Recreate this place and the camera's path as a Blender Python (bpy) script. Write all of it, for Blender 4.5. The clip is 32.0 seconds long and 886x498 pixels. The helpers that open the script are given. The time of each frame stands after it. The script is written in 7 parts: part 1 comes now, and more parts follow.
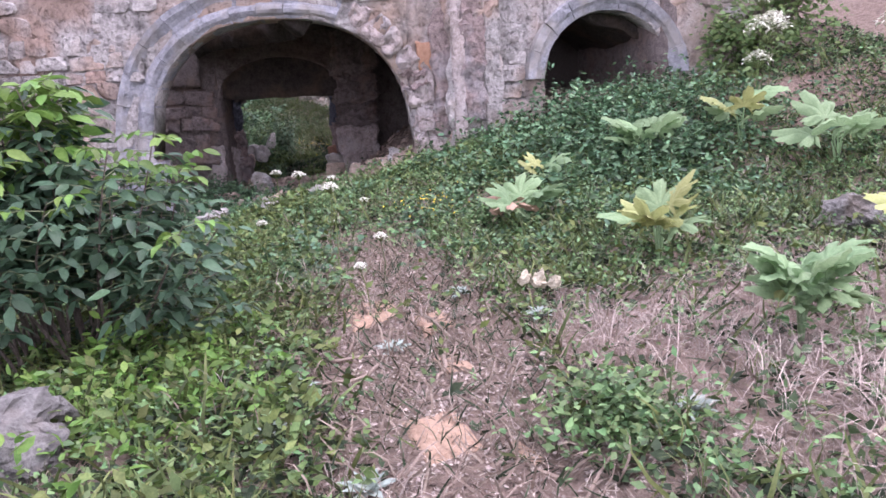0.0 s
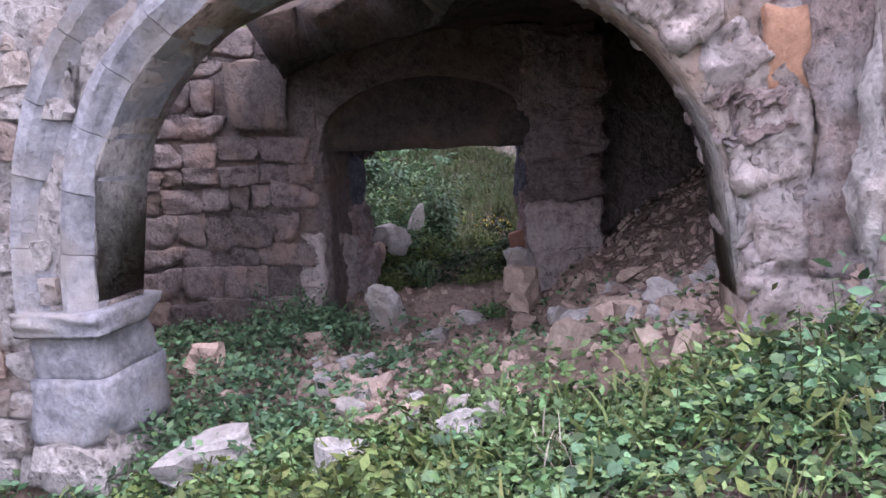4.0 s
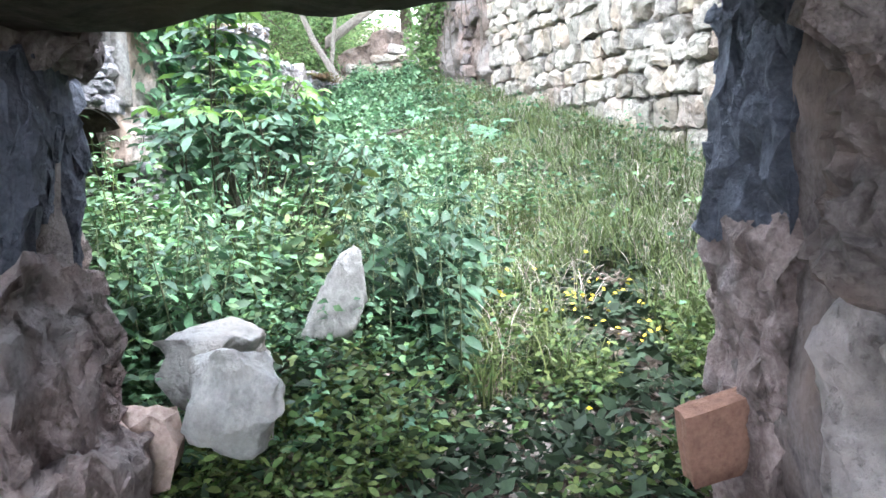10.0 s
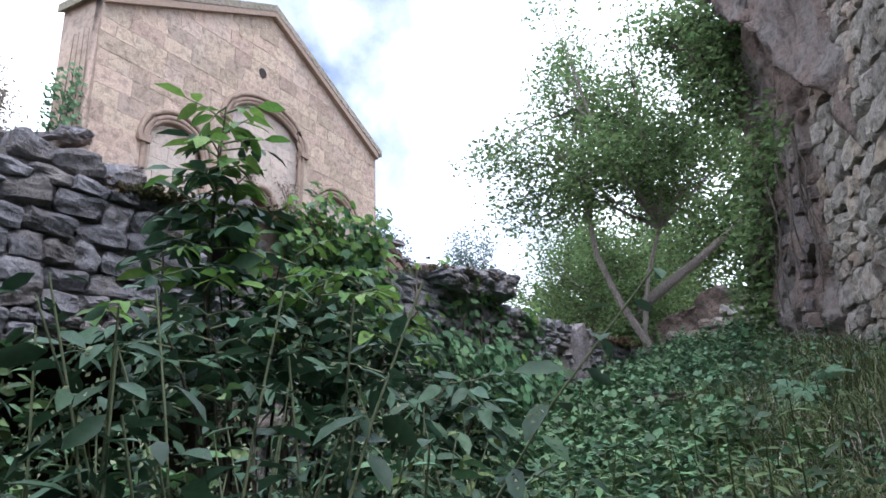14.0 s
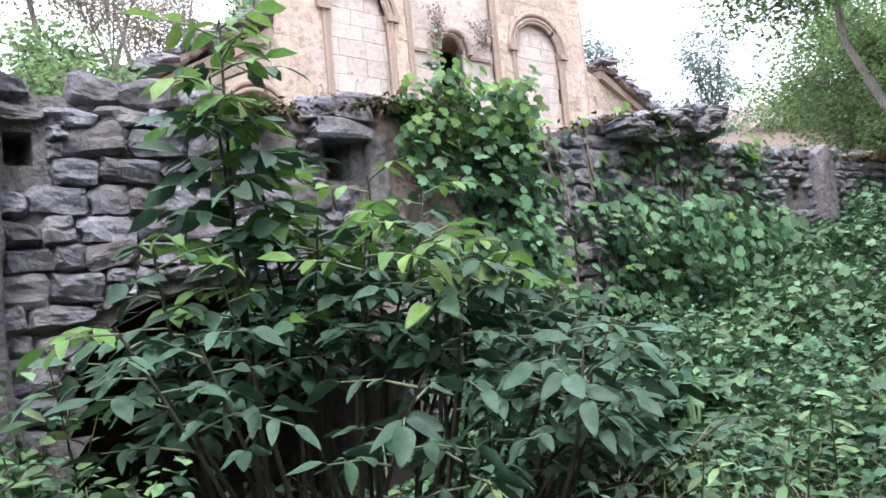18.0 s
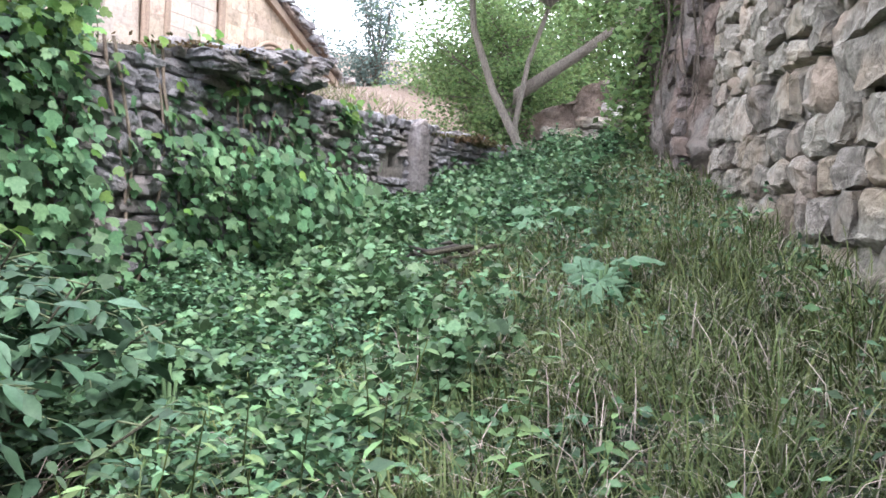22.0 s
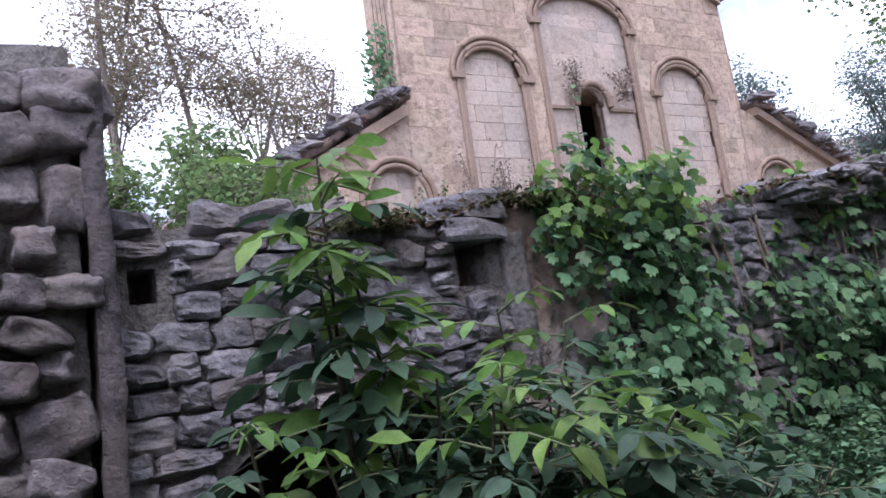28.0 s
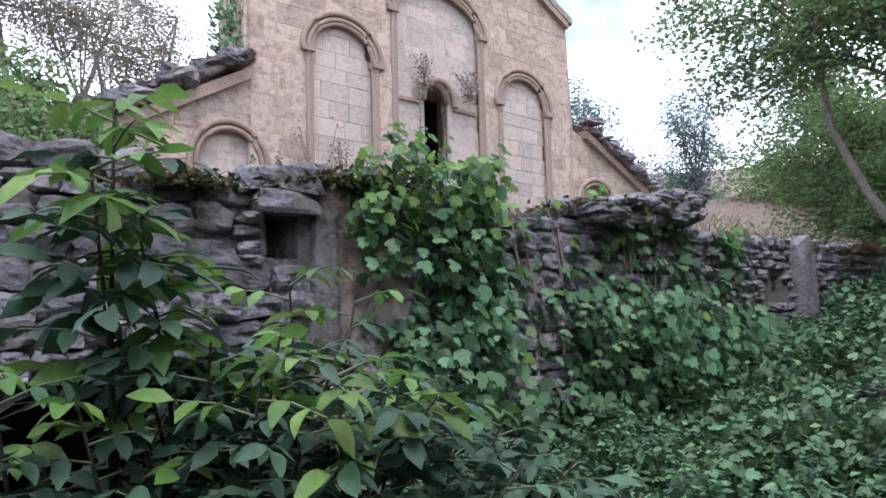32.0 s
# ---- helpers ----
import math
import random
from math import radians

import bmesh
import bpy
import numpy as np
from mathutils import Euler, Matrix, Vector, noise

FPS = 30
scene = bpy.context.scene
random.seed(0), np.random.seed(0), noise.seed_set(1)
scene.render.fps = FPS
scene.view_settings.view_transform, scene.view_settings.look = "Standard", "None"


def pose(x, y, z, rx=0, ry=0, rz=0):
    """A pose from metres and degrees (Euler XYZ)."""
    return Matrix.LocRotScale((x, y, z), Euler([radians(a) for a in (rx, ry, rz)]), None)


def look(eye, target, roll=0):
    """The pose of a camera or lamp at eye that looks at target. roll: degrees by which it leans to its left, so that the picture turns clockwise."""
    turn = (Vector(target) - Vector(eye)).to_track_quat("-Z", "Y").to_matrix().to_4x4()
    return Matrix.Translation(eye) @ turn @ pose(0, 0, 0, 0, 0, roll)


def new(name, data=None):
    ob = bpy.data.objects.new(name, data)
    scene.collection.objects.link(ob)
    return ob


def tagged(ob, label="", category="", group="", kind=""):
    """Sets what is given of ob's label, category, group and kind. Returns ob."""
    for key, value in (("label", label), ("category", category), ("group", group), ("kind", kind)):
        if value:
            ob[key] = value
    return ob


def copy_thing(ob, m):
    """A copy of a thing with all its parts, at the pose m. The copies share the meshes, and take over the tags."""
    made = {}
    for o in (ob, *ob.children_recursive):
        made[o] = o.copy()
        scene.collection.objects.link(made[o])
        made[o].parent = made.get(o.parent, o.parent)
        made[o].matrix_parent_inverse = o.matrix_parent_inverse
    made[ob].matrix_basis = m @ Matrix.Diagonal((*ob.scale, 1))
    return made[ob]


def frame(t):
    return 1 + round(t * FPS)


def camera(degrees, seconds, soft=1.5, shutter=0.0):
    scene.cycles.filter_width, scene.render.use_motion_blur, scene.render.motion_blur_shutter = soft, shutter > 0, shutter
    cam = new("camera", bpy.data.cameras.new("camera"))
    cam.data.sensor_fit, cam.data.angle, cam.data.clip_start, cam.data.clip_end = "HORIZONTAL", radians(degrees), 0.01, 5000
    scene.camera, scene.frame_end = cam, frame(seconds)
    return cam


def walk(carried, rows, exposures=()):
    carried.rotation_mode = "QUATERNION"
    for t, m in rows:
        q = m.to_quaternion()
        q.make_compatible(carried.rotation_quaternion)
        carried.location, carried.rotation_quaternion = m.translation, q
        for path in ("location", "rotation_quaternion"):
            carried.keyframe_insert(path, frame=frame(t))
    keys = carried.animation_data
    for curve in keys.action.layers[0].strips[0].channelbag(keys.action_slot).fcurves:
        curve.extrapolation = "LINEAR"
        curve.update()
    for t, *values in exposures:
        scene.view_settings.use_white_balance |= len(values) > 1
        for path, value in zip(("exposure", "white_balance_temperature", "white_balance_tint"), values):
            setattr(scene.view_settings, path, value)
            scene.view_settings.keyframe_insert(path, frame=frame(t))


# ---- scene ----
cam = camera(61.39, 32.0, soft=1.6)
PATH = [
    (0, (-17.776, 2.624, 1.596), (-15.925, 1.969, 1.216), -3.1),
    (0.5, (-16.803, 2.315, 1.640), (-14.949, 1.653, 1.290), -2.3),
    (1, (-15.977, 1.889, 1.653), (-14.096, 1.300, 1.312), -3.6),
    (1.5, (-15.001, 1.601, 1.758), (-13.083, 1.143, 1.424), -5.9),
    (2, (-13.863, 1.404, 1.761), (-11.943, 0.972, 1.405), -5.3),
    (2.5, (-12.843, 1.120, 1.752), (-10.912, 0.732, 1.404), -5.3),
    (3, (-11.934, 1.098, 1.819), (-9.993, 0.748, 1.488), -4.3),
    (3.5, (-11.003, 1.046, 1.867), (-9.041, 0.770, 1.595), -1.3),
    (4, (-10.040, 0.949, 1.887), (-8.065, 0.766, 1.628), -2.5),
    (4.5, (-9.357, 1.021, 1.881), (-7.380, 0.835, 1.639), -1.5),
    (6.5, (-6.191, 0.236, 1.395), (-4.192, 0.204, 1.349), -0.3),
    (7, (-5.566, 0.135, 1.433), (-3.584, -0.114, 1.334), -0.0),
    (7.5, (-5.168, 0.119, 1.489), (-3.207, -0.252, 1.367), -0.4),
    (8, (-4.481, 0.328, 1.522), (-2.549, -0.167, 1.383), -0.7),
    (8.5, (-4.07, 0.4, 1.601), (-2.15, -0.131, 1.417), 0.5),
    (9, (-3.438, 0.169, 1.594), (-1.483, -0.207, 1.403), 1.6),
    (9.5, (-3.007, 0.031, 1.575), (-1.029, -0.181, 1.361), 2.1),
    (10, (-2.387, -0.182, 1.561), (-0.405, -0.16, 1.293), -2.0),
    (10.5, (-2.104, -0.148, 1.477), (-0.115, -0.054, 1.294), -6.8),
    (11, (-1.799, -0.132, 1.355), (0.174, 0.173, 1.239), -10.7),
    (11.5, (-1.127, -0.097, 1.323), (0.803, 0.407, 1.17), -17.4),
    (12, (-0.531, 0.021, 1.335), (1.374, 0.624, 1.432), -13.5),
    (12.5, (-0.151, 0.017, 1.35), (1.688, 0.779, 1.54), -17.5),
    (13, (0.265, -0.294, 1.377), (1.927, 0.749, 1.762), -10.6),
    (13.5, (0.44, -0.621, 1.367), (1.993, 0.53, 1.881), -10.3),
    (13.8, (0.461, -0.855, 1.334), (2.086, 0.123, 1.97), -1.4),
    (14, (0.463, -0.993, 1.322), (2.14, -0.046, 1.863), -0.6),
    (14.5, (0.598, -1.073, 1.421), (2.326, -0.147, 1.818), 6.6),
    (16.5, (1.208, -1.044, 1.833), (2.701, 0.278, 1.976), 2.6),
    (17, (1.331, -1.028, 1.887), (2.771, 0.355, 2.018), 1.2),
    (17.5, (1.208, -1.03, 1.84), (2.565, 0.436, 1.928), -9.6),
    (18, (1.489, -0.988, 1.859), (2.806, 0.514, 1.96), -5.4),
    (18.5, (1.818, -0.795, 1.88), (3.133, 0.71, 1.939), -2.4),
    (19, (1.844, -0.825, 1.939), (3.176, 0.665, 2.015), -1.4),
    (19.5, (1.973, -0.96, 1.974), (3.412, 0.426, 2.064), -0.7),
    (20, (1.96, -1.201, 1.961), (3.552, 0.009, 2.015), 0.3),
    (20.5, (2.033, -1.277, 1.979), (3.735, -0.232, 1.863), 3.3),
    (21, (2.062, -1.279, 1.992), (3.809, -0.315, 1.848), 3.0),
    (21.5, (2.054, -1.316, 2.002), (3.854, -0.45, 1.904), 3.6),
    (22, (2.138, -1.333, 2.027), (3.975, -0.549, 1.911), 4.0),
    (22.5, (2.293, -1.291, 2.063), (4.133, -0.52, 1.924), 2.5),
    (23, (2.299, -1.249, 2.069), (4.116, -0.42, 1.953), 4.1),
    (23.5, (2.216, -1.206, 2.065), (3.985, -0.275, 2.012), 7.8),
    (24, (2.21, -1.128, 2.125), (3.898, -0.056, 2.145), 6.3),
    (24.5, (2.164, -1.018, 2.253), (3.719, 0.234, 2.363), 1.4),
    (25, (1.979, -0.908, 2.403), (3.373, 0.506, 2.642), -4.6),
    (25.5, (1.884, -0.874, 2.452), (3.224, 0.585, 2.728), -6.3),
    (26, (1.794, -0.808, 2.404), (3.089, 0.693, 2.671), -7.9),
    (26.5, (1.709, -0.726, 2.342), (2.957, 0.815, 2.605), -9.2),
    (28.5, (1.833, -0.726, 2.169), (2.784, 1.013, 2.439), -7.2),
    (29, (1.836, -0.749, 2.164), (2.815, 0.978, 2.412), -5.9),
    (29.5, (1.835, -0.812, 2.156), (2.893, 0.864, 2.421), -3.5),
    (30, (1.795, -0.943, 2.165), (2.974, 0.643, 2.477), -1.2),
    (30.5, (1.871, -0.87, 2.173), (3.215, 0.574, 2.5), 0.7),
    (31, (1.884, -0.845, 2.17), (3.315, 0.519, 2.471), 1.2),
    (31.5, (1.874, -0.838, 2.159), (3.261, 0.583, 2.397), -1.2),
    (32, (1.871, -0.834, 2.157), (3.225, 0.623, 2.36), -1.7),
]
EXPOSURES = [(0, 0.7, 6100, 34), (4.5, 0.95, 6000, 32), (7, 2.5, 5900, 18), (8, 2.95, 5850, 15), (9, 3.0, 5800, 12), (10, 2.85, 5800, 8), (11.0, 2.1, 5800, 6), (12.2, 2.1, 5800, 2), (13.2, 1.05, 5800, 12), (14.0, 0.38, 5700, 14), (14.5, 0.3, 5700, 16), (17, 1.2, 5900, 15), (19, 1.15, 5900, 15), (20, 1.0, 6000, 16), (21, 1.5, 6100, 14), (24.0, 1.35, 6000, 14), (25.2, 0.52, 5700, 12), (26, -0.08, 5600, 15), (29, 0.45, 5800, 26), (30.4, 0.28, 5750, 22), (31, 0.0, 5600, 16), (32, 0.38, 5700, 18)]

walk(cam, [(t, look(e, g, r)) for t, e, g, r in PATH], EXPOSURES)

# ---- world, sun ----
world = bpy.data.worlds.new("sky_world")
scene.world = world
world.use_nodes = True
wn, wl = world.node_tree.nodes, world.node_tree.links
wn.clear()
w_out = wn.new("ShaderNodeOutputWorld")
w_bg = wn.new("ShaderNodeBackground")
w_sky = wn.new("ShaderNodeTexSky")
w_sky.sky_type = "NISHITA"
w_sky.sun_disc = False
w_sky.sun_elevation = radians(62)
w_sky.sun_rotation = radians(209)
w_sky.dust_density = 2.0
w_cloud = wn.new("ShaderNodeTexNoise")
w_cloud.inputs["Scale"].default_value = 2.2
w_cloud.inputs["Detail"].default_value = 7
w_cloud.inputs["Roughness"].default_value = 0.55
w_coord = wn.new("ShaderNodeTexCoord")
w_ramp = wn.new("ShaderNodeValToRGB")
w_ramp.color_ramp.elements[0].position = 0.34
w_ramp.color_ramp.elements[1].position = 0.58
w_mix = wn.new("ShaderNodeMix")
w_mix.data_type = "RGBA"
w_mix.inputs["B"].default_value = (15.0, 15.3, 15.8, 1)
wl.new(w_coord.outputs["Generated"], w_cloud.inputs["Vector"])
wl.new(w_cloud.outputs["Fac"], w_ramp.inputs["Fac"])
wl.new(w_ramp.outputs["Color"], w_mix.inputs["Factor"])
wl.new(w_sky.outputs["Color"], w_mix.inputs["A"])
wl.new(w_mix.outputs["Result"], w_bg.inputs["Color"])
w_bg.inputs["Strength"].default_value = 0.15
wl.new(w_bg.outputs["Background"], w_out.inputs["Surface"])
sun = new("sun", bpy.data.lights.new("sun", "SUN"))
sun.data.energy = 1.8
sun.data.angle = radians(14)
sun.data.color = (1.0, 0.965, 0.92)
sun.matrix_world = look((0, 0, 40), (10, 18, 0))

# ---- materials ----
def mat(name, c1, c2, scale=6.0, rough=0.9, bump=0.3, c3=None, big=0.7, rand=0.0, spec=0.25, translucent=0.0, stretch=(1, 1, 1), pits=0):
    m = bpy.data.materials.new(name)
    m.use_nodes = True
    n, l = m.node_tree.nodes, m.node_tree.links
    b = n["Principled BSDF"]
    mp = n.new("ShaderNodeMapping")
    mp.inputs["Scale"].default_value = stretch
    info = n.new("ShaderNodeObjectInfo")
    geo = n.new("ShaderNodeNewGeometry")
    l.new(geo.outputs["Position"], mp.inputs["Vector"])
    add = n.new("ShaderNodeMath")
    l.new(info.outputs["Random"], add.inputs[0])
    l.new(geo.outputs["Random Per Island"], add.inputs[1])
    fr = n.new("ShaderNodeMath")
    fr.operation = "FRACT"
    l.new(add.outputs[0], fr.inputs[0])
    shift = n.new("ShaderNodeVectorMath")
    shift.operation = "ADD"
    l.new(mp.outputs["Vector"], shift.inputs[0])
    l.new(info.outputs["Location"], shift.inputs[1])
    fine = n.new("ShaderNodeTexNoise")
    fine.inputs["Scale"].default_value = scale * 9
    fine.inputs["Detail"].default_value = 8
    fine.inputs["Roughness"].default_value = 0.7
    wide = n.new("ShaderNodeTexNoise")
    wide.inputs["Scale"].default_value = big
    wide.inputs["Detail"].default_value = 4
    l.new(shift.outputs[0], fine.inputs["Vector"])
    l.new(shift.outputs[0], wide.inputs["Vector"])
    r1 = n.new("ShaderNodeValToRGB")
    r1.color_ramp.elements[0].position, r1.color_ramp.elements[1].position = 0.28, 0.74
    r1.color_ramp.elements[0].color, r1.color_ramp.elements[1].color = (*c1, 1), (*c2, 1)
    l.new(fine.outputs["Fac"], r1.inputs["Fac"])
    out = r1.outputs["Color"]
    if c3:
        r2 = n.new("ShaderNodeValToRGB")
        r2.color_ramp.elements[0].position, r2.color_ramp.elements[1].position = 0.47, 0.62
        l.new(wide.outputs["Fac"], r2.inputs["Fac"])
        mx = n.new("ShaderNodeMix")
        mx.data_type = "RGBA"
        mx.inputs["B"].default_value = (*c3, 1)
        l.new(r2.outputs["Color"], mx.inputs["Factor"])
        l.new(out, mx.inputs["A"])
        out = mx.outputs["Result"]
    mid = None
    if bump >= 0.24:
        mid = n.new("ShaderNodeTexNoise")
        mid.inputs["Scale"].default_value = scale * 2.6
        mid.inputs["Detail"].default_value = 9
        mid.inputs["Roughness"].default_value = 0.62
        l.new(shift.outputs[0], mid.inputs["Vector"])
        pr = n.new("ShaderNodeMapRange")
        pr.inputs["From Min"].default_value, pr.inputs["From Max"].default_value = 0.32, 0.54
        pr.inputs["To Min"].default_value, pr.inputs["To Max"].default_value = 1 - min(0.5, bump * 0.55), 1.0
        l.new(mid.outputs["Fac"], pr.inputs["Value"])
        pm = n.new("ShaderNodeVectorMath")
        pm.operation = "SCALE"
        l.new(out, pm.inputs[0])
        l.new(pr.outputs["Result"], pm.inputs["Scale"])
        out = pm.outputs["Vector"]
    hole = None
    if pits:
        warp = n.new("ShaderNodeVectorMath")
        warp.operation = "MULTIPLY_ADD"
        warp.inputs[1].default_value = (3.4 / pits,) * 3
        l.new(mid.outputs["Color"], warp.inputs[0])
        l.new(shift.outputs[0], warp.inputs[2])
        vo = n.new("ShaderNodeTexVoronoi")
        vo.inputs["Scale"].default_value = pits
        l.new(warp.outputs[0], vo.inputs["Vector"])
        hole = n.new("ShaderNodeMapRange")
        hole.inputs["From Min"].default_value, hole.inputs["From Max"].default_value = 0.10, 0.34
        l.new(vo.outputs["Distance"], hole.inputs["Value"])
        dim = n.new("ShaderNodeMapRange")
        dim.inputs["To Min"].default_value, dim.inputs["To Max"].default_value = 0.76, 1.0
        l.new(hole.outputs["Result"], dim.inputs["Value"])
        ps = n.new("ShaderNodeVectorMath")
        ps.operation = "SCALE"
        l.new(out, ps.inputs[0])
        l.new(dim.outputs["Result"], ps.inputs["Scale"])
        out = ps.outputs["Vector"]
    hs = n.new("ShaderNodeHueSaturation")
    mr = n.new("ShaderNodeMapRange")
    mr.inputs["To Min"].default_value, mr.inputs["To Max"].default_value = 1 - rand, 1 + rand
    l.new(fr.outputs[0], mr.inputs["Value"])
    l.new(mr.outputs["Result"], hs.inputs["Value"])
    hr = n.new("ShaderNodeMapRange")
    hr.inputs["To Min"].default_value, hr.inputs["To Max"].default_value = 0.5 - rand * 0.05, 0.5 + rand * 0.04
    wn2 = n.new("ShaderNodeTexWhiteNoise")
    wn2.noise_dimensions = "1D"
    l.new(fr.outputs[0], wn2.inputs["W"])
    l.new(wn2.outputs["Value"], hr.inputs["Value"])
    l.new(hr.outputs["Result"], hs.inputs["Hue"])
    l.new(out, hs.inputs["Color"])
    l.new(hs.outputs["Color"], b.inputs["Base Color"])
    b.inputs["Roughness"].default_value = rough
    b.inputs["Specular IOR Level"].default_value = spec
    if bump:
        bp = n.new("ShaderNodeBump")
        bp.inputs["Strength"].default_value = bump
        bp.inputs["Distance"].default_value = 0.035
        if mid:
            bs = n.new("ShaderNodeMath")
            bs.operation = "MULTIPLY_ADD"
            bs.inputs[1].default_value = 2.2
            l.new(mid.outputs["Fac"], bs.inputs[0])
            l.new(fine.outputs["Fac"], bs.inputs[2])
            top = bs.outputs[0]
            if hole:
                hb = n.new("ShaderNodeMath")
                hb.operation = "MULTIPLY_ADD"
                hb.inputs[1].default_value = 0.7
                l.new(hole.outputs["Result"], hb.inputs[0])
                l.new(top, hb.inputs[2])
                top = hb.outputs[0]
            l.new(top, bp.inputs["Height"])
        else:
            l.new(fine.outputs["Fac"], bp.inputs["Height"])
        l.new(bp.outputs["Normal"], b.inputs["Normal"])
    if translucent:
        tr = n.new("ShaderNodeBsdfTranslucent")
        l.new(hs.outputs["Color"], tr.inputs["Color"])
        ms = n.new("ShaderNodeMixShader")
        ms.inputs["Fac"].default_value = translucent
        l.new(b.outputs["BSDF"], ms.inputs[1])
        l.new(tr.outputs["BSDF"], ms.inputs[2])
        l.new(ms.outputs["Shader"], n["Material Output"].inputs["Surface"])
    return m


M_EARTH = mat("earth", (0.15, 0.105, 0.085), (0.31, 0.235, 0.195), 5, 0.95, 0.9, (0.24, 0.185, 0.15), 0.6)
M_RUBBLE = mat("rubble_stone", (0.29, 0.215, 0.175), (0.50, 0.405, 0.34), 4, 0.92, 0.5, rand=0.30)
M_PALE = mat("pale_stone", (0.33, 0.32, 0.31), (0.54, 0.52, 0.50), 4, 0.92, 0.7, (0.34, 0.31, 0.28), 2.6, rand=0.15)
M_BLUE = mat("blue_grey_stone", (0.15, 0.145, 0.16), (0.40, 0.385, 0.405), 4, 0.92, 0.8, (0.29, 0.26, 0.25), 2.5, rand=0.35)
M_MORTAR = mat("old_mortar", (0.20, 0.185, 0.175), (0.42, 0.39, 0.365), 7, 0.95, 1.0, (0.27, 0.245, 0.22), 1.2)
M_PLASTER = mat("weathered_limestone", (0.27, 0.25, 0.24), (0.60, 0.57, 0.55), 2.2, 0.92, 1.0, (0.38, 0.285, 0.235), 0.8, rand=0.16, pits=12)
M_RING = mat("dressed_grey_stone", (0.17, 0.175, 0.20), (0.40, 0.405, 0.435), 1.8, 0.85, 0.7, (0.30, 0.285, 0.275), 2.0, rand=0.16)
M_BROWN = mat("brown_masonry", (0.115, 0.095, 0.09), (0.28, 0.24, 0.228), 4, 0.92, 0.8, (0.23, 0.175, 0.15), 2.2, rand=0.2)
# Darker than soot alone: the chamber's dimness is put into this colour.
M_SOOTSHADE = mat("soot_and_shade_stone", (0.034, 0.029, 0.027), (0.095, 0.08, 0.073), 3, 0.95, 0.8, (0.10, 0.075, 0.06), 1.6, rand=0.2)
# Brown masonry toned down, so the chamber's shade sits in its colour.
M_SHADED = mat("brown_stone_with_shade", (0.105, 0.09, 0.082), (0.25, 0.215, 0.195), 3, 0.95, 0.9, (0.17, 0.135, 0.115), 1.4, rand=0.2)
M_TAN = mat("tan_ashlar", (0.38, 0.285, 0.215), (0.60, 0.475, 0.38), 3, 0.9, 0.7, (0.47, 0.38, 0.31), 0.5, rand=0.20)
M_TAND = mat("tan_moulding", (0.22, 0.16, 0.125), (0.43, 0.33, 0.26), 5, 0.9, 0.3, rand=0.06)
M_ROOFST = mat("weathered_roof_stone", (0.22, 0.19, 0.16), (0.42, 0.37, 0.31), 4, 0.92, 0.8, (0.28, 0.26, 0.19), 1.2, rand=0.2)
M_PANEL = mat("pale_panel_ashlar", (0.44, 0.36, 0.30), (0.59, 0.50, 0.43), 4, 0.9, 0.45, (0.46, 0.40, 0.355), 0.6, rand=0.10)
M_RWALL = mat("grey_rough_block", (0.23, 0.205, 0.175), (0.47, 0.43, 0.375), 4, 0.92, 0.9, (0.37, 0.30, 0.235), 1.8, rand=0.28)
M_MOSS = mat("dry_moss", (0.12, 0.07, 0.04), (0.24, 0.16, 0.09), 10, 0.95, 1.0, (0.10, 0.11, 0.04), 2.0)
# Near-black standing for shade in hollows and openings; also on rotten sticks.
M_DARK = mat("painted_shade_and_dark_wood", (0.03, 0.027, 0.025), (0.07, 0.06, 0.055), 5, 0.95, 0.3)
M_BARK = mat("grey_bark", (0.10, 0.08, 0.065), (0.25, 0.21, 0.18), 8, 0.9, 0.8, stretch=(3, 3, 0.6))
M_TASSEL = mat("nettle_tassel", (0.22, 0.27, 0.15), (0.36, 0.40, 0.26), 8, 0.8, 0.0, rand=0.4, translucent=0.2)
M_DARKBARK = mat("dark_stem_bark", (0.045, 0.042, 0.03), (0.11, 0.10, 0.07), 8, 0.9, 0.6, stretch=(3, 3, 0.6))
M_PALEBARK = mat("pale_grey_bark", (0.20, 0.17, 0.145), (0.42, 0.37, 0.325), 8, 0.9, 0.8, stretch=(3, 3, 0.6))
M_TWIG = mat("dry_twig", (0.16, 0.12, 0.09), (0.34, 0.28, 0.23), 8, 0.9, 0.3, rand=0.2)
M_STRAW = mat("dry_straw", (0.20, 0.155, 0.13), (0.50, 0.44, 0.39), 8, 0.9, 0.0, rand=0.5)
M_LEAF = mat("walnut_leaf", (0.034, 0.072, 0.042), (0.072, 0.135, 0.076), 5, 0.5, 0.1, rand=0.45, spec=0.3, translucent=0.15)
M_LEAFY = mat("young_leaf", (0.085, 0.18, 0.035), (0.17, 0.29, 0.07), 5, 0.5, 0.1, rand=0.4, spec=0.35, translucent=0.35)
M_WEED = mat("weed_leaf", (0.058, 0.118, 0.042), (0.148, 0.245, 0.10), 6, 0.55, 0.0, rand=0.7, spec=0.35, translucent=0.13)
M_NETTLE = mat("nettle_leaf", (0.048, 0.108, 0.054), (0.118, 0.222, 0.112), 6, 0.55, 0.0, rand=0.75, spec=0.3, translucent=0.13)
M_VINE = mat("vine_leaf", (0.07, 0.15, 0.075), (0.155, 0.275, 0.135), 6, 0.55, 0.0, rand=0.65, translucent=0.3)
M_GRASS = mat("grass_blade", (0.058, 0.085, 0.027), (0.135, 0.165, 0.062), 6, 0.6, 0.0, rand=0.6, translucent=0.15)
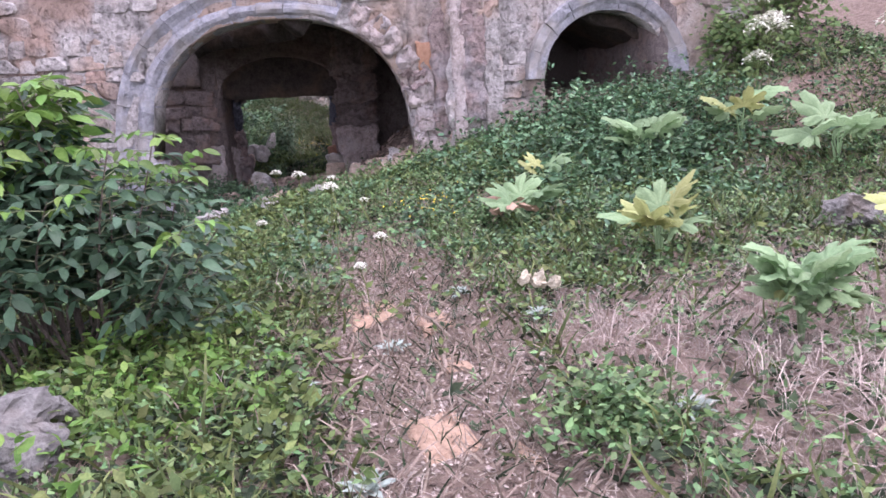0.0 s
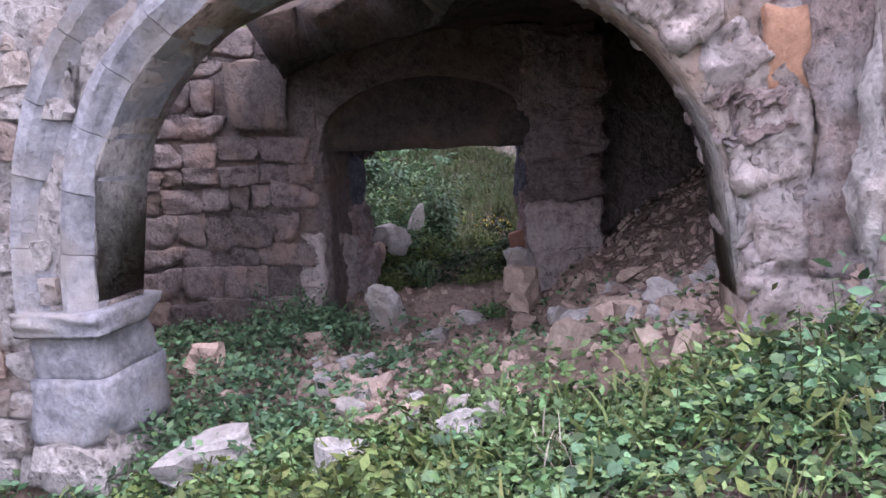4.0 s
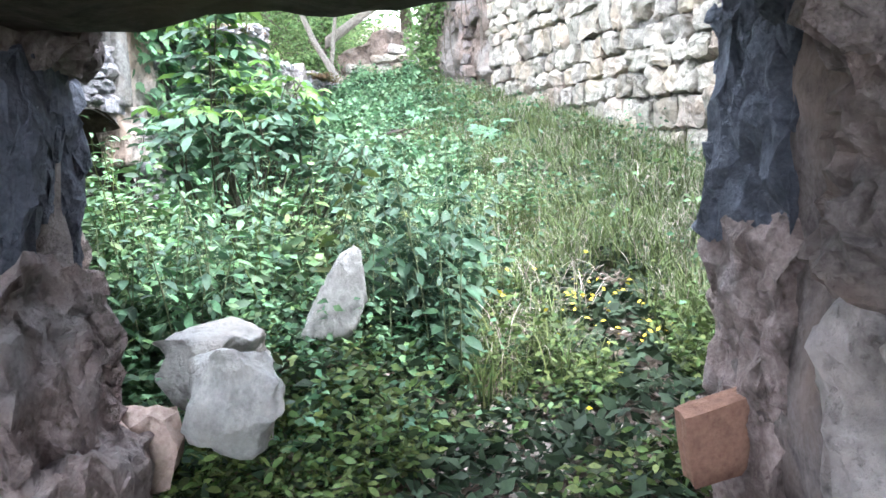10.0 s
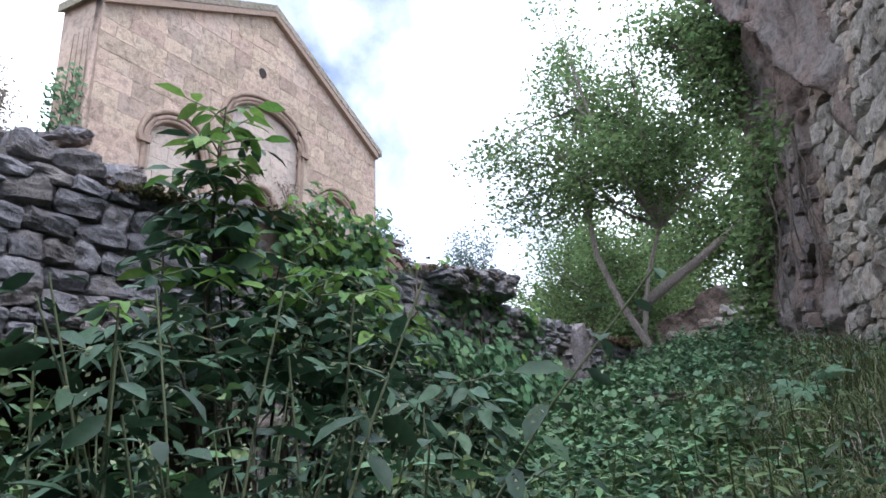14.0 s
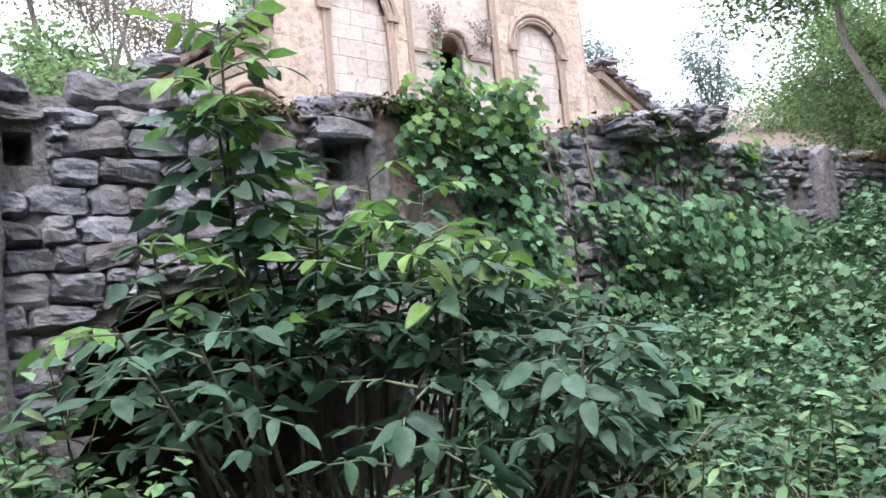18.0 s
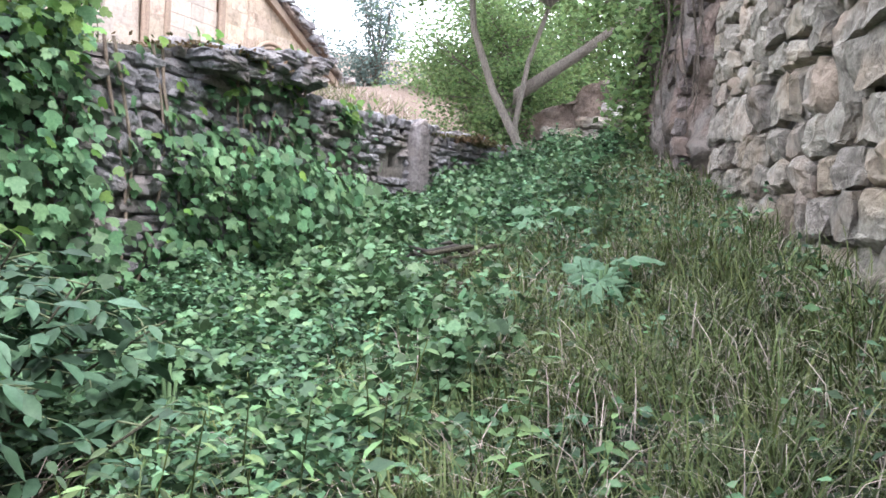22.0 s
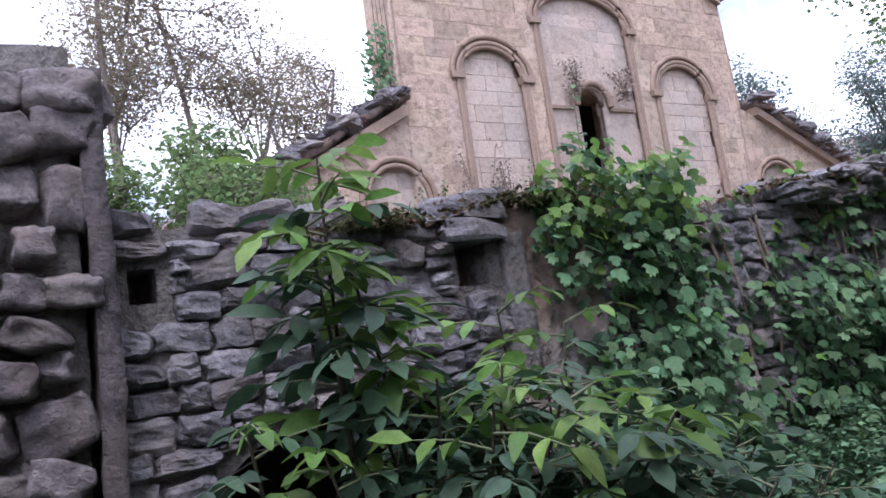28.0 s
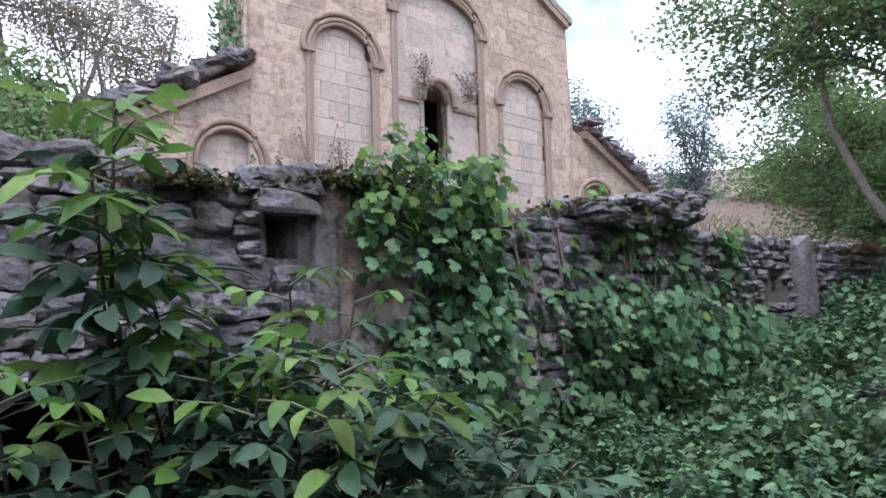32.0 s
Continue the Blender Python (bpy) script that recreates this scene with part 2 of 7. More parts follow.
M_HOG = mat("hogweed_leaf", (0.17, 0.29, 0.14), (0.31, 0.43, 0.24), 5, 0.55, 0.2, rand=0.2, translucent=0.35)
M_YELLOWLEAF = mat("yellowed_leaf", (0.29, 0.33, 0.12), (0.44, 0.47, 0.21), 5, 0.6, 0.1, rand=0.25, translucent=0.3)
M_PINKLEAF = mat("withered_pink_leaf", (0.42, 0.26, 0.18), (0.60, 0.42, 0.32), 5, 0.7, 0.1, rand=0.2, translucent=0.2)
M_TREE = mat("tree_leaf", (0.10, 0.17, 0.07), (0.24, 0.34, 0.14), 6, 0.55, 0.0, rand=0.5, translucent=0.5)
M_BLUETREE = mat("bluish_willow_leaf", (0.10, 0.15, 0.13), (0.20, 0.26, 0.24), 6, 0.6, 0.0, rand=0.3, translucent=0.3)
M_WHITE = mat("white_blossom", (0.62, 0.63, 0.52), (0.80, 0.80, 0.72), 9, 0.7, 0.0, rand=0.1)
M_YELLOW = mat("yellow_blossom", (0.65, 0.48, 0.03), (0.80, 0.62, 0.06), 9, 0.7, 0.0, rand=0.1)
M_REDROCK = mat("reddish_jamb_stone", (0.20, 0.15, 0.14), (0.40, 0.32, 0.30), 4, 0.92, 0.9, (0.30, 0.27, 0.27), 2.4, rand=0.12, pits=17)
M_SLATE = mat("dark_slate_stone", (0.05, 0.055, 0.075), (0.13, 0.14, 0.175), 4, 0.9, 0.8, rand=0.12)
M_BRANCH = mat("green_stem", (0.10, 0.13, 0.07), (0.20, 0.22, 0.13), 8, 0.8, 0.2)
M_ROCK = mat("dark_pitted_rock", (0.13, 0.125, 0.12), (0.36, 0.35, 0.335), 3.2, 0.92, 0.95, (0.22, 0.19, 0.165), 3.0, rand=0.1)
M_ROOTY = mat("crumbling_earth_mortar", (0.14, 0.10, 0.085), (0.34, 0.265, 0.225), 4, 0.95, 1.0, (0.26, 0.23, 0.21), 1.4)
# Leaf colour carries the shade below the weeds; dark twigs share it.
M_UNDER = mat("undergrowth_shade_and_dark_twig", (0.02, 0.033, 0.018), (0.045, 0.07, 0.035), 6, 0.7, 0.0, rand=0.4, translucent=0.05)
M_OCHRE = mat("ochre_clay", (0.34, 0.22, 0.15), (0.50, 0.36, 0.27), 5, 0.95, 0.6)
M_PIER = mat("purple_grey_boulder", (0.12, 0.105, 0.11), (0.32, 0.285, 0.285), 4, 0.9, 0.8, (0.24, 0.205, 0.19), 2.4, rand=0.3)
M_CREAM = mat("cream_withered_petal", (0.40, 0.35, 0.26), (0.58, 0.53, 0.42), 9, 0.8, 0.3)
M_THIN = mat("dull_purplish_leaf", (0.19, 0.165, 0.12), (0.33, 0.30, 0.21), 6, 0.6, 0.0, rand=0.4, translucent=0.5)
M_TERRA = mat("orange_terracotta", (0.34, 0.18, 0.115), (0.46, 0.28, 0.19), 6, 0.9, 0.4)
M_LIGHTLEAF = mat("light_bramble_leaf", (0.055, 0.112, 0.052), (0.135, 0.228, 0.112), 6, 0.55, 0.0, rand=0.6, spec=0.3, translucent=0.15)
M_HOGB = mat("bluish_hogweed_leaf", (0.11, 0.21, 0.12), (0.20, 0.32, 0.19), 5, 0.55, 0.2, rand=0.2, translucent=0.3)
M_PINK = mat("pale_pinkish_stone", (0.30, 0.245, 0.225), (0.56, 0.49, 0.46), 3, 0.92, 0.9, (0.44, 0.40, 0.39), 1.5, rand=0.12, pits=15)
M_OLIVE = mat("olive_weed_leaf", (0.045, 0.075, 0.022), (0.135, 0.18, 0.058), 6, 0.6, 0.0, rand=0.7, translucent=0.15)
M_SOIL = mat("pinkish_dry_soil", (0.24, 0.175, 0.145), (0.43, 0.335, 0.285), 6, 0.95, 0.9, (0.33, 0.25, 0.21), 1.2)
M_SILVER = mat("silvery_leaf", (0.22, 0.28, 0.24), (0.36, 0.42, 0.38), 8, 0.7, 0.0, rand=0.15, translucent=0.15)

RNG = np.random.default_rng(7)


# ---- builders ----
def mesh_of(name, verts, faces, material, smooth=True):
    me = bpy.data.meshes.new(name)
    me.from_pydata([tuple(v) for v in verts], [], [tuple(f) for f in faces])
    me.materials.append(material)
    if smooth:
        me.polygons.foreach_set("use_smooth", [True] * len(me.polygons))
    me.update()
    return me


def fast_mesh(name, verts, tris, material, smooth=False):
    """Triangles from arrays."""
    me = bpy.data.meshes.new(name)
    verts, tris = np.asarray(verts, np.float32), np.asarray(tris, np.int32)
    me.vertices.add(len(verts))
    me.vertices.foreach_set("co", verts.ravel())
    me.loops.add(tris.size)
    me.loops.foreach_set("vertex_index", tris.ravel())
    me.polygons.add(len(tris))
    me.polygons.foreach_set("loop_start", np.arange(0, tris.size, 3, dtype=np.int32))
    me.materials.append(material)
    me.update(calc_edges=True)
    if smooth:
        me.polygons.foreach_set("use_smooth", [True] * len(tris))
    return me


def part(name, me, parent, label="", m=None):
    ob = new(name, me)
    ob.parent = parent
    if m is not None:
        ob.matrix_basis = m
    if label:
        ob["label"] = label
    return ob


def empty(name, loc, label, category, group="", kind=""):
    ob = new(name)
    ob.location = loc
    return tagged(ob, label, category, group, kind)


def wob(p, scale, amp, seed=0.0):
    """Noise offset of a place."""
    return noise.noise(Vector((p[0] * scale + seed, p[1] * scale, p[2] * scale + seed))) * amp


def stone_mesh(name, material, k, seed, power=3.2, amp=0.12, cuts=4, fine=0.0):
    """A rough unit block, about 1 across, with rounded uneven edges."""
    rng = np.random.default_rng(seed)
    n = k
    verts, faces, index = [], [], {}
    def vid(p):
        key = tuple(round(c, 4) for c in p)
        if key not in index:
            index[key] = len(verts)
            verts.append(p)
        return index[key]
    for axis in range(3):
        for side in (-1, 1):
            for i in range(n):
                for j in range(n):
                    q = []
                    for a, b in ((i, j), (i + 1, j), (i + 1, j + 1), (i, j + 1)):
                        p = [0, 0, 0]
                        p[axis] = side
                        p[(axis + 1) % 3] = 2 * a / n - 1
                        p[(axis + 2) % 3] = 2 * b / n - 1
                        q.append(vid(tuple(p)))
                    faces.append(q if side > 0 else q[::-1])
    v = np.array(verts, float)
    d = v / (np.abs(v) ** power).sum(1, keepdims=True) ** (1 / power)
    v = 0.5 * (0.45 * v + 0.55 * d)
    cut = rng.normal(size=(cuts, 3))
    cut /= np.linalg.norm(cut, axis=1, keepdims=True)
    for c in cut:
        over = v @ c - rng.uniform(0.46, 0.62)
        v -= np.maximum(over, 0)[:, None] * c * 0.85
    for i, p in enumerate(v):
        v[i] += np.array([noise.noise(Vector(p * 2.3 + seed * 3.1 + a * 9.7)) for a in range(3)]) * amp
        if fine:
            v[i] += np.array([noise.noise(Vector(p * 7.7 + seed * 1.3 + a * 5.1)) + 0.5 * noise.noise(Vector(p * 17 + seed + a * 5.1)) for a in range(3)]) * fine
    return mesh_of(name, v, faces, material, k > 6 and fine < 0.06)


def stone_set(name, material, count=8, k=3, power=4.0, amp=0.10):
    return [stone_mesh(name, material, k, 11 + 7 * i, power, amp) for i in range(count)]


S_BLUE, S_BROWN, S_RW = stone_set("stone", M_BLUE, 14, 5, 5.0, 0.16), stone_set("stone", M_BROWN, 8, 3, 8.0, 0.13), stone_set("stone", M_RWALL, 14, 5, 6.0, 0.22)
S_RUB, S_PALE = stone_set("stone", M_RUBBLE, 9, 3, 7.0, 0.22), stone_set("stone", M_PALE, 6, 5, 4.5, 0.24)


def ashlar(name, material, seed):
    """A squared block with narrow chamfers and faint chips."""
    rng = np.random.default_rng(seed)
    cx, cz = 0.499, 0.498
    v = [(sx * (cx - e), sy, sz * (cz - e)) for sy, e in ((-0.5, 0.007), (-0.47, 0.0), (0.5, 0.0)) for sx, sz in ((-1, -1), (1, -1), (1, 1), (-1, 1))]
    v = [(x + rng.normal(0, 0.002), y + (rng.normal(0, 0.012) if y < -0.48 else 0), z + rng.normal(0, 0.002)) for x, y, z in v]
    f = [(0, 1, 2, 3)] + [(a + i, a + 4 + i, a + 4 + (i + 1) % 4, a + (i + 1) % 4) for a in (0, 4) for i in range(4)]
    return mesh_of(name, v, [q[::-1] for q in f], material, False)


S_ASH = [ashlar("block", M_TAN, 300 + i) for i in range(5)]
S_PANEL = [ashlar("block", M_PANEL, 320 + i) for i in range(5)]
S_PLAST = stone_set("stone", M_PLASTER, 6, 3, 9.0, 0.09)
S_GREYPOST = stone_set("stone", M_PIER, 1, 31, 9.0, 0.09)
S_ROCK = [stone_mesh("rock", M_ROCK, 16, 500 + i, 5.0, 0.26, 4, 0.07) for i in range(3)]
S_JAMB = [stone_mesh("block", m, 18, 600 + i, 14.0, 0.16, 2, 0.09) for i, m in enumerate((M_SLATE, M_REDROCK, M_REDROCK, M_BROWN))]
S_BOULD = [stone_mesh("boulder", M_PALE, 12, 700 + i, 4.2, 0.20, 5, 0.035) for i in range(4)]
S_POINT = [stone_mesh("boulder", M_PALE, 12, 741, 6.0, 0.10, 3, 0.035)]
for vert in S_POINT[0].vertices:
    k = min(max(vert.co.z + 0.5, 0), 1)
    vert.co.x, vert.co.y = vert.co.x * (1 - 0.72 * k), vert.co.y * (1 - 0.70 * k) - 0.30 * k
S_BIG = [stone_mesh("block", M_BROWN, 9, 640 + i, 12.0, 0.12, 2, 0.035) for i in range(6)]
S_PIER = [stone_mesh("boulder", M_PIER, 8, 820 + i, 3.4, 0.13, 2) for i in range(7)]
S_PINK = [stone_mesh("block", M_PINK, 12, 670 + i, 10.0, 0.13, 2, 0.05) for i in range(3)]
S_RING = [stone_mesh("block", M_RING, 8, 340 + i, 24, 0.05, 1, 0.015) for i in range(5)]


def join_stuff(name, items, material, parent, label=""):
    """Many stones (mesh, matrix) in one mesh."""
    vs, fs, base = [], [], 0
    cache = {}
    for me, m in items:
        if me.name not in cache:
            co = np.zeros(len(me.vertices) * 3)
            me.vertices.foreach_get("co", co)
            cache[me.name] = (co.reshape(-1, 3), [tuple(p.vertices) for p in me.polygons])
        co, fa = cache[me.name]
        mm = np.array(m)
        vs.append(co @ mm[:3, :3].T + mm[:3, 3])
        fs += [tuple(i + base for i in f) for f in fa]
        base += len(co)
    ob = part(name, mesh_of(name, np.concatenate(vs), fs, material, False), parent, label)
    ob["kind"] = "stuff"
    return ob


def lay(parent, to_world, u0, u1, z0, ztop, hs, ws, meshes, depth, seed, skip=None, near=None, name="stone", proud=0.5, tilt=3.0, gap=0.012, limit=300, dj=0.2, grow=1.0, halves=False):
    """Courses of stones on a wall. to_world(u, z) gives the place on the face and the turn about z."""
    rng = np.random.default_rng(seed)
    singles, rest = [], []
    z = z0
    while True:
        h = rng.uniform(*hs)
        fine = dj < 0.1
        u = u0 if fine else u0 - rng.uniform(0, ws[0])
        any_under = False
        while u < u1:
            w = rng.uniform(*ws) * (1.25 if rng.random() < 0.15 else 1)
            if fine:
                w = min(w * (0.5 if u == u0 and rng.random() < 0.5 else 1), u1 - u)
                if w < 0.08:
                    break
                if z + h > min(ztop(u), ztop(u + w)):
                    u += w
                    continue
            uc, zc = u + w / 2, z + h / 2 + (rng.normal(0, 0.06) * h if dj > 0.1 else 0)
            u += w
            if uc > u1 or uc < u0 or z + h * 0.6 > ztop(uc):
                continue
            any_under = True
            spots = [(uc, zc, w, h)]
            if skip and skip(uc, zc, w, h):
                spots = [] if fine else [(uc + a * w / 4, zc + e * h / 4, w / 2, h / 2) for a in (-1, 1) for e in (-1, 1)]
                spots = [s for s in spots if not skip(*s)]
                if len(spots) == 4 or not halves:
                    continue
            for uc, zc, wq, hq in spots:
                (x, y, rz) = to_world(uc, zc)
                hh = hq * (rng.uniform(0.86, 1.04) if dj > 0.1 else 1)
                d = depth * rng.uniform(1 - dj, 1 + dj)
                m = Matrix.Translation((x, y, zc)) @ Euler((radians(rng.normal(0, tilt)), radians(rng.normal(0, tilt)), rz + radians(rng.normal(0, tilt)))).to_matrix().to_4x4() @ Matrix.Diagonal((wq * grow - gap, d, hh * grow - gap, 1))
                me = meshes[int(rng.integers(len(meshes)))]
                (singles if (near is None or near(uc, zc)) and len(singles) < limit else rest).append((me, m))
        z += h
        if not any_under and z > z0 + 6:
            break
        if z > z0 + 12:
            break
    inv = parent.matrix_world.inverted() if parent else Matrix()
    for me, m in singles:
        part(name, me, parent, m=m)
    if rest:
        join_stuff("far_stones", rest, rest[0][0].materials[0], parent)


def sheet(name, us, vs, fn, material, parent=None, thick=None):
    """A grid surface fn(u, v) -> place."""
    verts = [fn(u, v) for u in us for v in vs]
    k = len(vs)
    faces = [(i * k + j, (i + 1) * k + j, (i + 1) * k + j + 1, i * k + j + 1) for i in range(len(us) - 1) for j in range(k - 1)]
    me = mesh_of(name, verts, faces, material)
    ob = new(name, me)
    ob.parent = parent
    return ob


def tube(points, radii, sides=7):
    """Vertices and faces of a tapered bent tube."""
    verts, faces = [], []
    for i, p in enumerate(points):
        p = Vector(p)
        a = Vector(points[min(i + 1, len(points) - 1)]) - Vector(points[max(i - 1, 0)])
        a.normalize()
        s = a.orthogonal().normalized()
        t = a.cross(s)
        for k in range(sides):
            w = 2 * math.pi * k / sides
            verts.append(p + (s * math.cos(w) + t * math.sin(w)) * radii[i])
    for i in range(len(points) - 1):
        for k in range(sides):
            a, b = i * sides + k, i * sides + (k + 1) % sides
            faces.append((a, b, b + sides, a + sides))
    return verts, faces


def tubes(name, lines, material, parent=None, sides=6, label=""):
    vs, fs = [], []
    for pts, rad in lines:
        v, f = tube(pts, rad, sides)
        fs += [tuple(i + len(vs) for i in q) for q in f]
        vs += v
    return part(name, mesh_of(name, vs, fs, material), parent, label)


# Leaf outlines: x along the leaf, y across, z up
LEAF = (np.array([(0, 0, 0), (0.30, 0.20, 0.05), (0.30, -0.20, 0.05), (0.35, 0, 0), (0.68, 0.19, 0.02), (0.68, -0.19, 0.02), (0.70, 0, -0.03), (1, 0, -0.12)]),
        np.array([(0, 3, 1), (0, 2, 3), (1, 3, 6), (1, 6, 4), (2, 6, 3), (2, 5, 6), (4, 6, 7), (5, 7, 6)]))
SMALL = (np.array([(0, 0, 0), (0.45, 0.27, 0.06), (0.45, -0.27, 0.06), (0.5, 0, 0), (1, 0, -0.08)]), np.array([(0, 3, 1), (0, 2, 3), (1, 3, 4), (2, 4, 3)]))
LOBED = (np.array([(0, 0, 0), (0.12, 0.34, 0.04), (0.42, 0.48, 0), (0.52, 0.28, 0.05), (0.84, 0.26, -0.03), (0.8, 0.12, 0.02), (1, 0, -0.08), (0.8, -0.12, 0.02), (0.84, -0.26, -0.03), (0.52, -0.28, 0.05), (0.42, -0.48, 0), (0.12, -0.34, 0.04), (0.5, 0, 0.0)]),
         np.array([(12, i + 1, i) for i in range(11)] + [(12, 0, 11)]))
BLADE = (np.array([(0, 0.035, 0), (0, -0.035, 0), (0.5, 0.028, 0.10), (0.5, -0.028, 0.10), (0.85, 0.014, 0.08), (0.85, -0.014, 0.08), (1.0, 0, 0.0)]), np.array([(0, 1, 2), (1, 3, 2), (2, 3, 4), (3, 5, 4), (4, 5, 6)]))


def unit(a):
    return a / np.maximum(np.linalg.norm(a, axis=-1, keepdims=True), 1e-9)


def leaves(name, kind, pos, ahead, up, size, material, parent=None, label=""):
    """One mesh of many leaves at pos, pointing ahead, with their faces towards up."""
    pos, ahead, up = np.asarray(pos, float), unit(np.asarray(ahead, float)), np.asarray(up, float)
    side = unit(np.cross(up, ahead))
    top = np.cross(ahead, side)
    t, f = kind
    size = np.broadcast_to(np.asarray(size, float), (len(pos),))
    v = pos[:, None] + size[:, None, None] * (t[None, :, 0, None] * ahead[:, None] + t[None, :, 1, None] * side[:, None] + t[None, :, 2, None] * top[:, None])
    tri = (f[None] + (np.arange(len(pos)) * len(t))[:, None, None]).reshape(-1, 3)
    return part(name, fast_mesh(name, v.reshape(-1, 3), tri, material), parent, label)


def rand_dirs(n, low=-0.2, high=0.9, rng=RNG):
    a = rng.uniform(0, 2 * np.pi, n)
    z = rng.uniform(low, high, n)
    r = np.sqrt(np.maximum(1 - z * z, 0.05))
    return np.stack([np.cos(a) * r, np.sin(a) * r, z], 1)


# ---- ground ----
def smooth(a, b, t):
    t = min(max((t - a) / (b - a), 0), 1)
    return t * t * (3 - 2 * t)


def nw_y(x):
    return 3.09 - 0.106 * x


def rw_y(x):
    return -1.4 + 0.31 * (x - 7.4)


def ground_z(x, y):
    front = -5.5 + 0.27 * y
    far = 0.1 - 0.05 * y + max(0, -y - 4) * 0.25
    bank = 0.1 - 0.28 * (y - 1.0)
    bank = max(-0.5, min(bank, 3.4))
    g_out = far + (bank - far) * smooth(-11, -6.2, x)
    rubble = 0.62 * max(0, -0.75 - y)
    g_in = -0.08 + min(rubble, 2.2)
    g_ch = g_out + (g_in - g_out) * smooth(-5.2, -2.2, x)
    pas = 0.12
    g = g_ch + (pas - g_ch) * (smooth(-1.6, -0.9, x) if abs(y) < 1.3 else 0)
    yard = 0.65 + 0.245 * (x - 2) - 0.17 * (y + 0.8)
    yard = 0.35 + math.log(1 + math.exp((yard - 0.35) * 5)) / 5 - 0.1
    yard += 0.48 * math.exp(-((x - 0.85) ** 2 + (y - 0.45) ** 2) / 0.20)
    yard = min(yard, 3.2)
    if y > nw_y(x) + (1.95 if 2.25 < x < 4.5 else 0.35):
        yard = 2.75 + smooth(4, 10, y) * 1.6 + max(0, x - 20) * 0.05
    if y < rw_y(x) - 0.4 and x > 0.5:
        yard += (4.4 + (rw_y(x) - y) * 0.2 - yard) * smooth(12, 9.5, x)
    return g + (yard - g) * smooth(-0.6, 0.3, x)


def hill(x, y):
    """The wide land beyond the ruin."""
    d = max(0, x - 16) * 0.16 + max(0, y - 26) * 0.14 + max(0, -y - 9) * 0.22
    return min(d, 34)


def land(x, y):
    far = smooth(14, 40, math.hypot(x + 2, y))
    g = ground_z(max(min(x, 24), -24), max(min(y, 20), -12))
    return g + hill(x, y) * (1 if x > -3 else smooth(-20, -3, x)) + wob((x, y, 0), 1.7, 0.07) + wob((x, y, 3), 0.5, 0.12) * (1 if far > 0 else 0.4)


xs = np.unique(np.concatenate([np.linspace(-400, -26, 14), np.linspace(-26, -6, 81), np.linspace(-6, 14, 161), np.linspace(14, 40, 30), np.linspace(40, 400, 14)]))
ys = np.unique(np.concatenate([np.linspace(-400, -14, 14), np.linspace(-14, -6, 20), np.linspace(-6, 6, 121), np.linspace(6, 24, 24), np.linspace(24, 400, 14)]))
ground = sheet("ground", xs, ys, lambda x, y: (x, y, land(x, y)), M_EARTH)
tagged(ground, "brown earth slope littered with straw and low weeds", "ground", kind="structure")


# ---- the large structure ----
def hexa(corners, step=0.14, amp=0.04, seed=0.0, freq=2.2):
    """Vertices and faces of a rough block. corners: four of the floor, anticlockwise from above, then the four above them."""
    c = [Vector(p) for p in corners]
    lx = max((c[1] - c[0]).length, (c[5] - c[4]).length)
    ly = max((c[3] - c[0]).length, (c[2] - c[1]).length)
    lz = max((c[4] - c[0]).length, (c[6] - c[2]).length)
    n = [max(1, min(90, round(l / step))) for l in (lx, ly, lz)]
    verts, faces, index = [], [], {}
    def vid(i, j, k):
        if (i, j, k) not in index:
            u, v, w = i / n[0], j / n[1], k / n[2]
            lo = (c[0] * (1 - u) + c[1] * u) * (1 - v) + (c[3] * (1 - u) + c[2] * u) * v
            hi = (c[4] * (1 - u) + c[5] * u) * (1 - v) + (c[7] * (1 - u) + c[6] * u) * v
            p = lo * (1 - w) + hi * w
            q = p * freq + Vector((seed, seed * 1.7, -seed))
            p = p + Vector((noise.noise(q), noise.noise(q + Vector((31, 0, 0))), noise.noise(q + Vector((0, 57, 0))))) * amp
            p = p + Vector((noise.noise(q * 4), noise.noise(q * 4 + Vector((31, 0, 0))), noise.noise(q * 4 + Vector((0, 57, 0))))) * amp * 0.4
            index[(i, j, k)] = len(verts)
            verts.append(p)
        return index[(i, j, k)]
    for i in range(n[0]):
        for j in range(n[1]):
            faces.append((vid(i, j, 0), vid(i, j + 1, 0), vid(i + 1, j + 1, 0), vid(i + 1, j, 0)))
            faces.append((vid(i, j, n[2]), vid(i + 1, j, n[2]), vid(i + 1, j + 1, n[2]), vid(i, j + 1, n[2])))
    for i in range(n[0]):
        for k in range(n[2]):
            faces.append((vid(i, 0, k), vid(i + 1, 0, k), vid(i + 1, 0, k + 1), vid(i, 0, k + 1)))
            faces.append((vid(i, n[1], k), vid(i, n[1], k + 1), vid(i + 1, n[1], k + 1), vid(i + 1, n[1], k)))
    for j in range(n[1]):
        for k in range(n[2]):
            faces.append((vid(0, j, k), vid(0, j, k + 1), vid(0, j + 1, k + 1), vid(0, j + 1, k)))
            faces.append((vid(n[0], j, k), vid(n[0], j + 1, k), vid(n[0], j + 1, k + 1), vid(n[0], j, k + 1)))
    return verts, faces


def box(x0, x1, y0, y1, z0, z1):
    return [(x0, y0, z0), (x1, y0, z0), (x1, y1, z0), (x0, y1, z0), (x0, y0, z1), (x1, y0, z1), (x1, y1, z1), (x0, y1, z1)]


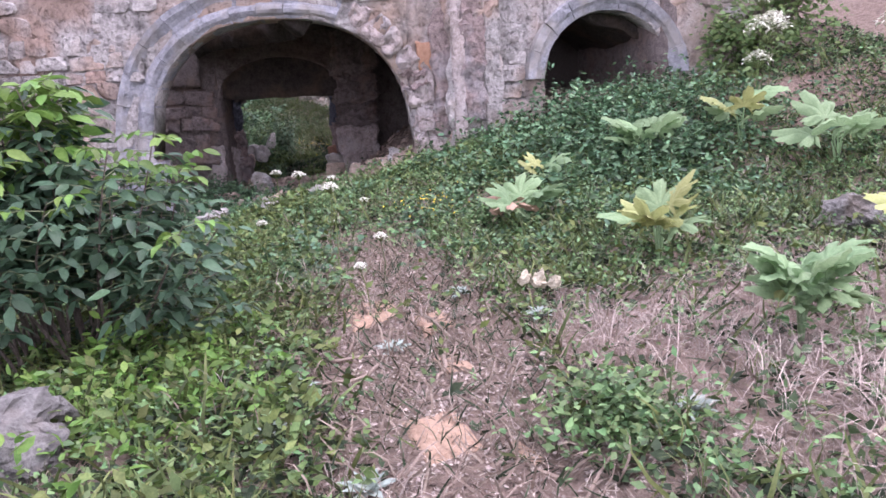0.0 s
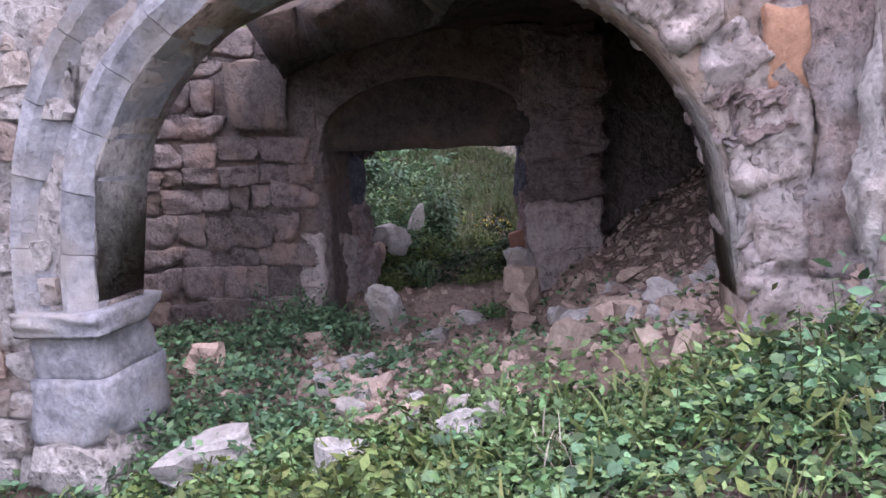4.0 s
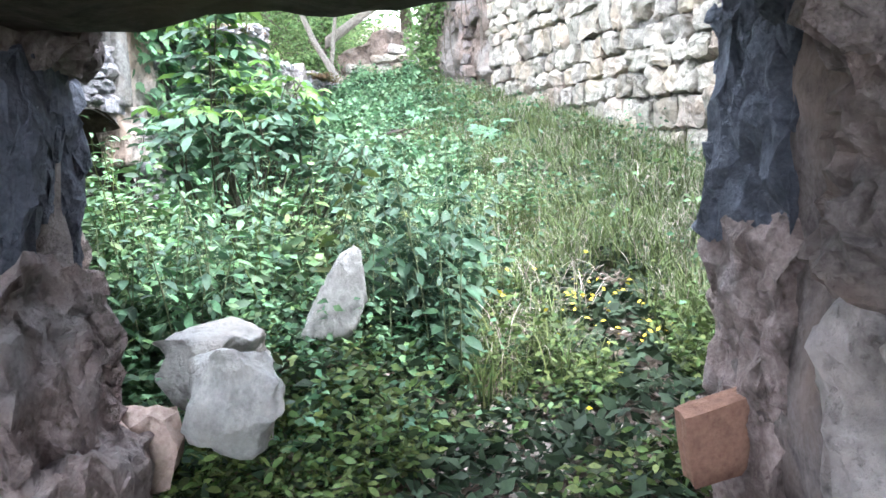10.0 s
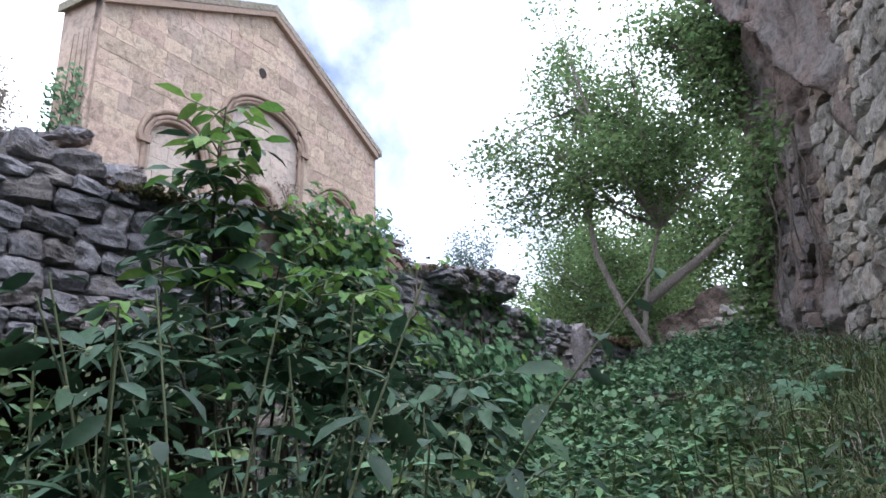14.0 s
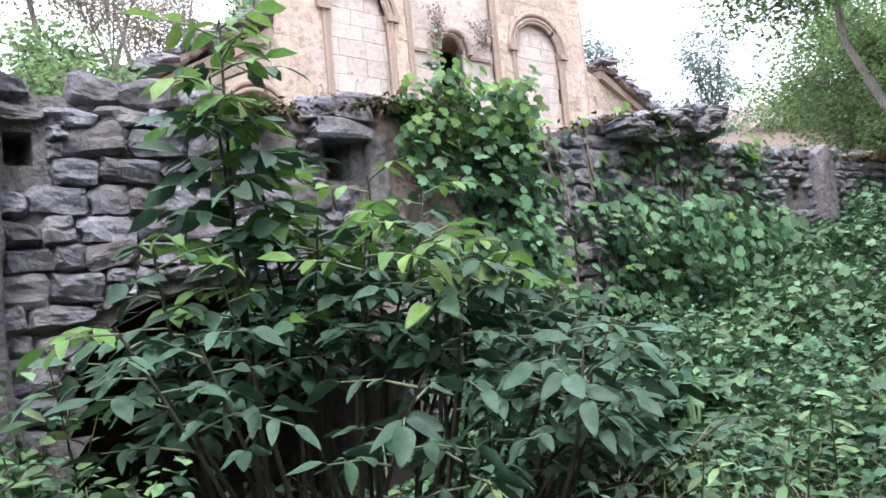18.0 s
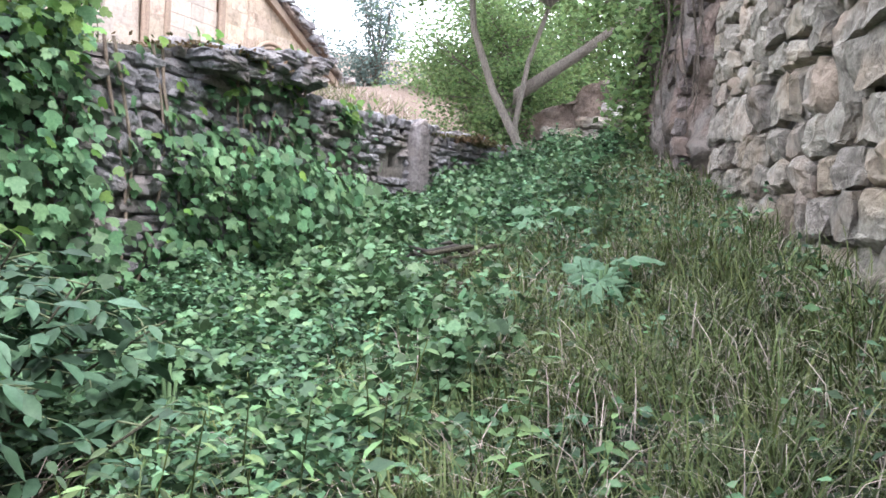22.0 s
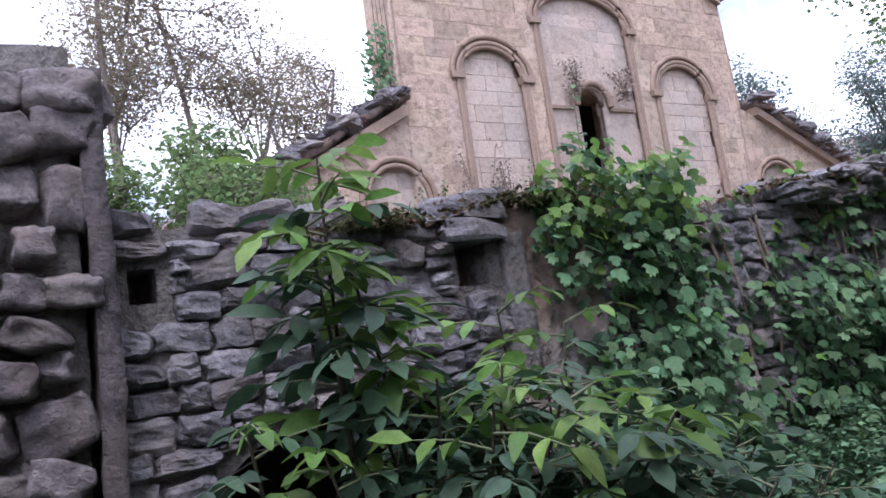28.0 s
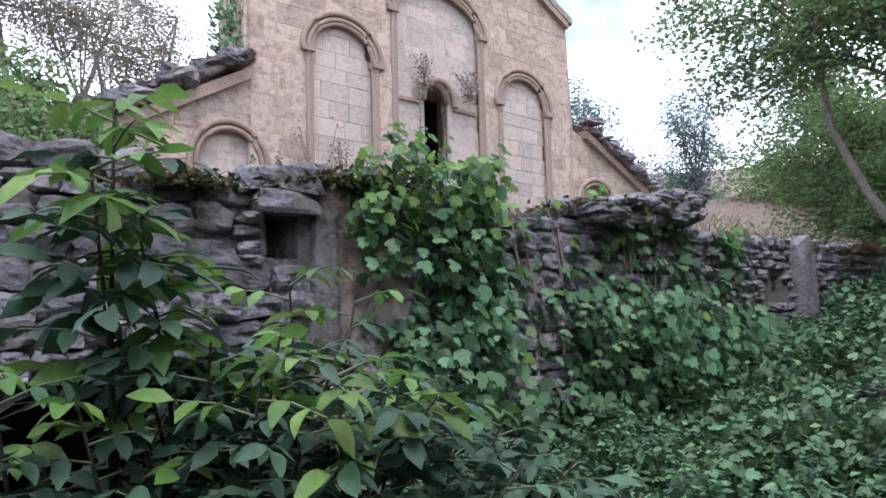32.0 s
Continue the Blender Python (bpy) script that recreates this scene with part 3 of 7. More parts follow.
def rough(name, blocks, material, parent=None, step=0.14, amp=0.04, label=""):
    """One mesh of rough blocks."""
    vs, fs = [], []
    for n, b in enumerate(blocks):
        v, f = hexa(b, step, amp, n * 3.3)
        fs += [tuple(i + len(vs) for i in q) for q in f]
        vs += v
    return part(name, mesh_of(name, vs, fs, material), parent, label)


def grid_wall(name, spans, n, depth, material, parent, amp=0.05):
    """A wall made of columns. spans: (u0, u1, low(u), top(u)); n(u, z, d) gives the place at depth d."""
    vs, fs = [], []
    for u0, u1, low, top in spans:
        k = max(2, round((u1 - u0) / 0.1))
        rows = 30
        base = len(vs)
        for d in (0, depth):
            for i in range(k + 1):
                u = u0 + (u1 - u0) * i / k
                for j in range(rows + 1):
                    z = low(u) + (top(u) - low(u)) * j / rows
                    p = n(u, z, d)
                    o = (wob(p, 1.6, amp) + wob(p, 6.0, amp * 0.5, 5)) * (1 if d == 0 else -1)
                    q = n(u, z, d + o)
                    vs.append(q)
        m = (k + 1) * (rows + 1)
        a = lambda i, j, s: base + s * m + i * (rows + 1) + j
        for i in range(k):
            for j in range(rows):
                fs.append((a(i, j, 0), a(i + 1, j, 0), a(i + 1, j + 1, 0), a(i, j + 1, 0)))
                fs.append((a(i, j, 1), a(i, j + 1, 1), a(i + 1, j + 1, 1), a(i + 1, j, 1)))
            fs.append((a(i, 0, 0), a(i, 0, 1), a(i + 1, 0, 1), a(i + 1, 0, 0)))
            fs.append((a(i, rows, 0), a(i + 1, rows, 0), a(i + 1, rows, 1), a(i, rows, 1)))
        for j in range(rows):
            fs.append((a(0, j, 0), a(0, j + 1, 0), a(0, j + 1, 1), a(0, j, 1)))
            fs.append((a(k, j, 0), a(k, j, 1), a(k, j + 1, 1), a(k, j + 1, 0)))
    return part(name, mesh_of(name, vs, fs, material), parent)


# Front wall with its two arches; u runs along it, away from the tall bush
F_DIR = Vector((-0.268, -1, 0)).normalized()
F_NRM = Vector((-1, 0.268, 0)).normalized()
F_ANG = math.atan2(F_DIR.y, F_DIR.x)


def f_place(u, z, d=0.0):
    p = Vector((-5.54, 0, z)) + F_DIR * u - F_NRM * d
    return (p.x, p.y, p.z)


A1 = (-0.87, 2.10, 0.95, 2.12)      # middle u, half width, springing, rise
A2 = (4.52, 1.06, 1.92, 1.06)


def arch_z(a, u, grow=0.0, power=2.4):
    t = min(abs((u - a[0]) / (a[1] + grow)), 1)
    return a[2] + (a[3] + grow) * (1 - t ** power) ** (1 / power)


wall_front = empty("wall_front", (0, 0, 0), "weathered limestone front wall with two round arches", "wall", kind="structure")
f_top = lambda u: 4.1 + wob((u, 0, 0), 0.8, 0.5)
low = lambda u: -1.0
grid_wall("wall_body", [(-9, A1[0] - A1[1], low, f_top), (A1[0] - A1[1], A1[0] + A1[1], lambda u: arch_z(A1, u), f_top),
                        (A1[0] + A1[1], A2[0] - A2[1], low, f_top), (A2[0] - A2[1], A2[0] + A2[1], lambda u: arch_z(A2, u, power=2), f_top),
                        (A2[0] + A2[1], 7.2, low, lambda u: 4.0 - (u - 5.8) * 0.5)], f_place, 0.62, M_PLASTER, wall_front, 0.07)


def f_world(d=0.0):
    def fn(u, z):
        x, y, _ = f_place(u, z, d)
        return x, y, F_ANG
    return fn


def f_skip(u, z, w, h):
    if abs(u - A1[0]) < A1[1] + 0.48 and z < arch_z(A1, u, 0.48):
        return True
    if abs(u - A2[0]) < A2[1] + 0.38 and z < arch_z(A2, u, 0.38, 2):
        return True
    return 1.75 < u < 2.75 or noise.noise(Vector((u * 1.1, z * 1.1, 4.0))) < (0.06 if u > -2.6 else -0.25)


def voussoirs(parent, a, power, t0, t1, count, radial, proud, depth, meshes, seed):
    rng = np.random.default_rng(seed)
    for i in range(count):
        w0, w1 = t0 + (t1 - t0) * i / count, t0 + (t1 - t0) * (i + 1) / count
        pts = []
        for w in (w0, (w0 + w1) / 2, w1):
            cu, su = math.cos(w), math.sin(w)
            k = (abs(cu) ** power + abs(su) ** power) ** (-1 / power)
            pts.append((a[0] + (a[1] + radial / 2) * cu * k, a[2] + (a[3] + radial / 2) * su * k))
        ang = math.atan2(pts[2][1] - pts[0][1], pts[2][0] - pts[0][0])
        ln = math.hypot(pts[2][1] - pts[0][1], pts[2][0] - pts[0][0])
        x, y, z = f_place(pts[1][0], pts[1][1], depth / 2 - proud)
        m = Matrix.Translation((x, y, z)) @ Matrix.Rotation(F_ANG, 4, "Z") @ Matrix.Rotation(-ang, 4, "Y") @ Matrix.Diagonal((ln * 1.02, depth, radial * rng.uniform(0.92, 1.04), 1))
        part("voussoir", meshes[i % len(meshes)], parent, m=m)


lay(wall_front, f_world(0.03), -6.5, 7.0, -0.4, lambda u: 4.0, (0.18, 0.34), (0.22, 0.55), S_PLAST, 0.16, 20, f_skip, None, tilt=2.5)
def swept_ring(parent, a, power, w0, w1, count, profile, material, drop=0.0):
    """Dressed stones of an arch: a moulded profile (radial, out) swept along it, stone by stone."""
    def at(w, r, out):
        if w > math.pi:
            return f_place(a[0] - a[1] - r, a[2] - (w - math.pi) * 2.0, -out)
        k = (abs(math.cos(w)) ** power + abs(math.sin(w)) ** power) ** (-1 / power)
        return f_place(a[0] + (a[1] + r) * math.cos(w) * k, a[2] + (a[3] + r) * math.sin(w) * k, -out)
    for i in range(count):
        s0, s1 = w0 + (w1 - w0) * (i + 0.008) / count, w0 + (w1 - w0) * (i + 0.992) / count
        rows = []
        for s in np.linspace(s0, s1, 9):
            row = []
            for r, o in profile:
                q = Vector((s * 2.2, r * 5, o * 5 + i))
                row.append(at(s, r + 0.012 * noise.noise(q * 2.5), o + 0.016 * noise.noise(q * 3) - (0.012 if i % 3 == 1 else 0)))
            rows.append(row)
        n = len(profile)
        verts = [p for row in rows for p in row]
        faces = [(j * n + k, (j + 1) * n + k, (j + 1) * n + k + 1, j * n + k + 1) for j in range(8) for k in range(n - 1)]
        faces += [tuple(range(n)), tuple(range(9 * n - 1, 8 * n - 1, -1))]
        part("voussoir", mesh_of("voussoir", verts, faces, material, False), parent)


arch_ring = empty("arch_trim", (0, 0, 0), "grey dressed stone arch ring with worn roll moulding", "arch", kind="structure")
RING_1 = [(0.0, -0.5), (0.0, 0.0), (0.05, 0.02), (0.09, 0.07), (0.14, 0.10), (0.19, 0.09), (0.23, 0.04), (0.26, 0.0), (0.34, 0.0), (0.40, 0.04), (0.46, 0.10), (0.54, 0.12), (0.56, 0.05), (0.56, -0.3)]
swept_ring(arch_ring, A1, 2.4, math.pi + 0.03, math.pi * 0.36, 11, RING_1, M_RING)
voussoirs(arch_ring, A1, 2.4, 0.0, math.pi * 0.34, 8, 0.46, 0.05, 0.8, S_PINK + [S_JAMB[1]] + S_PINK[1:], 12)
arch_small = empty("arch_trim", (0, 0, 0), "pale round arch ring over a dark hollow", "arch", kind="structure")
swept_ring(arch_small, A2, 2.0, math.pi, 0.0, 9, [(0.0, -0.5), (0.0, 0.02), (0.10, 0.05), (0.16, 0.10), (0.30, 0.12), (0.33, 0.03), (0.33, -0.2)], M_RING)
# Pillar under the ring, with its worn ledge
pillar = empty("pillar", f_place(A1[0] - A1[1], 0), "grey stone pillar with a chipped ledge under the arch", "pillar", kind="structure")
inv_p = Matrix.Translation(pillar.location).inverted()
for z0, z1, wu, d0, d1, mesh in ((-0.55, -0.05, 0.62, -0.16, 0.75, S_PLAST[0]), (-0.05, 0.42, 0.58, -0.10, 0.72, S_RING[1]), (0.42, 0.76, 0.54, -0.06, 0.70, S_RING[2]), (0.75, 0.90, 0.66, -0.16, 0.75, S_RING[3])):
    x, y, z = f_place(A1[0] - A1[1] - 0.24, (z0 + z1) / 2, (d0 + d1) / 2)
    part("block", mesh, pillar, m=inv_p @ Matrix.Translation((x, y, z)) @ Matrix.Rotation(F_ANG, 4, "Z") @ Matrix.Diagonal((wu, d1 - d0, z1 - z0 + 0.02, 1)))
pier = empty("pier", f_place(2.24, 0), "crumbling pale buttress pier between the arches", "pier", kind="structure")
v, f = hexa([Vector(f_place(u, z, d)) - pier.location for z, g in ((-0.2, 0.0), (4.1, 0.05)) for u, d in ((1.80 + g, 0.2), (1.80 + g, -0.26), (2.68 - g, -0.26), (2.68 - g, 0.2))], 0.05, 0.12)
part("pier_body", mesh_of("pier_body", v, f, M_PLASTER), pier)

facing = empty("broken_facing", (0, 0, 0), "pitted pinkish masonry laid bare beside the arch", "masonry", kind="structure")
for u0, u1, z0, z1, out, m, step, amp, tag in ((1.30, 1.60, 1.16, 2.15, 0.07, M_PINK, 0.06, 0.03, "smooth pinkish jamb slab"), (1.34, 1.66, 2.15, 2.6, 0.06, M_TERRA, 0.05, 0.09, "orange broken stone"), (1.60, 1.90, 1.1, 3.1, 0.10, M_REDROCK, 0.04, 0.10, "pitted brown core"), (1.28, 1.86, -0.1, 1.08, 0.10, M_PINK, 0.05, 0.11, "crumbled pale footing"), (1.90, 2.10, 0.2, 3.9, 0.33, M_PINK, 0.05, 0.035, "smooth pier edge"), (2.08, 2.42, 1.3, 3.4, 0.33, M_REDROCK, 0.04, 0.11, "pitted brown core"), (2.42, 2.70, 0.1, 3.8, 0.31, M_PLASTER, 0.05, 0.05, "grey ribbed pier edge")):
    rough("facing_block", [[f_place(u, z, d) for z in (z0, z1) for u, d in ((u0, 0.2), (u0, -out), (u1, -out), (u1, 0.2))]], m, facing, step, amp, tag)

# Chamber behind the big arch
wall_back = empty("wall_back", (0, 0, 0), "brown block masonry wall with a low doorway", "wall", kind="structure")
rough("wall_body", [
    [(-1.04, 1.47, -0.6), (0, 1.10, -0.6), (0, 8.5, -0.6), (-1.04, 8.5, -0.6), (-1.04, 1.47, 3.2), (0, 1.10, 3.2), (0, 8.5, 3.3), (-1.04, 8.5, 3.3)],
    box(-1.04, 0.0, -1.83, -1.10, -0.6, 3.4), box(-0.60, 0.0, -1.83, 1.45, 2.58, 3.4)], M_BROWN, wall_back, 0.12, 0.05)
rough("inner_wall", [box(-0.45, 0.0, -7.0, -1.7, -0.6, 3.9)], M_SHADED, wall_back, 0.12, 0.07, "sooty back wall of the chamber, shade put into its colour")
rough("jamb_foot", [[(-1.12, 1.60, -0.2), (-0.27, 1.09, -0.2), (-0.2, 1.4, -0.2), (-1.05, 2.0, -0.2), (-1.10, 1.56, 0.95), (-0.27, 1.13, 0.85), (-0.2, 1.3, 0.9), (-1.02, 1.95, 0.95)]], M_PINK, wall_back, 0.05, 0.09, "pale rough foot of the door jamb")
arch_low = lambda u: 1.95 + 0.84 * math.sqrt(max(0.0, 1 - ((u - 0.18) / 1.36) ** 2))
grid_wall("rear_arch", [(-1.18, 1.54, arch_low, lambda u: 3.35)], lambda u, z, d: (-1.10 + d, u, z), 0.20, M_SHADED, wall_back, 0.05)
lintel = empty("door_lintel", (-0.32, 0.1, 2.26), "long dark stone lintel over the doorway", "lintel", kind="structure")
# Block fills the recess up to the arch; its dark colour includes shade.
rough("lintel_block", [[(-0.60, -1.45, -0.34), (0.12, -1.4, -0.27), (0.12, 1.35, -0.33), (-0.60, 1.45, -0.28), (-0.60, -1.45, 1.0), (0.12, -1.4, 1.0), (0.12, 1.35, 1.0), (-0.60, 1.45, 1.0)]], M_SOOTSHADE, lintel, 0.1, 0.05)
b_world = lambda d: (lambda u, z: (-1.06 + d, u, -math.pi / 2))
lay(wall_back, b_world(0.07), 1.42, 4.6, -0.1, lambda u: 3.25, (0.18, 0.40), (0.22, 0.56), S_BIG, 0.20, 21, grow=1.03, tilt=4, skip=lambda u, z, w, h: u - w / 2 < 1.50 or (z + h / 2 > 2.28 and z - h / 2 < 2.98 and u + w / 2 > 1.90 and u - w / 2 < 2.52) or (z < 0.66 and u < 2.0))
part("stone", S_BIG[2], wall_back, "large pale upright block", pose(-1.06, 2.2, 2.62, 0, 0, -88) @ Matrix.Diagonal((0.66, 0.25, 0.76, 1)))
for z0, z1, y0, y1, k in ((-0.1, 0.62, -1.85, -1.04, 1), (0.62, 1.22, -1.86, -1.0, 3), (1.22, 1.72, -1.84, -1.03, 5), (1.72, 2.35, -1.88, -1.0, 6), (2.35, 3.2, -1.9, -0.92, 2)):
    part("block", S_PINK[k % 3] if z1 < 1.3 else S_JAMB[3], wall_back, m=pose(-0.93, (y0 + y1) / 2, (z0 + z1) / 2, 0, 0, 2) @ Matrix.Diagonal((0.42, y1 - y0, z1 - z0 + 0.03, 1)))
for x, y, z0, z1, wx, wy, k, rz in ((0.62, 1.68, -0.1, 0.8, 0.46, 0.50, 2, 14), (0.64, 1.68, 0.75, 1.5, 0.44, 0.5, 1, -10), (0.62, 1.66, 1.45, 2.15, 0.46, 0.5, 0, 6), (0.58, 1.60, 2.08, 2.9, 0.56, 0.6, 3, 12), (0.26, 1.52, -0.1, 0.75, 0.44, 0.44, 2, 20), (0.26, 1.55, 0.7, 1.42, 0.44, 0.42, 1, -12), (0.24, 1.54, 1.38, 2.05, 0.48, 0.44, 0, 8), (0.22, 1.40, 1.98, 2.75, 0.50, 0.56, 3, 15), (-0.06, 1.22, 1.20, 1.90, 0.46, 0.34, 0, 10), (0.02, 1.15, 1.80, 2.30, 0.40, 0.40, 3, 24), (-0.12, 1.22, 0.62, 1.24, 0.52, 0.44, 1, -14), (-0.16, 1.16, -0.1, 0.66, 0.58, 0.50, 2, -8)):
    part("block", S_JAMB[k], wall_back, m=pose(x, y, (z0 + z1) / 2, 0, 0, rz) @ Matrix.Diagonal((wx, wy, z1 - z0, 1)))
for z0, z1, k in ((0.1, 0.78, 1), (0.74, 1.30, 1), (1.26, 2.02, 0)):
    part("block", S_JAMB[k], wall_back, m=pose(-0.14, -1.25, (z0 + z1) / 2, 0, 0, 8) @ Matrix.Diagonal((0.46, 0.40, z1 - z0, 1)))
vault = sheet("ceiling", np.linspace(-5.4, -0.2, 52), np.linspace(-5.7, 1.25, 62), lambda x, y: (x + 0.2 * y * smooth(-3.8, -5.2, x), (y if y < 0 else y * (0.3 + 0.7 * smooth(-4.4, -2.4, x))) + (y + 5.7) * 0.09 * smooth(-3.4, -2.2, x), 3.35 - 0.16 * max(0, abs(y + 1.6) - 0.8) ** 1.6 + wob((x, y, 0), 2.0, 0.10) + wob((x, y, 0), 6, 0.05)), M_SOOTSHADE)
tagged(vault, "rough stone vault darkened for soot and shade, partly fallen in", "ceiling", kind="structure")
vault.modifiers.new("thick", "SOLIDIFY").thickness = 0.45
vault.modifiers["thick"].offset = 1.0
wall_side = rough("wall_side", [box(-5.6, -0.8, 5.6, 6.2, -0.8, 3.6), box(-7.0, -0.3, -6.0, -5.2, -0.5, 4.2)], M_BROWN, None, 0.25, 0.08)
tagged(wall_side, "rough brown side walls of the chamber", "wall", kind="structure")
def f_block(u0, u1, d0, d1, z0, z1):
    return [f_place(u, z, d) for z in (z0, z1) for u, d in ((u0, d1), (u0, d0), (u1, d0), (u1, d1))]
# Unseen dark walls and roof, added to block light behind the small arch.
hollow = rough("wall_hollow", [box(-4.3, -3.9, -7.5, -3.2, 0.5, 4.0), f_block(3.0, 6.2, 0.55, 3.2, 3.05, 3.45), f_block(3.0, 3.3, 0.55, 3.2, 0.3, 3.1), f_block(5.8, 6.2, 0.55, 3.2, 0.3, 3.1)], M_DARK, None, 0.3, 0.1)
tagged(hollow, "dark enclosure added to keep light out behind the small arch", "wall", kind="structure")

# Yard: the niche wall below the church
N_ANG = math.atan2(-0.106, 1)
n_world = lambda d: (lambda u, z: (u, nw_y(u) + d, N_ANG))


def n_top(x):
    x -= 0.18
    z = 3.05 - 0.06 * (x - 2) + 0.05 * math.sin(x * 5.1) + 0.03 * math.sin(x * 13)
    if 3.6 < x < 4.6:
        z += 0.10
    if 5.4 < x < 7.15:
        z = 2.92 + (x - 5.4) * 0.10
    if x >= 7.15:
        z = 2.89 - 0.01 * (x - 7) + 0.03 * math.sin(x * 9)
    return z


N_HOLES = [(3.86, 4.04, 2.54, 2.77), (2.24, 2.36, 2.60, 2.76), (8.77, 8.91, 2.37, 2.52)]
N_ARCH = (3.38, 0.95, 1.02, 0.96)      # middle, half width, springing, rise
wall_niche = empty("wall_niche", (0, 0, 0), "blue-grey rubble stone wall with small square niches", "wall", kind="structure")
us = sorted({round(u, 3) for u in np.arange(1.7, 13.3, 0.14)} | {round(N_ARCH[0] + N_ARCH[1] * k / 10, 3) for k in range(-10, 11)} | {e for h in N_HOLES for e in h[:2]})
zs = sorted({round(z, 3) for z in np.arange(-0.5, 2.81, 0.14)} | {e for h in N_HOLES for e in h[2:]})
vs, fs = [], []
def quad(a, b, c, d):
    fs.append(tuple(range(len(vs), len(vs) + 4)))
    vs.extend([a, b, c, d])
def n_low(u):
    t = abs(u - N_ARCH[0]) / N_ARCH[1]
    return N_ARCH[2] + N_ARCH[3] * (1 - t ** 3.2) ** (1 / 3.2) if t < 1 else -0.5
def n_pt(u, z, d=0.0):
    return (u, nw_y(u) + d + wob((u, 0, z), 5, 0.02), z)
for a, b in zip(us, us[1:]):
    for c, d in zip(zs, zs[1:]):
        if not any(h[0] - 1e-4 <= a and b <= h[1] + 1e-4 and h[2] - 1e-4 <= c and d <= h[3] + 1e-4 for h in N_HOLES):
            lo = [n_low(min(max(u, N_ARCH[0] - N_ARCH[1] + 1e-3), N_ARCH[0] + N_ARCH[1] - 1e-3)) if abs((a + b) / 2 - N_ARCH[0]) < N_ARCH[1] else -0.5 for u in (a, b)]
            if d > min(lo):
                quad(n_pt(a, max(c, min(lo[0], d))), n_pt(b, max(c, min(lo[1], d))), n_pt(b, d), n_pt(a, d))
    quad(n_pt(a, zs[-1]), n_pt(b, zs[-1]), n_pt(b, n_top(b) - 0.03), n_pt(a, n_top(a) - 0.03))
    quad(n_pt(a, n_top(a) - 0.03), n_pt(b, n_top(b) - 0.03), n_pt(b, n_top(b) - 0.06, 0.6), n_pt(a, n_top(a) - 0.06, 0.6))
for u0, u1, z0, z1 in N_HOLES:
    g = 0.45
    quad(n_pt(u0, z0), n_pt(u0, z1), n_pt(u0, z1, g), n_pt(u0, z0, g))
    quad(n_pt(u1, z0), n_pt(u1, z0, g), n_pt(u1, z1, g), n_pt(u1, z1))
    quad(n_pt(u0, z1), n_pt(u1, z1), n_pt(u1, z1, g), n_pt(u0, z1, g))
    quad(n_pt(u0, z0), n_pt(u0, z0, g), n_pt(u1, z0, g), n_pt(u1, z0))
    quad(n_pt(u0, z0, g), n_pt(u0, z1, g), n_pt(u1, z1, g), n_pt(u1, z0, g))
part("wall_body", mesh_of("wall_body", vs, fs, M_MORTAR, False), wall_niche)


# The near-black lining colour stands for the shade inside the opening.
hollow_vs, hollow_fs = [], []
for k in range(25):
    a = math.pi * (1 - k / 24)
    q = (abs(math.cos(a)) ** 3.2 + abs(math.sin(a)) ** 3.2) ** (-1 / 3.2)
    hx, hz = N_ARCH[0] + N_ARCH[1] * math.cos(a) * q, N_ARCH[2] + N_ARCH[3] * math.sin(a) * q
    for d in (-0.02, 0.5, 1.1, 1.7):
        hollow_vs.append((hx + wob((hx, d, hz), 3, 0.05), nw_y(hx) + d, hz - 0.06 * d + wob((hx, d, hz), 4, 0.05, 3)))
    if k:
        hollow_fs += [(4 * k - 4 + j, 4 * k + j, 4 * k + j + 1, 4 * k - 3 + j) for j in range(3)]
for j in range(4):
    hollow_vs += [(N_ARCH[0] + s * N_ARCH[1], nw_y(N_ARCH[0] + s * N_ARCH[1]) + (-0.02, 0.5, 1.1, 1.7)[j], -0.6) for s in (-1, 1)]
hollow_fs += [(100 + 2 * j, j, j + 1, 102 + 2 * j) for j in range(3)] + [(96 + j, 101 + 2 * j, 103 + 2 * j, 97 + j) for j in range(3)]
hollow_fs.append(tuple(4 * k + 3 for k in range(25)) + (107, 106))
part("hollow_lining", mesh_of("hollow_lining", hollow_vs, hollow_fs, M_SOOTSHADE, False), wall_niche, "vaulted lining of the low opening, its shade put into the colour")


def n_skip(u, z, w, h):
    if abs(u - N_ARCH[0]) < N_ARCH[1] + w / 2 and any(z - h / 2 < n_low(min(max(u + e * w / 2, N_ARCH[0] - N_ARCH[1] + 0.01), N_ARCH[0] + N_ARCH[1] - 0.01)) for e in (-1, 0, 1)):
        return True
    for a, b, c, d in N_HOLES:
        if u + w / 2 > a - 0.03 and u - w / 2 < b + 0.03 and z + h / 2 > c - 0.03 and z - h / 2 < d + 0.03:
            return True
    return 4.06 < u < 4.32 or (4.32 <= u < 4.7 and z > 2.0)


lay(wall_niche, n_world(0.035), 2.20, 7.42, 0.8, n_top, (0.10, 0.175), (0.14, 0.30), S_BLUE, 0.20, 31, n_skip, lambda u, z: u < 5.2 and z > 1.2, tilt=6, gap=0.006, grow=1.04, halves=True)
lay(wall_niche, n_world(0.035), 7.40, 13.2, 1.4, n_top, (0.08, 0.13), (0.10, 0.24), S_BLUE, 0.18, 32, n_skip, lambda u, z: False, tilt=5)
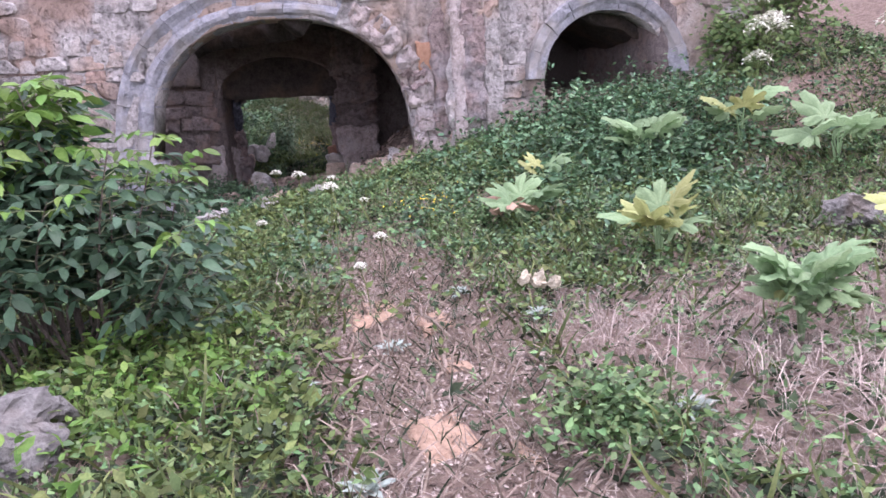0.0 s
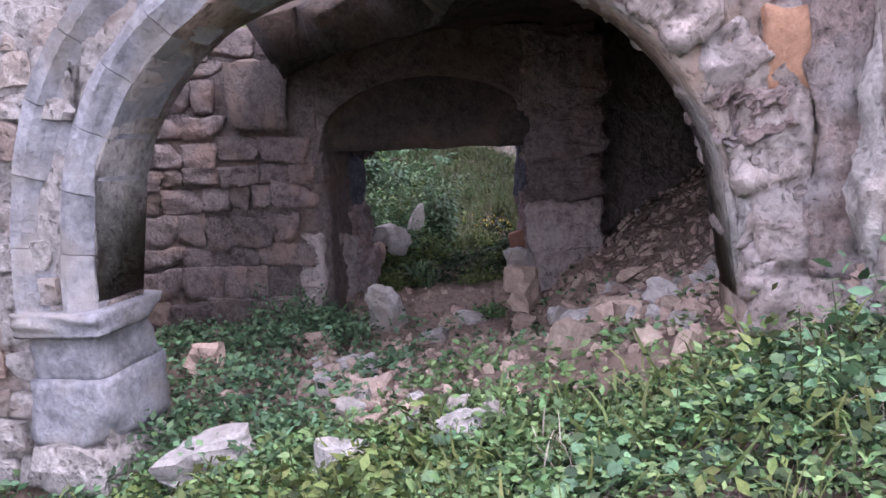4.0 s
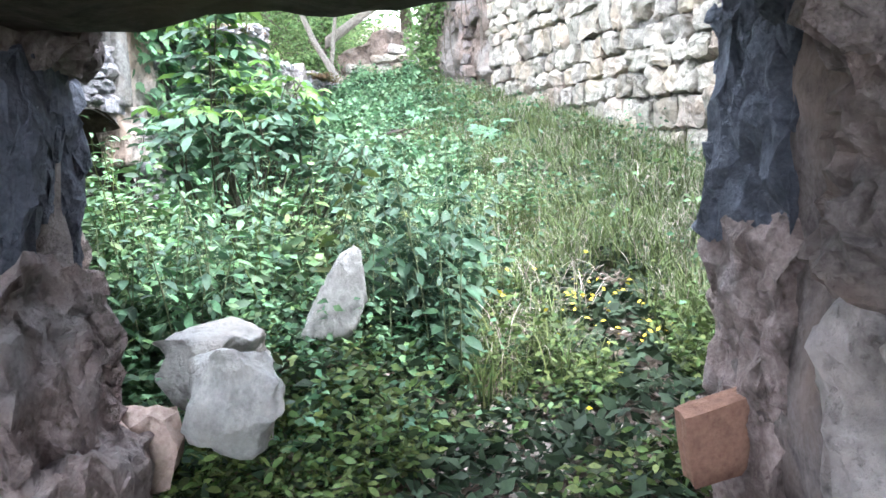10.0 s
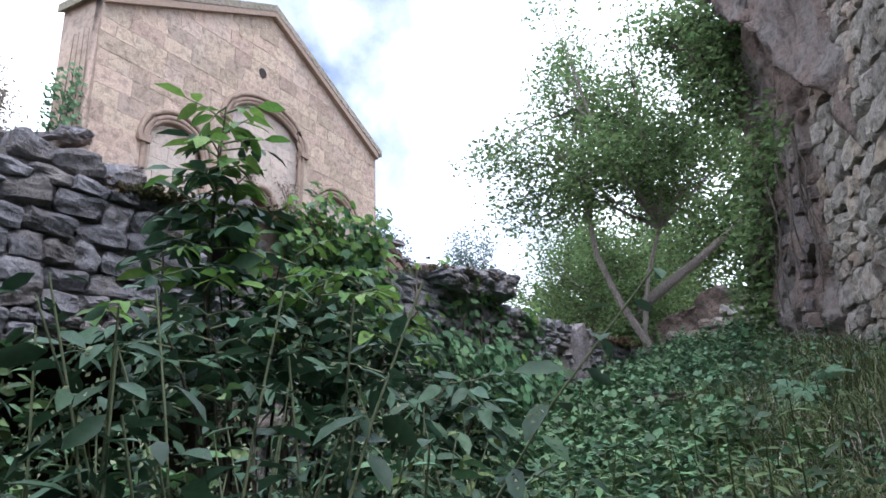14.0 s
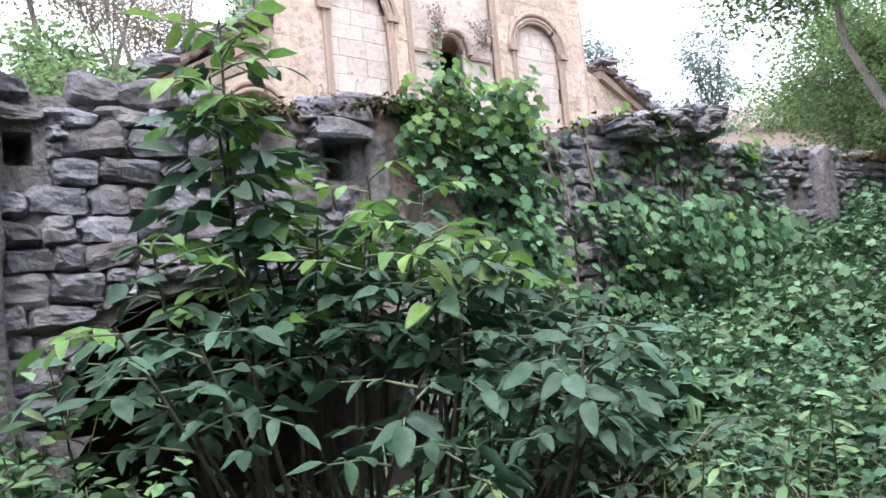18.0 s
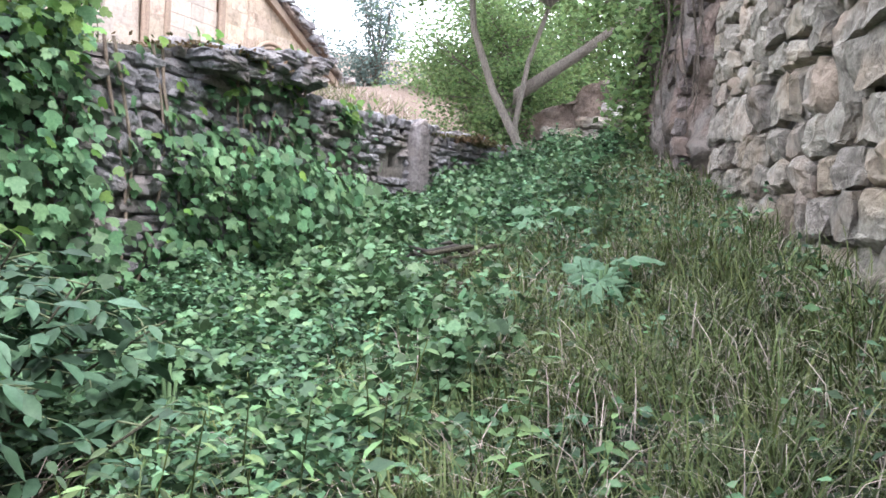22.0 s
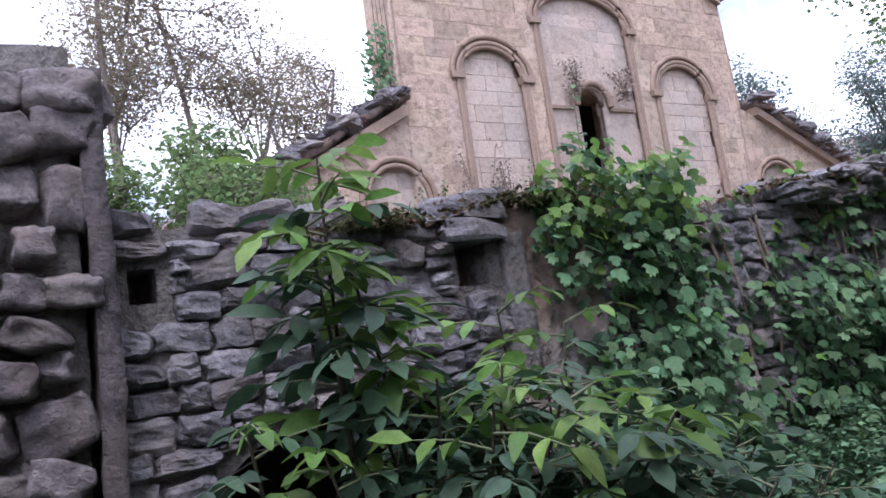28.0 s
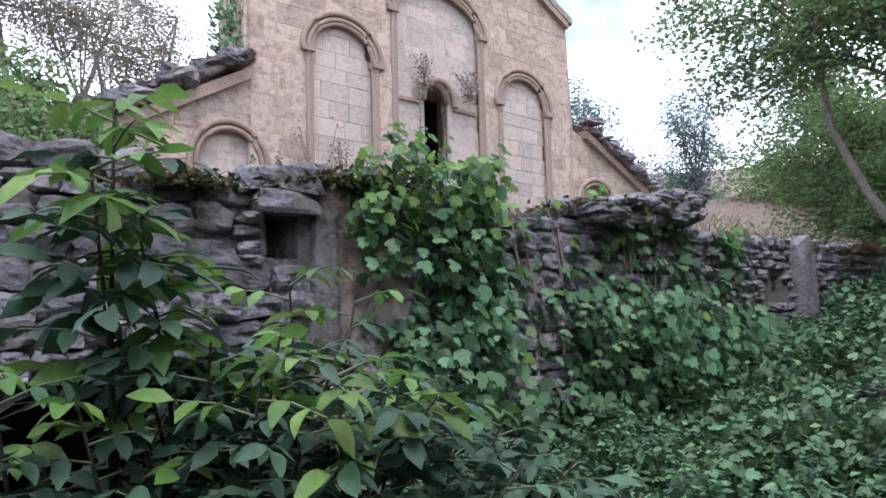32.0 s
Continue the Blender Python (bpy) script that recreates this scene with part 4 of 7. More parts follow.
fill = rough("terrace_fill", [[(2.1, nw_y(2.1) + 0.25, 2.1), (4.65, nw_y(4.65) + 0.25, 2.1), (4.65, nw_y(4.65) + 2.3, 2.1), (2.1, nw_y(2.1) + 2.3, 2.1), (2.1, nw_y(2.1) + 0.25, 2.78), (4.65, nw_y(4.65) + 0.25, 2.78), (4.65, nw_y(4.65) + 2.3, 2.78), (2.1, nw_y(2.1) + 2.3, 2.78)]], M_EARTH, None, 0.2, 0.05)
tagged(fill, "earth of the terrace above the low opening", "ground", kind="structure")
S_SLAB = [stone_mesh("stone", M_BLUE, 5, 800 + i, 9.0, 0.10, 2) for i in range(3)]
part("lintel", S_SLAB[0], wall_niche, "grey lintel slab over the niche", pose(3.95, nw_y(3.95) - 0.01, 2.83, 0, 0, -6.5) @ Matrix.Diagonal((0.36, 0.22, 0.12, 1)))
part("stone", S_SLAB[1], wall_niche, m=pose(4.03, nw_y(4.0) - 0.01, 2.97, 0, 4, -6.5) @ Matrix.Diagonal((0.26, 0.2, 0.16, 1)))
rough("plaster_patch", [[(4.12, nw_y(4.12) - 0.05, 1.5), (4.78, nw_y(4.78) - 0.05, 1.5), (4.78, nw_y(4.78) + 0.2, 1.5), (4.12, nw_y(4.12) + 0.2, 1.5), (4.12, nw_y(4.12) - 0.04, 2.98), (4.78, nw_y(4.78) - 0.04, 2.94), (4.78, nw_y(4.78) + 0.2, 2.94), (4.12, nw_y(4.12) + 0.2, 2.98)]], M_PLASTER, wall_niche, 0.045, 0.05, "patch of pale rough mortar")
rough("upright_slab", [[(4.10, nw_y(4.10) - 0.09, 2.02), (4.25, nw_y(4.25) - 0.09, 2.02), (4.25, nw_y(4.25) + 0.1, 2.02), (4.10, nw_y(4.1) + 0.1, 2.02), (4.11, nw_y(4.10) - 0.08, 2.78), (4.24, nw_y(4.25) - 0.08, 2.80), (4.24, nw_y(4.25) + 0.1, 2.8), (4.11, nw_y(4.1) + 0.1, 2.78)]], M_ROCK, wall_niche, 0.04, 0.02, "dark lichened upright slab")
part("post", S_GREYPOST[0], wall_niche, "upright dressed stone", pose(9.18, nw_y(9.18) - 0.04, 2.44, 0, 2, -6) @ Matrix.Diagonal((0.22, 0.25, 0.85, 1)))
knob = empty("wall_stump", (7.16, nw_y(7.16), 2.86), "broken overhanging stump of dark rubble masonry", "ruin", kind="structure")
rough("stump_body", [[(-0.9, 0.0, -0.1), (0.2, -0.05, -0.1), (0.2, 0.5, -0.1), (-0.9, 0.5, -0.1), (-0.6, 0.02, 0.16), (0.24, -0.08, 0.26), (0.24, 0.5, 0.26), (-0.6, 0.5, 0.18)]], M_MORTAR, knob, 0.05, 0.08)
rk = np.random.default_rng(77)
for i in range(44):
    a = rk.random()
    x, z = -0.9 + 1.2 * a + rk.normal(0, 0.04), (0.02 + 0.30 * rk.random()) * (0.35 + 0.65 * a)
    part("stone", S_BLUE[i % 12], knob, m=pose(x, -0.06 - 0.10 * a * (z > 0.1) + rk.normal(0, 0.02), z, rk.normal(0, 8), rk.normal(0, 8), rk.normal(0, 10)) @ Matrix.Diagonal((rk.uniform(0.14, 0.28), 0.22, rk.uniform(0.05, 0.09), 1)))
# Pier of big boulders beside it
wall_pier = empty("wall_pier", (0, 0, 0), "rough pier of rounded boulders with a mortared edge", "wall", kind="structure")
rough("wall_body", [box(0.0, 2.05, 2.70, 3.5, -0.3, 3.72), ], M_MORTAR, wall_pier, 0.12, 0.04)
rough("mortar_edge", [box(2.08, 2.17, 2.62, 3.3, 0.2, 3.62)], M_PIER, wall_pier, 0.045, 0.022, "rough mortared edge of the pier")
lay(wall_pier, lambda u, z: (u, 2.74, 0.0), 0.05, 2.04, 0.2, lambda u: 3.7, (0.16, 0.27), (0.16, 0.28), S_PIER, 0.28, 33, grow=1.06, tilt=9)
wall_yard = empty("wall_yard", (0, 0, 0), "rough stone wall above the doorway, yard side", "wall", kind="structure")
rough("wall_body", [box(-0.15, 0.02, 1.08, 2.85, -0.3, 3.4), box(-0.15, 0.02, -5.5, -1.08, -0.3, 3.9), box(-0.10, 0.02, -1.4, 1.4, 2.45, 3.6)], M_BROWN, wall_yard, 0.14, 0.06)
lay(wall_yard, lambda u, z: (0.03, -u, math.pi / 2), -2.7, 5.3, 0.2, lambda u: 3.5, (0.16, 0.28), (0.2, 0.42), S_BLUE[:4] + S_BROWN[:4], 0.2, 34, lambda u, z, w, h: abs(u) - w / 2 < 1.12 and z < 2.55)

# The tall wall on the other side of the yard
R_ANG = math.atan(0.31)
wall_tall = empty("wall_tall", (0, 0, 0), "tall wall of large rough grey blocks", "wall", kind="structure")
rx = [(0.3, rw_y(0.3)), (10.9, rw_y(10.9))]
rough("wall_body", [[(10.9, rw_y(10.9), 0), (10.7, rw_y(10.9) - 0.9, 0), (0.4, rw_y(0.4) - 0.9, 0), (0.4, rw_y(0.4), 0), (11.0, rw_y(11), 8.4), (10.8, rw_y(11) - 0.9, 8.4), (0.4, rw_y(0.4) - 0.9, 5.4), (0.4, rw_y(0.4), 5.4)]], M_MORTAR, wall_tall, 0.16, 0.06)
lay(wall_tall, lambda u, z: (u, rw_y(u) + 0.02, R_ANG + math.pi), 0.6, 9.0, 0.6, lambda u: 4.2 + max(0, u - 5.5) * 0.75, (0.17, 0.36), (0.17, 0.40), S_RW, 0.19, 35, near=lambda u, z: u > 2.5, tilt=5, gap=0.004, grow=1.02)
rough("wall_end", [[(11.1, rw_y(11.1) + 0.22, 0.5), (10.9, rw_y(11.1) - 0.6, 0.5), (8.9, rw_y(8.9) - 0.6, 0.5), (8.9, rw_y(8.9) + 0.10, 0.5), (11.2, rw_y(11.1) + 0.45, 8.2), (10.9, rw_y(11.1) - 0.6, 8.2), (8.9, rw_y(8.9) - 0.6, 8.2), (8.9, rw_y(8.9) + 0.12, 8.2)]], M_ROOTY, wall_tall, 0.08, 0.22, "crumbling earthy mortar where the facing fell")
lay(wall_tall, lambda u, z: (u, rw_y(u) + 0.16, R_ANG + math.pi), 9.0, 11.0, 1.6, lambda u: 4.6, (0.12, 0.22), (0.16, 0.34), S_BROWN, 0.2, 38, lambda u, z, w, h: noise.noise(Vector((u * 2, z * 2, 3))) < 0.0, tilt=7)
corbel = empty("vault_remains", (6.2, rw_y(6.2), 4.5), "overhanging stump of a fallen vault", "vault", kind="structure")
cs, ss = math.cos(R_ANG), math.sin(R_ANG)
def r_loc(a, out, z):
    return (a * cs - out * ss, a * ss + out * cs, z)
v_edge = ((0.9, 0.02, -0.9), (1.6, 0.08, -0.45), (2.4, 0.32, 0.65), (3.2, 0.62, 1.75), (5.2, 0.72, 3.5))
rough("vault_body", [[r_loc(p[0], -0.3, p[2] - 0.05), r_loc(q[0], -0.3, q[2] - 0.05), r_loc(q[0], q[1], q[2]), r_loc(p[0], p[1], p[2]), r_loc(p[0], -0.3, 4.2), r_loc(q[0], -0.3, 4.2), r_loc(q[0], q[1] - 0.2, 4.2), r_loc(p[0], p[1] - 0.2, 4.2)] for p, q in zip(v_edge, v_edge[1:])], M_ROOTY, corbel, 0.14, 0.16)
# The end of the yard
wall_end = empty("wall_end", (0, 0, 0), "low ruined end wall of worn blocks under trees", "wall", kind="structure")
rough("wall_body", [[(12.9, -0.6, 1), (13.4, -0.6, 1), (13.4, 1.3, 1), (12.9, 1.3, 1), (12.9, -0.6, 4.3), (13.4, -0.6, 4.3), (13.4, 1.3, 3.75), (12.9, 1.3, 3.75)],
                    [(12.9, 1.3, 1), (13.4, 1.3, 1), (13.4, 3.2, 1), (12.9, 3.2, 1), (12.9, 1.3, 3.75), (13.4, 1.3, 3.75), (13.4, 3.2, 2.8), (12.9, 3.2, 2.8)]], M_ROOTY, wall_end, 0.07, 0.20)
lay(wall_end, lambda u, z: (12.9, -u, -math.pi / 2), -2.6, 0.4, 2.2, lambda u: 3.85 + 0.35 * u, (0.14, 0.22), (0.20, 0.44), S_PLAST[:3] + S_RW[:4], 0.26, 36, tilt=4, grow=1.05)

# ---- church ----
CY = 10.6
church = empty("church", (12.4, CY, 3.0), "tan ashlar church gable with blind arches and a slit window", "church")


def cpart(name, verts, faces, material, label="", smooth_it=False):
    return part(name, mesh_of(name, [(x - 12.4, y - CY, z - 3.0) for x, y, z in verts], faces, material, smooth_it), church, label)


def prism(pts, y0, y1):
    """A solid from an outline of (x, z)."""
    n = len(pts)
    verts = [(x, y0, z) for x, z in pts] + [(x, y1, z) for x, z in pts]
    faces = [tuple(range(n)), tuple(range(2 * n - 1, n - 1, -1))] + [(i, i + n, (i + 1) % n + n, (i + 1) % n) for i in range(n)]
    return verts, faces


C_L, C_R, C_EAVE, C_APEX = 8.04, 17.05, 9.88, 11.98
cpart("wall", *prism([(C_L, 2.0), (11.55, 2.0), (11.55, 9.0), (13.55, 9.0), (13.55, 2.0), (C_R, 2.0), (C_R, C_EAVE), (12.54, C_APEX), (C_L, C_EAVE)], CY + 0.2, CY + 1.2), M_TAN)
cpart("wall", *prism([(11.4, 2.0), (13.7, 2.0), (13.7, 5.26), (11.4, 5.26)], CY + 0.245, CY + 1.1), M_TAN)
cpart("wall", *prism([(11.4, 7.34), (13.7, 7.34), (13.7, 9.3), (11.4, 9.3)], CY + 0.245, CY + 1.1), M_TAN)
# Unseen dark box added behind the window to keep its opening dark.
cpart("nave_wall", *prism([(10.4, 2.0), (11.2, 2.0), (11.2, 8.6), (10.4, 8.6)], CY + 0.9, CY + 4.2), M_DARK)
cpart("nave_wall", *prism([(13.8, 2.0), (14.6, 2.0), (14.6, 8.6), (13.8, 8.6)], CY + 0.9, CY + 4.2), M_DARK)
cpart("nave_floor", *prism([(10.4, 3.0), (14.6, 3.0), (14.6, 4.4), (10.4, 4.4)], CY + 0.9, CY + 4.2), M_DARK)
cpart("nave_roof", *prism([(10.4, 8.5), (14.6, 8.5), (14.6, 8.8), (10.4, 8.8)], CY + 0.9, CY + 4.2), M_BLUE)
for sx, ex, sgn in ((12.54, C_L - 0.14, -1), (12.54, C_R + 0.14, 1)):
    cpart("roof", *prism([(sx, C_APEX + 0.02), (ex, C_EAVE - 0.08), (ex, C_EAVE + 0.10), (sx, C_APEX + 0.20)], CY - 0.13, CY + 1.2), M_ROOFST, "mossy grey stone roof")
    cpart("cornice", *prism([(sx, C_APEX - 0.12), (ex - sgn * 0.15, C_EAVE - 0.20), (ex - sgn * 0.15, C_EAVE - 0.04), (sx, C_APEX + 0.03)], CY - 0.12, CY + 0.3), M_TAND)
# Side wings with sloping eaves
for xa, za, xb, zb in ((C_L, 6.76, 3.7, 4.3), (C_R + 0.55, 7.15, 22.6, 4.8)):
    cpart("wing_wall", *prism([(xa, 2.0), (xa, za - 0.12), (xb, zb - 0.12), (xb, 2.0)] if xb > xa else [(xb, 2.0), (xb, zb - 0.12), (xa, za - 0.12), (xa, 2.0)], CY + 0.12, CY + 0.9), M_TAN)
    rough("wing_roof", [[(x - 12.4, y, z - 3.0) for z0 in (0.0, 0.16) for x, z, y in ((min(xa, xb), (za if xa < xb else zb) + z0, -0.22), (max(xa, xb), (zb if xa < xb else za) + z0, -0.22), (max(xa, xb), (zb if xa < xb else za) + z0, 1.1), (min(xa, xb), (za if xa < xb else zb) + z0, 1.1))]], M_ROOTY, church, 0.10, 0.13, "crumbling mossy stone roof")
    cpart("wing_cornice", *prism([(xa, za - 0.26), (xb, zb - 0.26), (xb, zb - 0.05), (xa, za - 0.05)], CY - 0.12, CY + 0.2), M_TAND)
cpart("wing_wall", *prism([(C_R, 2.0), (C_R + 0.6, 2.0), (C_R + 0.6, 6.9), (C_R, 6.9)], CY + 0.1, CY + 0.9), M_TAN)
C_ARCH = [(10.03, 0.80, 7.38, 0.68, 4.2), (12.57, 1.30, 8.70, 0.78, 4.2), (15.29, 0.88, 7.30, 0.78, 4.2)]
C_LOW = [(7.67, 0.60, 4.95, 0.62, 3.0), (18.07, 0.70, 5.1, 0.62, 3.0)]
C_WIN = (12.54, 0.36, 6.95, 0.36, 5.30)


def in_arch(a, x, z, grow=0.0):
    if z < a[4]:
        return False
    t = abs(x - a[0]) / (a[1] + grow)
    return t < 1 and z < a[2] + (a[3] + grow) * math.sqrt(1 - t * t)


def c_skip(u, z, w, h):
    for a in C_ARCH + C_LOW:
        if any(in_arch(a, u + s * w * 0.3, z + q * h * 0.3, 0.02) for s in (-1, 0, 1) for q in (-1, 0, 1)):
            return True
    return any(in_arch(C_WIN, u + s * w * 0.45, z + q * h * 0.4, 0.03) for s in (-1, 0, 1) for q in (-1, 0, 1))


def c_gable(x):
    return C_EAVE + (C_APEX - C_EAVE) * (1 - abs(x - 12.54) / (C_R - 12.54)) if C_L <= x <= C_R else (6.7 - (C_L - x) * 0.57 if x < C_L else 7.1 - (x - C_R) * 0.42)


def c_body():
    """The front's core: columns between and above the blind arches."""
    spans, u = [], C_L
    for a in C_ARCH:
        spans.append((u, a[0] - a[1], lambda x: 3.0, c_gable))
        spans.append((a[0] - a[1], a[0] + a[1], lambda x, a=a: a[2] + a[3] * math.sqrt(max(0, 1 - ((x - a[0]) / a[1]) ** 2)), c_gable))
        u = a[0] + a[1]
    spans.append((u, C_R, lambda x: 3.0, c_gable))
    for a, lo, hi in ((C_LOW[0], 3.7, C_L), (C_LOW[1], C_R, 22.0)):
        spans.append((lo, a[0] - a[1], lambda x: 3.0, c_gable))
        spans.append((a[0] - a[1], min(hi, a[0] + a[1]), lambda x, a=a: a[2] + a[3] * math.sqrt(max(0, 1 - ((x - a[0]) / a[1]) ** 2)), c_gable))
        if a[0] + a[1] < hi:
            spans.append((a[0] + a[1], hi, lambda x: 3.0, c_gable))
    grid_wall("front_core", spans, lambda u, z, d: (u - 12.4, 0.004 + d, z - 3.0), 0.2, M_TAN, church, 0.004)
    (x, w, z, r, z0), y0, y1 = C_WIN, 0.119, 0.24
    lf, rt = lambda q: z0, lambda q: 9.4
    cols = [(12.57 - 1.25, x - w, lambda q: 4.0, lambda q: 9.35), (x + w, 12.57 + 1.25, lambda q: 4.0, lambda q: 9.35), (x - w, x + w, lambda q: z + r * math.sqrt(max(0, 1 - ((q - x) / w) ** 2)), lambda q: 9.35), (x - w, x + w, lambda q: 4.0, lambda q: z0)]
    grid_wall("panel_core", cols, lambda u, z, d: (u - 12.4, y0 + d, z - 3.0), 0.12, M_PANEL, church, 0.004)


c_body()
c_par = empty("facade_blocks", (0, 0, 0), "tan ashlar courses of the church front", "masonry", kind="structure")
lay(c_par, lambda u, z: (u, CY + 0.17, 0.0), C_L, C_R, 3.6, c_gable, (0.30, 0.38), (0.42, 0.85), S_ASH, 0.34, 41, c_skip, lambda u, z: z > 4.3, "block", tilt=0.05, gap=0.004, dj=0.02)
lay(c_par, lambda u, z: (u, CY + 0.17, 0.0), 4.0, C_L, 3.4, c_gable, (0.30, 0.38), (0.42, 0.85), S_ASH, 0.34, 42, c_skip, None, "block", tilt=0.05, gap=0.004, dj=0.02)
lay(c_par, lambda u, z: (u, CY + 0.17, 0.0), C_R, 21.5, 3.4, c_gable, (0.30, 0.38), (0.42, 0.85), S_ASH, 0.34, 43, c_skip, None, "block", tilt=0.05, gap=0.004, dj=0.02)


def p_skip(u, z, w, h):
    ins = any(in_arch(a, u, z, 0.10) for a in C_ARCH + C_LOW)
    return not ins or any(in_arch(C_WIN, u + s * w * 0.45, z + q * h * 0.4, 0.03) for s in (-1, 0, 1) for q in (-1, 0, 1))


lay(c_par, lambda u, z: (u, CY + 0.265, 0.0), 6.5, 19.0, 3.6, lambda u: 9.6, (0.26, 0.36), (0.36, 0.7), S_PANEL, 0.3, 44, p_skip, None, "panel_block", tilt=0.05, gap=0.004, dj=0.02)


def moulding(a, r, y, grow, down, name="moulding"):
    pts = [(a[0] - a[1] - grow, y, down)]
    for i in range(19):
        w = math.pi * (1 - i / 18)
        pts.append((a[0] + (a[1] + grow) * math.cos(w), y, a[2] + (a[3] + grow) * math.sin(w)))
    pts.append((a[0] + a[1] + grow, y, down))
    v, f = tube(pts, [r] * len(pts), 8)
    cpart(name, v, f, M_TAND, "", True)


for a in C_ARCH:
    moulding(a, 0.055, CY + 0.0, 0.0, a[4])
    moulding(a, 0.06, CY - 0.02, 0.12, a[2] - 0.05, "arch_hood")
    moulding(a, 0.05, CY + 0.02, -0.07, a[4])
    for s in (-1, 1):
        cpart("impost", *prism([(a[0] + s * (a[1] + 0.02) - 0.14, a[2] - 0.10), (a[0] + s * (a[1] + 0.02) + 0.14, a[2] - 0.10), (a[0] + s * (a[1] + 0.02) + 0.16, a[2] + 0.03), (a[0] + s * (a[1] + 0.02) - 0.16, a[2] + 0.03)], CY - 0.09, CY + 0.1), M_TAND)
for a in C_LOW:
    moulding(a, 0.06, CY - 0.01, 0.12, a[2] - 0.3, "arch_hood")
    moulding(a, 0.05, CY, 0.0, a[4])
moulding(C_WIN, 0.07, CY + 0.02, 0.10, C_WIN[2] - 0.05, "window_hood")
for s in (-1, 1):
    cpart("string_course", *prism([(12.54 + s * 0.5 - 0.02, 6.83), (12.54 + s * 1.15, 6.83), (12.54 + s * 1.15, 6.90), (12.54 + s * 0.5 - 0.02, 6.90)][::s], CY + 0.06, CY + 0.14), M_TAND)
# A near-black plug in place of the hole's shade; nothing is cut.
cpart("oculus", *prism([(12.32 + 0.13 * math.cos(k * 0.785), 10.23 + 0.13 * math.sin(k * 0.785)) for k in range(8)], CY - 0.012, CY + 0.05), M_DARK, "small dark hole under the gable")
rr = np.random.default_rng(91)
for xa, za, xb, zb in ((C_L, 6.98, 3.9, 4.62), (C_R + 0.6, 7.35, 22.0, 5.15)):
    for i in range(70):
        t = rr.random()
        part("roof_stone", S_BLUE[i % 12], church, m=pose(xa + (xb - xa) * t - 12.4, rr.uniform(-0.2, 0.5), za + (zb - za) * t - 3.0 + 0.02, rr.normal(0, 10), rr.normal(0, 12), rr.uniform(0, 360)) @ Matrix.Diagonal((rr.uniform(0.25, 0.6), 0.35, rr.uniform(0.08, 0.2), 1)))
# Back of the added box that darkens the window.
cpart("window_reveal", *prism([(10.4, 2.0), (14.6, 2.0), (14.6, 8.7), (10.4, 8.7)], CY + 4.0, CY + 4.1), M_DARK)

# ---- hills that close the place ----

# ---- stones lying about ----
def boulder(loc, size, meshes, k, rz=0.0, rx=0.0, label="", name="boulder", cat="stone", sink=0.22):
    ob = new(name, meshes[k % len(meshes)])
    x, y = loc[0], loc[1]
    z = (loc[2] if len(loc) > 2 else land(x, y)) + size[2] * (0.5 - sink)
    ob.matrix_basis = pose(x, y, z, rx, rx * 0.6, rz) @ Matrix.Diagonal((*size, 1))
    return tagged(ob, label, cat, "loose stones")


boulder((0.78, 0.34, 0.83), (0.20, 0.30, 0.36), S_POINT, 0, 8, 0, "pale pointed stone standing in the weeds", sink=0.15)
boulder((0.17, 0.60, 0.58), (0.26, 0.30, 0.32), S_BOULD, 1, 20, 12, "rounded white boulder in the weeds by the doorway", sink=0.15)
boulder((0.48, 0.78, 0.66), (0.34, 0.36, 0.26), S_BOULD, 2, 70, 0, "flat grey boulder beside the doorway", sink=0.15)
boulder((0.15, 0.92, 0.45), (0.20, 0.22, 0.26), S_RUB, 5, 10, 0, "dark stone beside the white boulder", sink=0.15)
boulder((-1.5, 0.86), (0.36, 0.30, 0.56), S_PALE, 1, 40, -12, "pale wedge-shaped stone leaning by the door jamb")
boulder((-0.68, -0.97, 0.12), (0.36, 0.36, 0.34), S_RUB, 3, 40, 0, "tan stone wedged under the pale block at the jamb")
boulder((-0.72, -0.93, 0.386), (0.30, 0.38, 0.30), S_BOULD, 3, 15, 6, "pale cut block lying at the door jamb")
boulder((-1.02, -0.87, 0.14), (0.38, 0.40, 0.36), S_RUB, 1, 30, 10, "tan broken block by the doorway")
boulder((-1.42, -0.82, 0.03), (0.30, 0.32, 0.34), S_RUB, 6, 35, 8, "tan cut block below the doorway")
boulder((-1.65, -0.1), (0.34, 0.26, 0.18), S_PALE, 1, 25, 5, "pale flat stone on the trodden floor")
boulder((-2.3, -0.62), (0.26, 0.24, 0.24), S_RUB, 3, 60, -10, "reddish broken block on the rubble")
boulder((-2.6, -0.95), (0.28, 0.26, 0.22), S_PALE, 4, 10, 5, "pale broken block on the rubble")
boulder((-2.2, 0.35), (0.26, 0.30, 0.16), S_PALE, 2, 80, 4, "dusty pale stone on the chamber floor")
boulder((-2.4, 1.65), (0.50, 0.36, 0.24), S_RUB, 5, 30, 4, "low tan stone at the wall foot")
boulder((-2.9, 2.6), (0.34, 0.30, 0.30), S_RUB, 6, 75, 4, "brown stone in the chamber weeds")
M_TILE = mat("reddish_brown_tile", (0.20, 0.105, 0.075), (0.33, 0.19, 0.14), 6, 0.9, 0.5)
S_TILE = [stone_mesh("slab", M_TILE, 4, 950, 14.0, 0.05, 1)]
boulder((-0.2, -0.97, 0.53), (0.08, 0.22, 0.25), S_TILE, 0, 12, -12, "orange tile-like slab leaning on the jamb", "slab", "slab", 0.0)
boulder((-5.0, -0.42), (0.26, 0.30, 0.28), S_RUB, 2, 20, 10, "round tan boulder on the rubble slope")
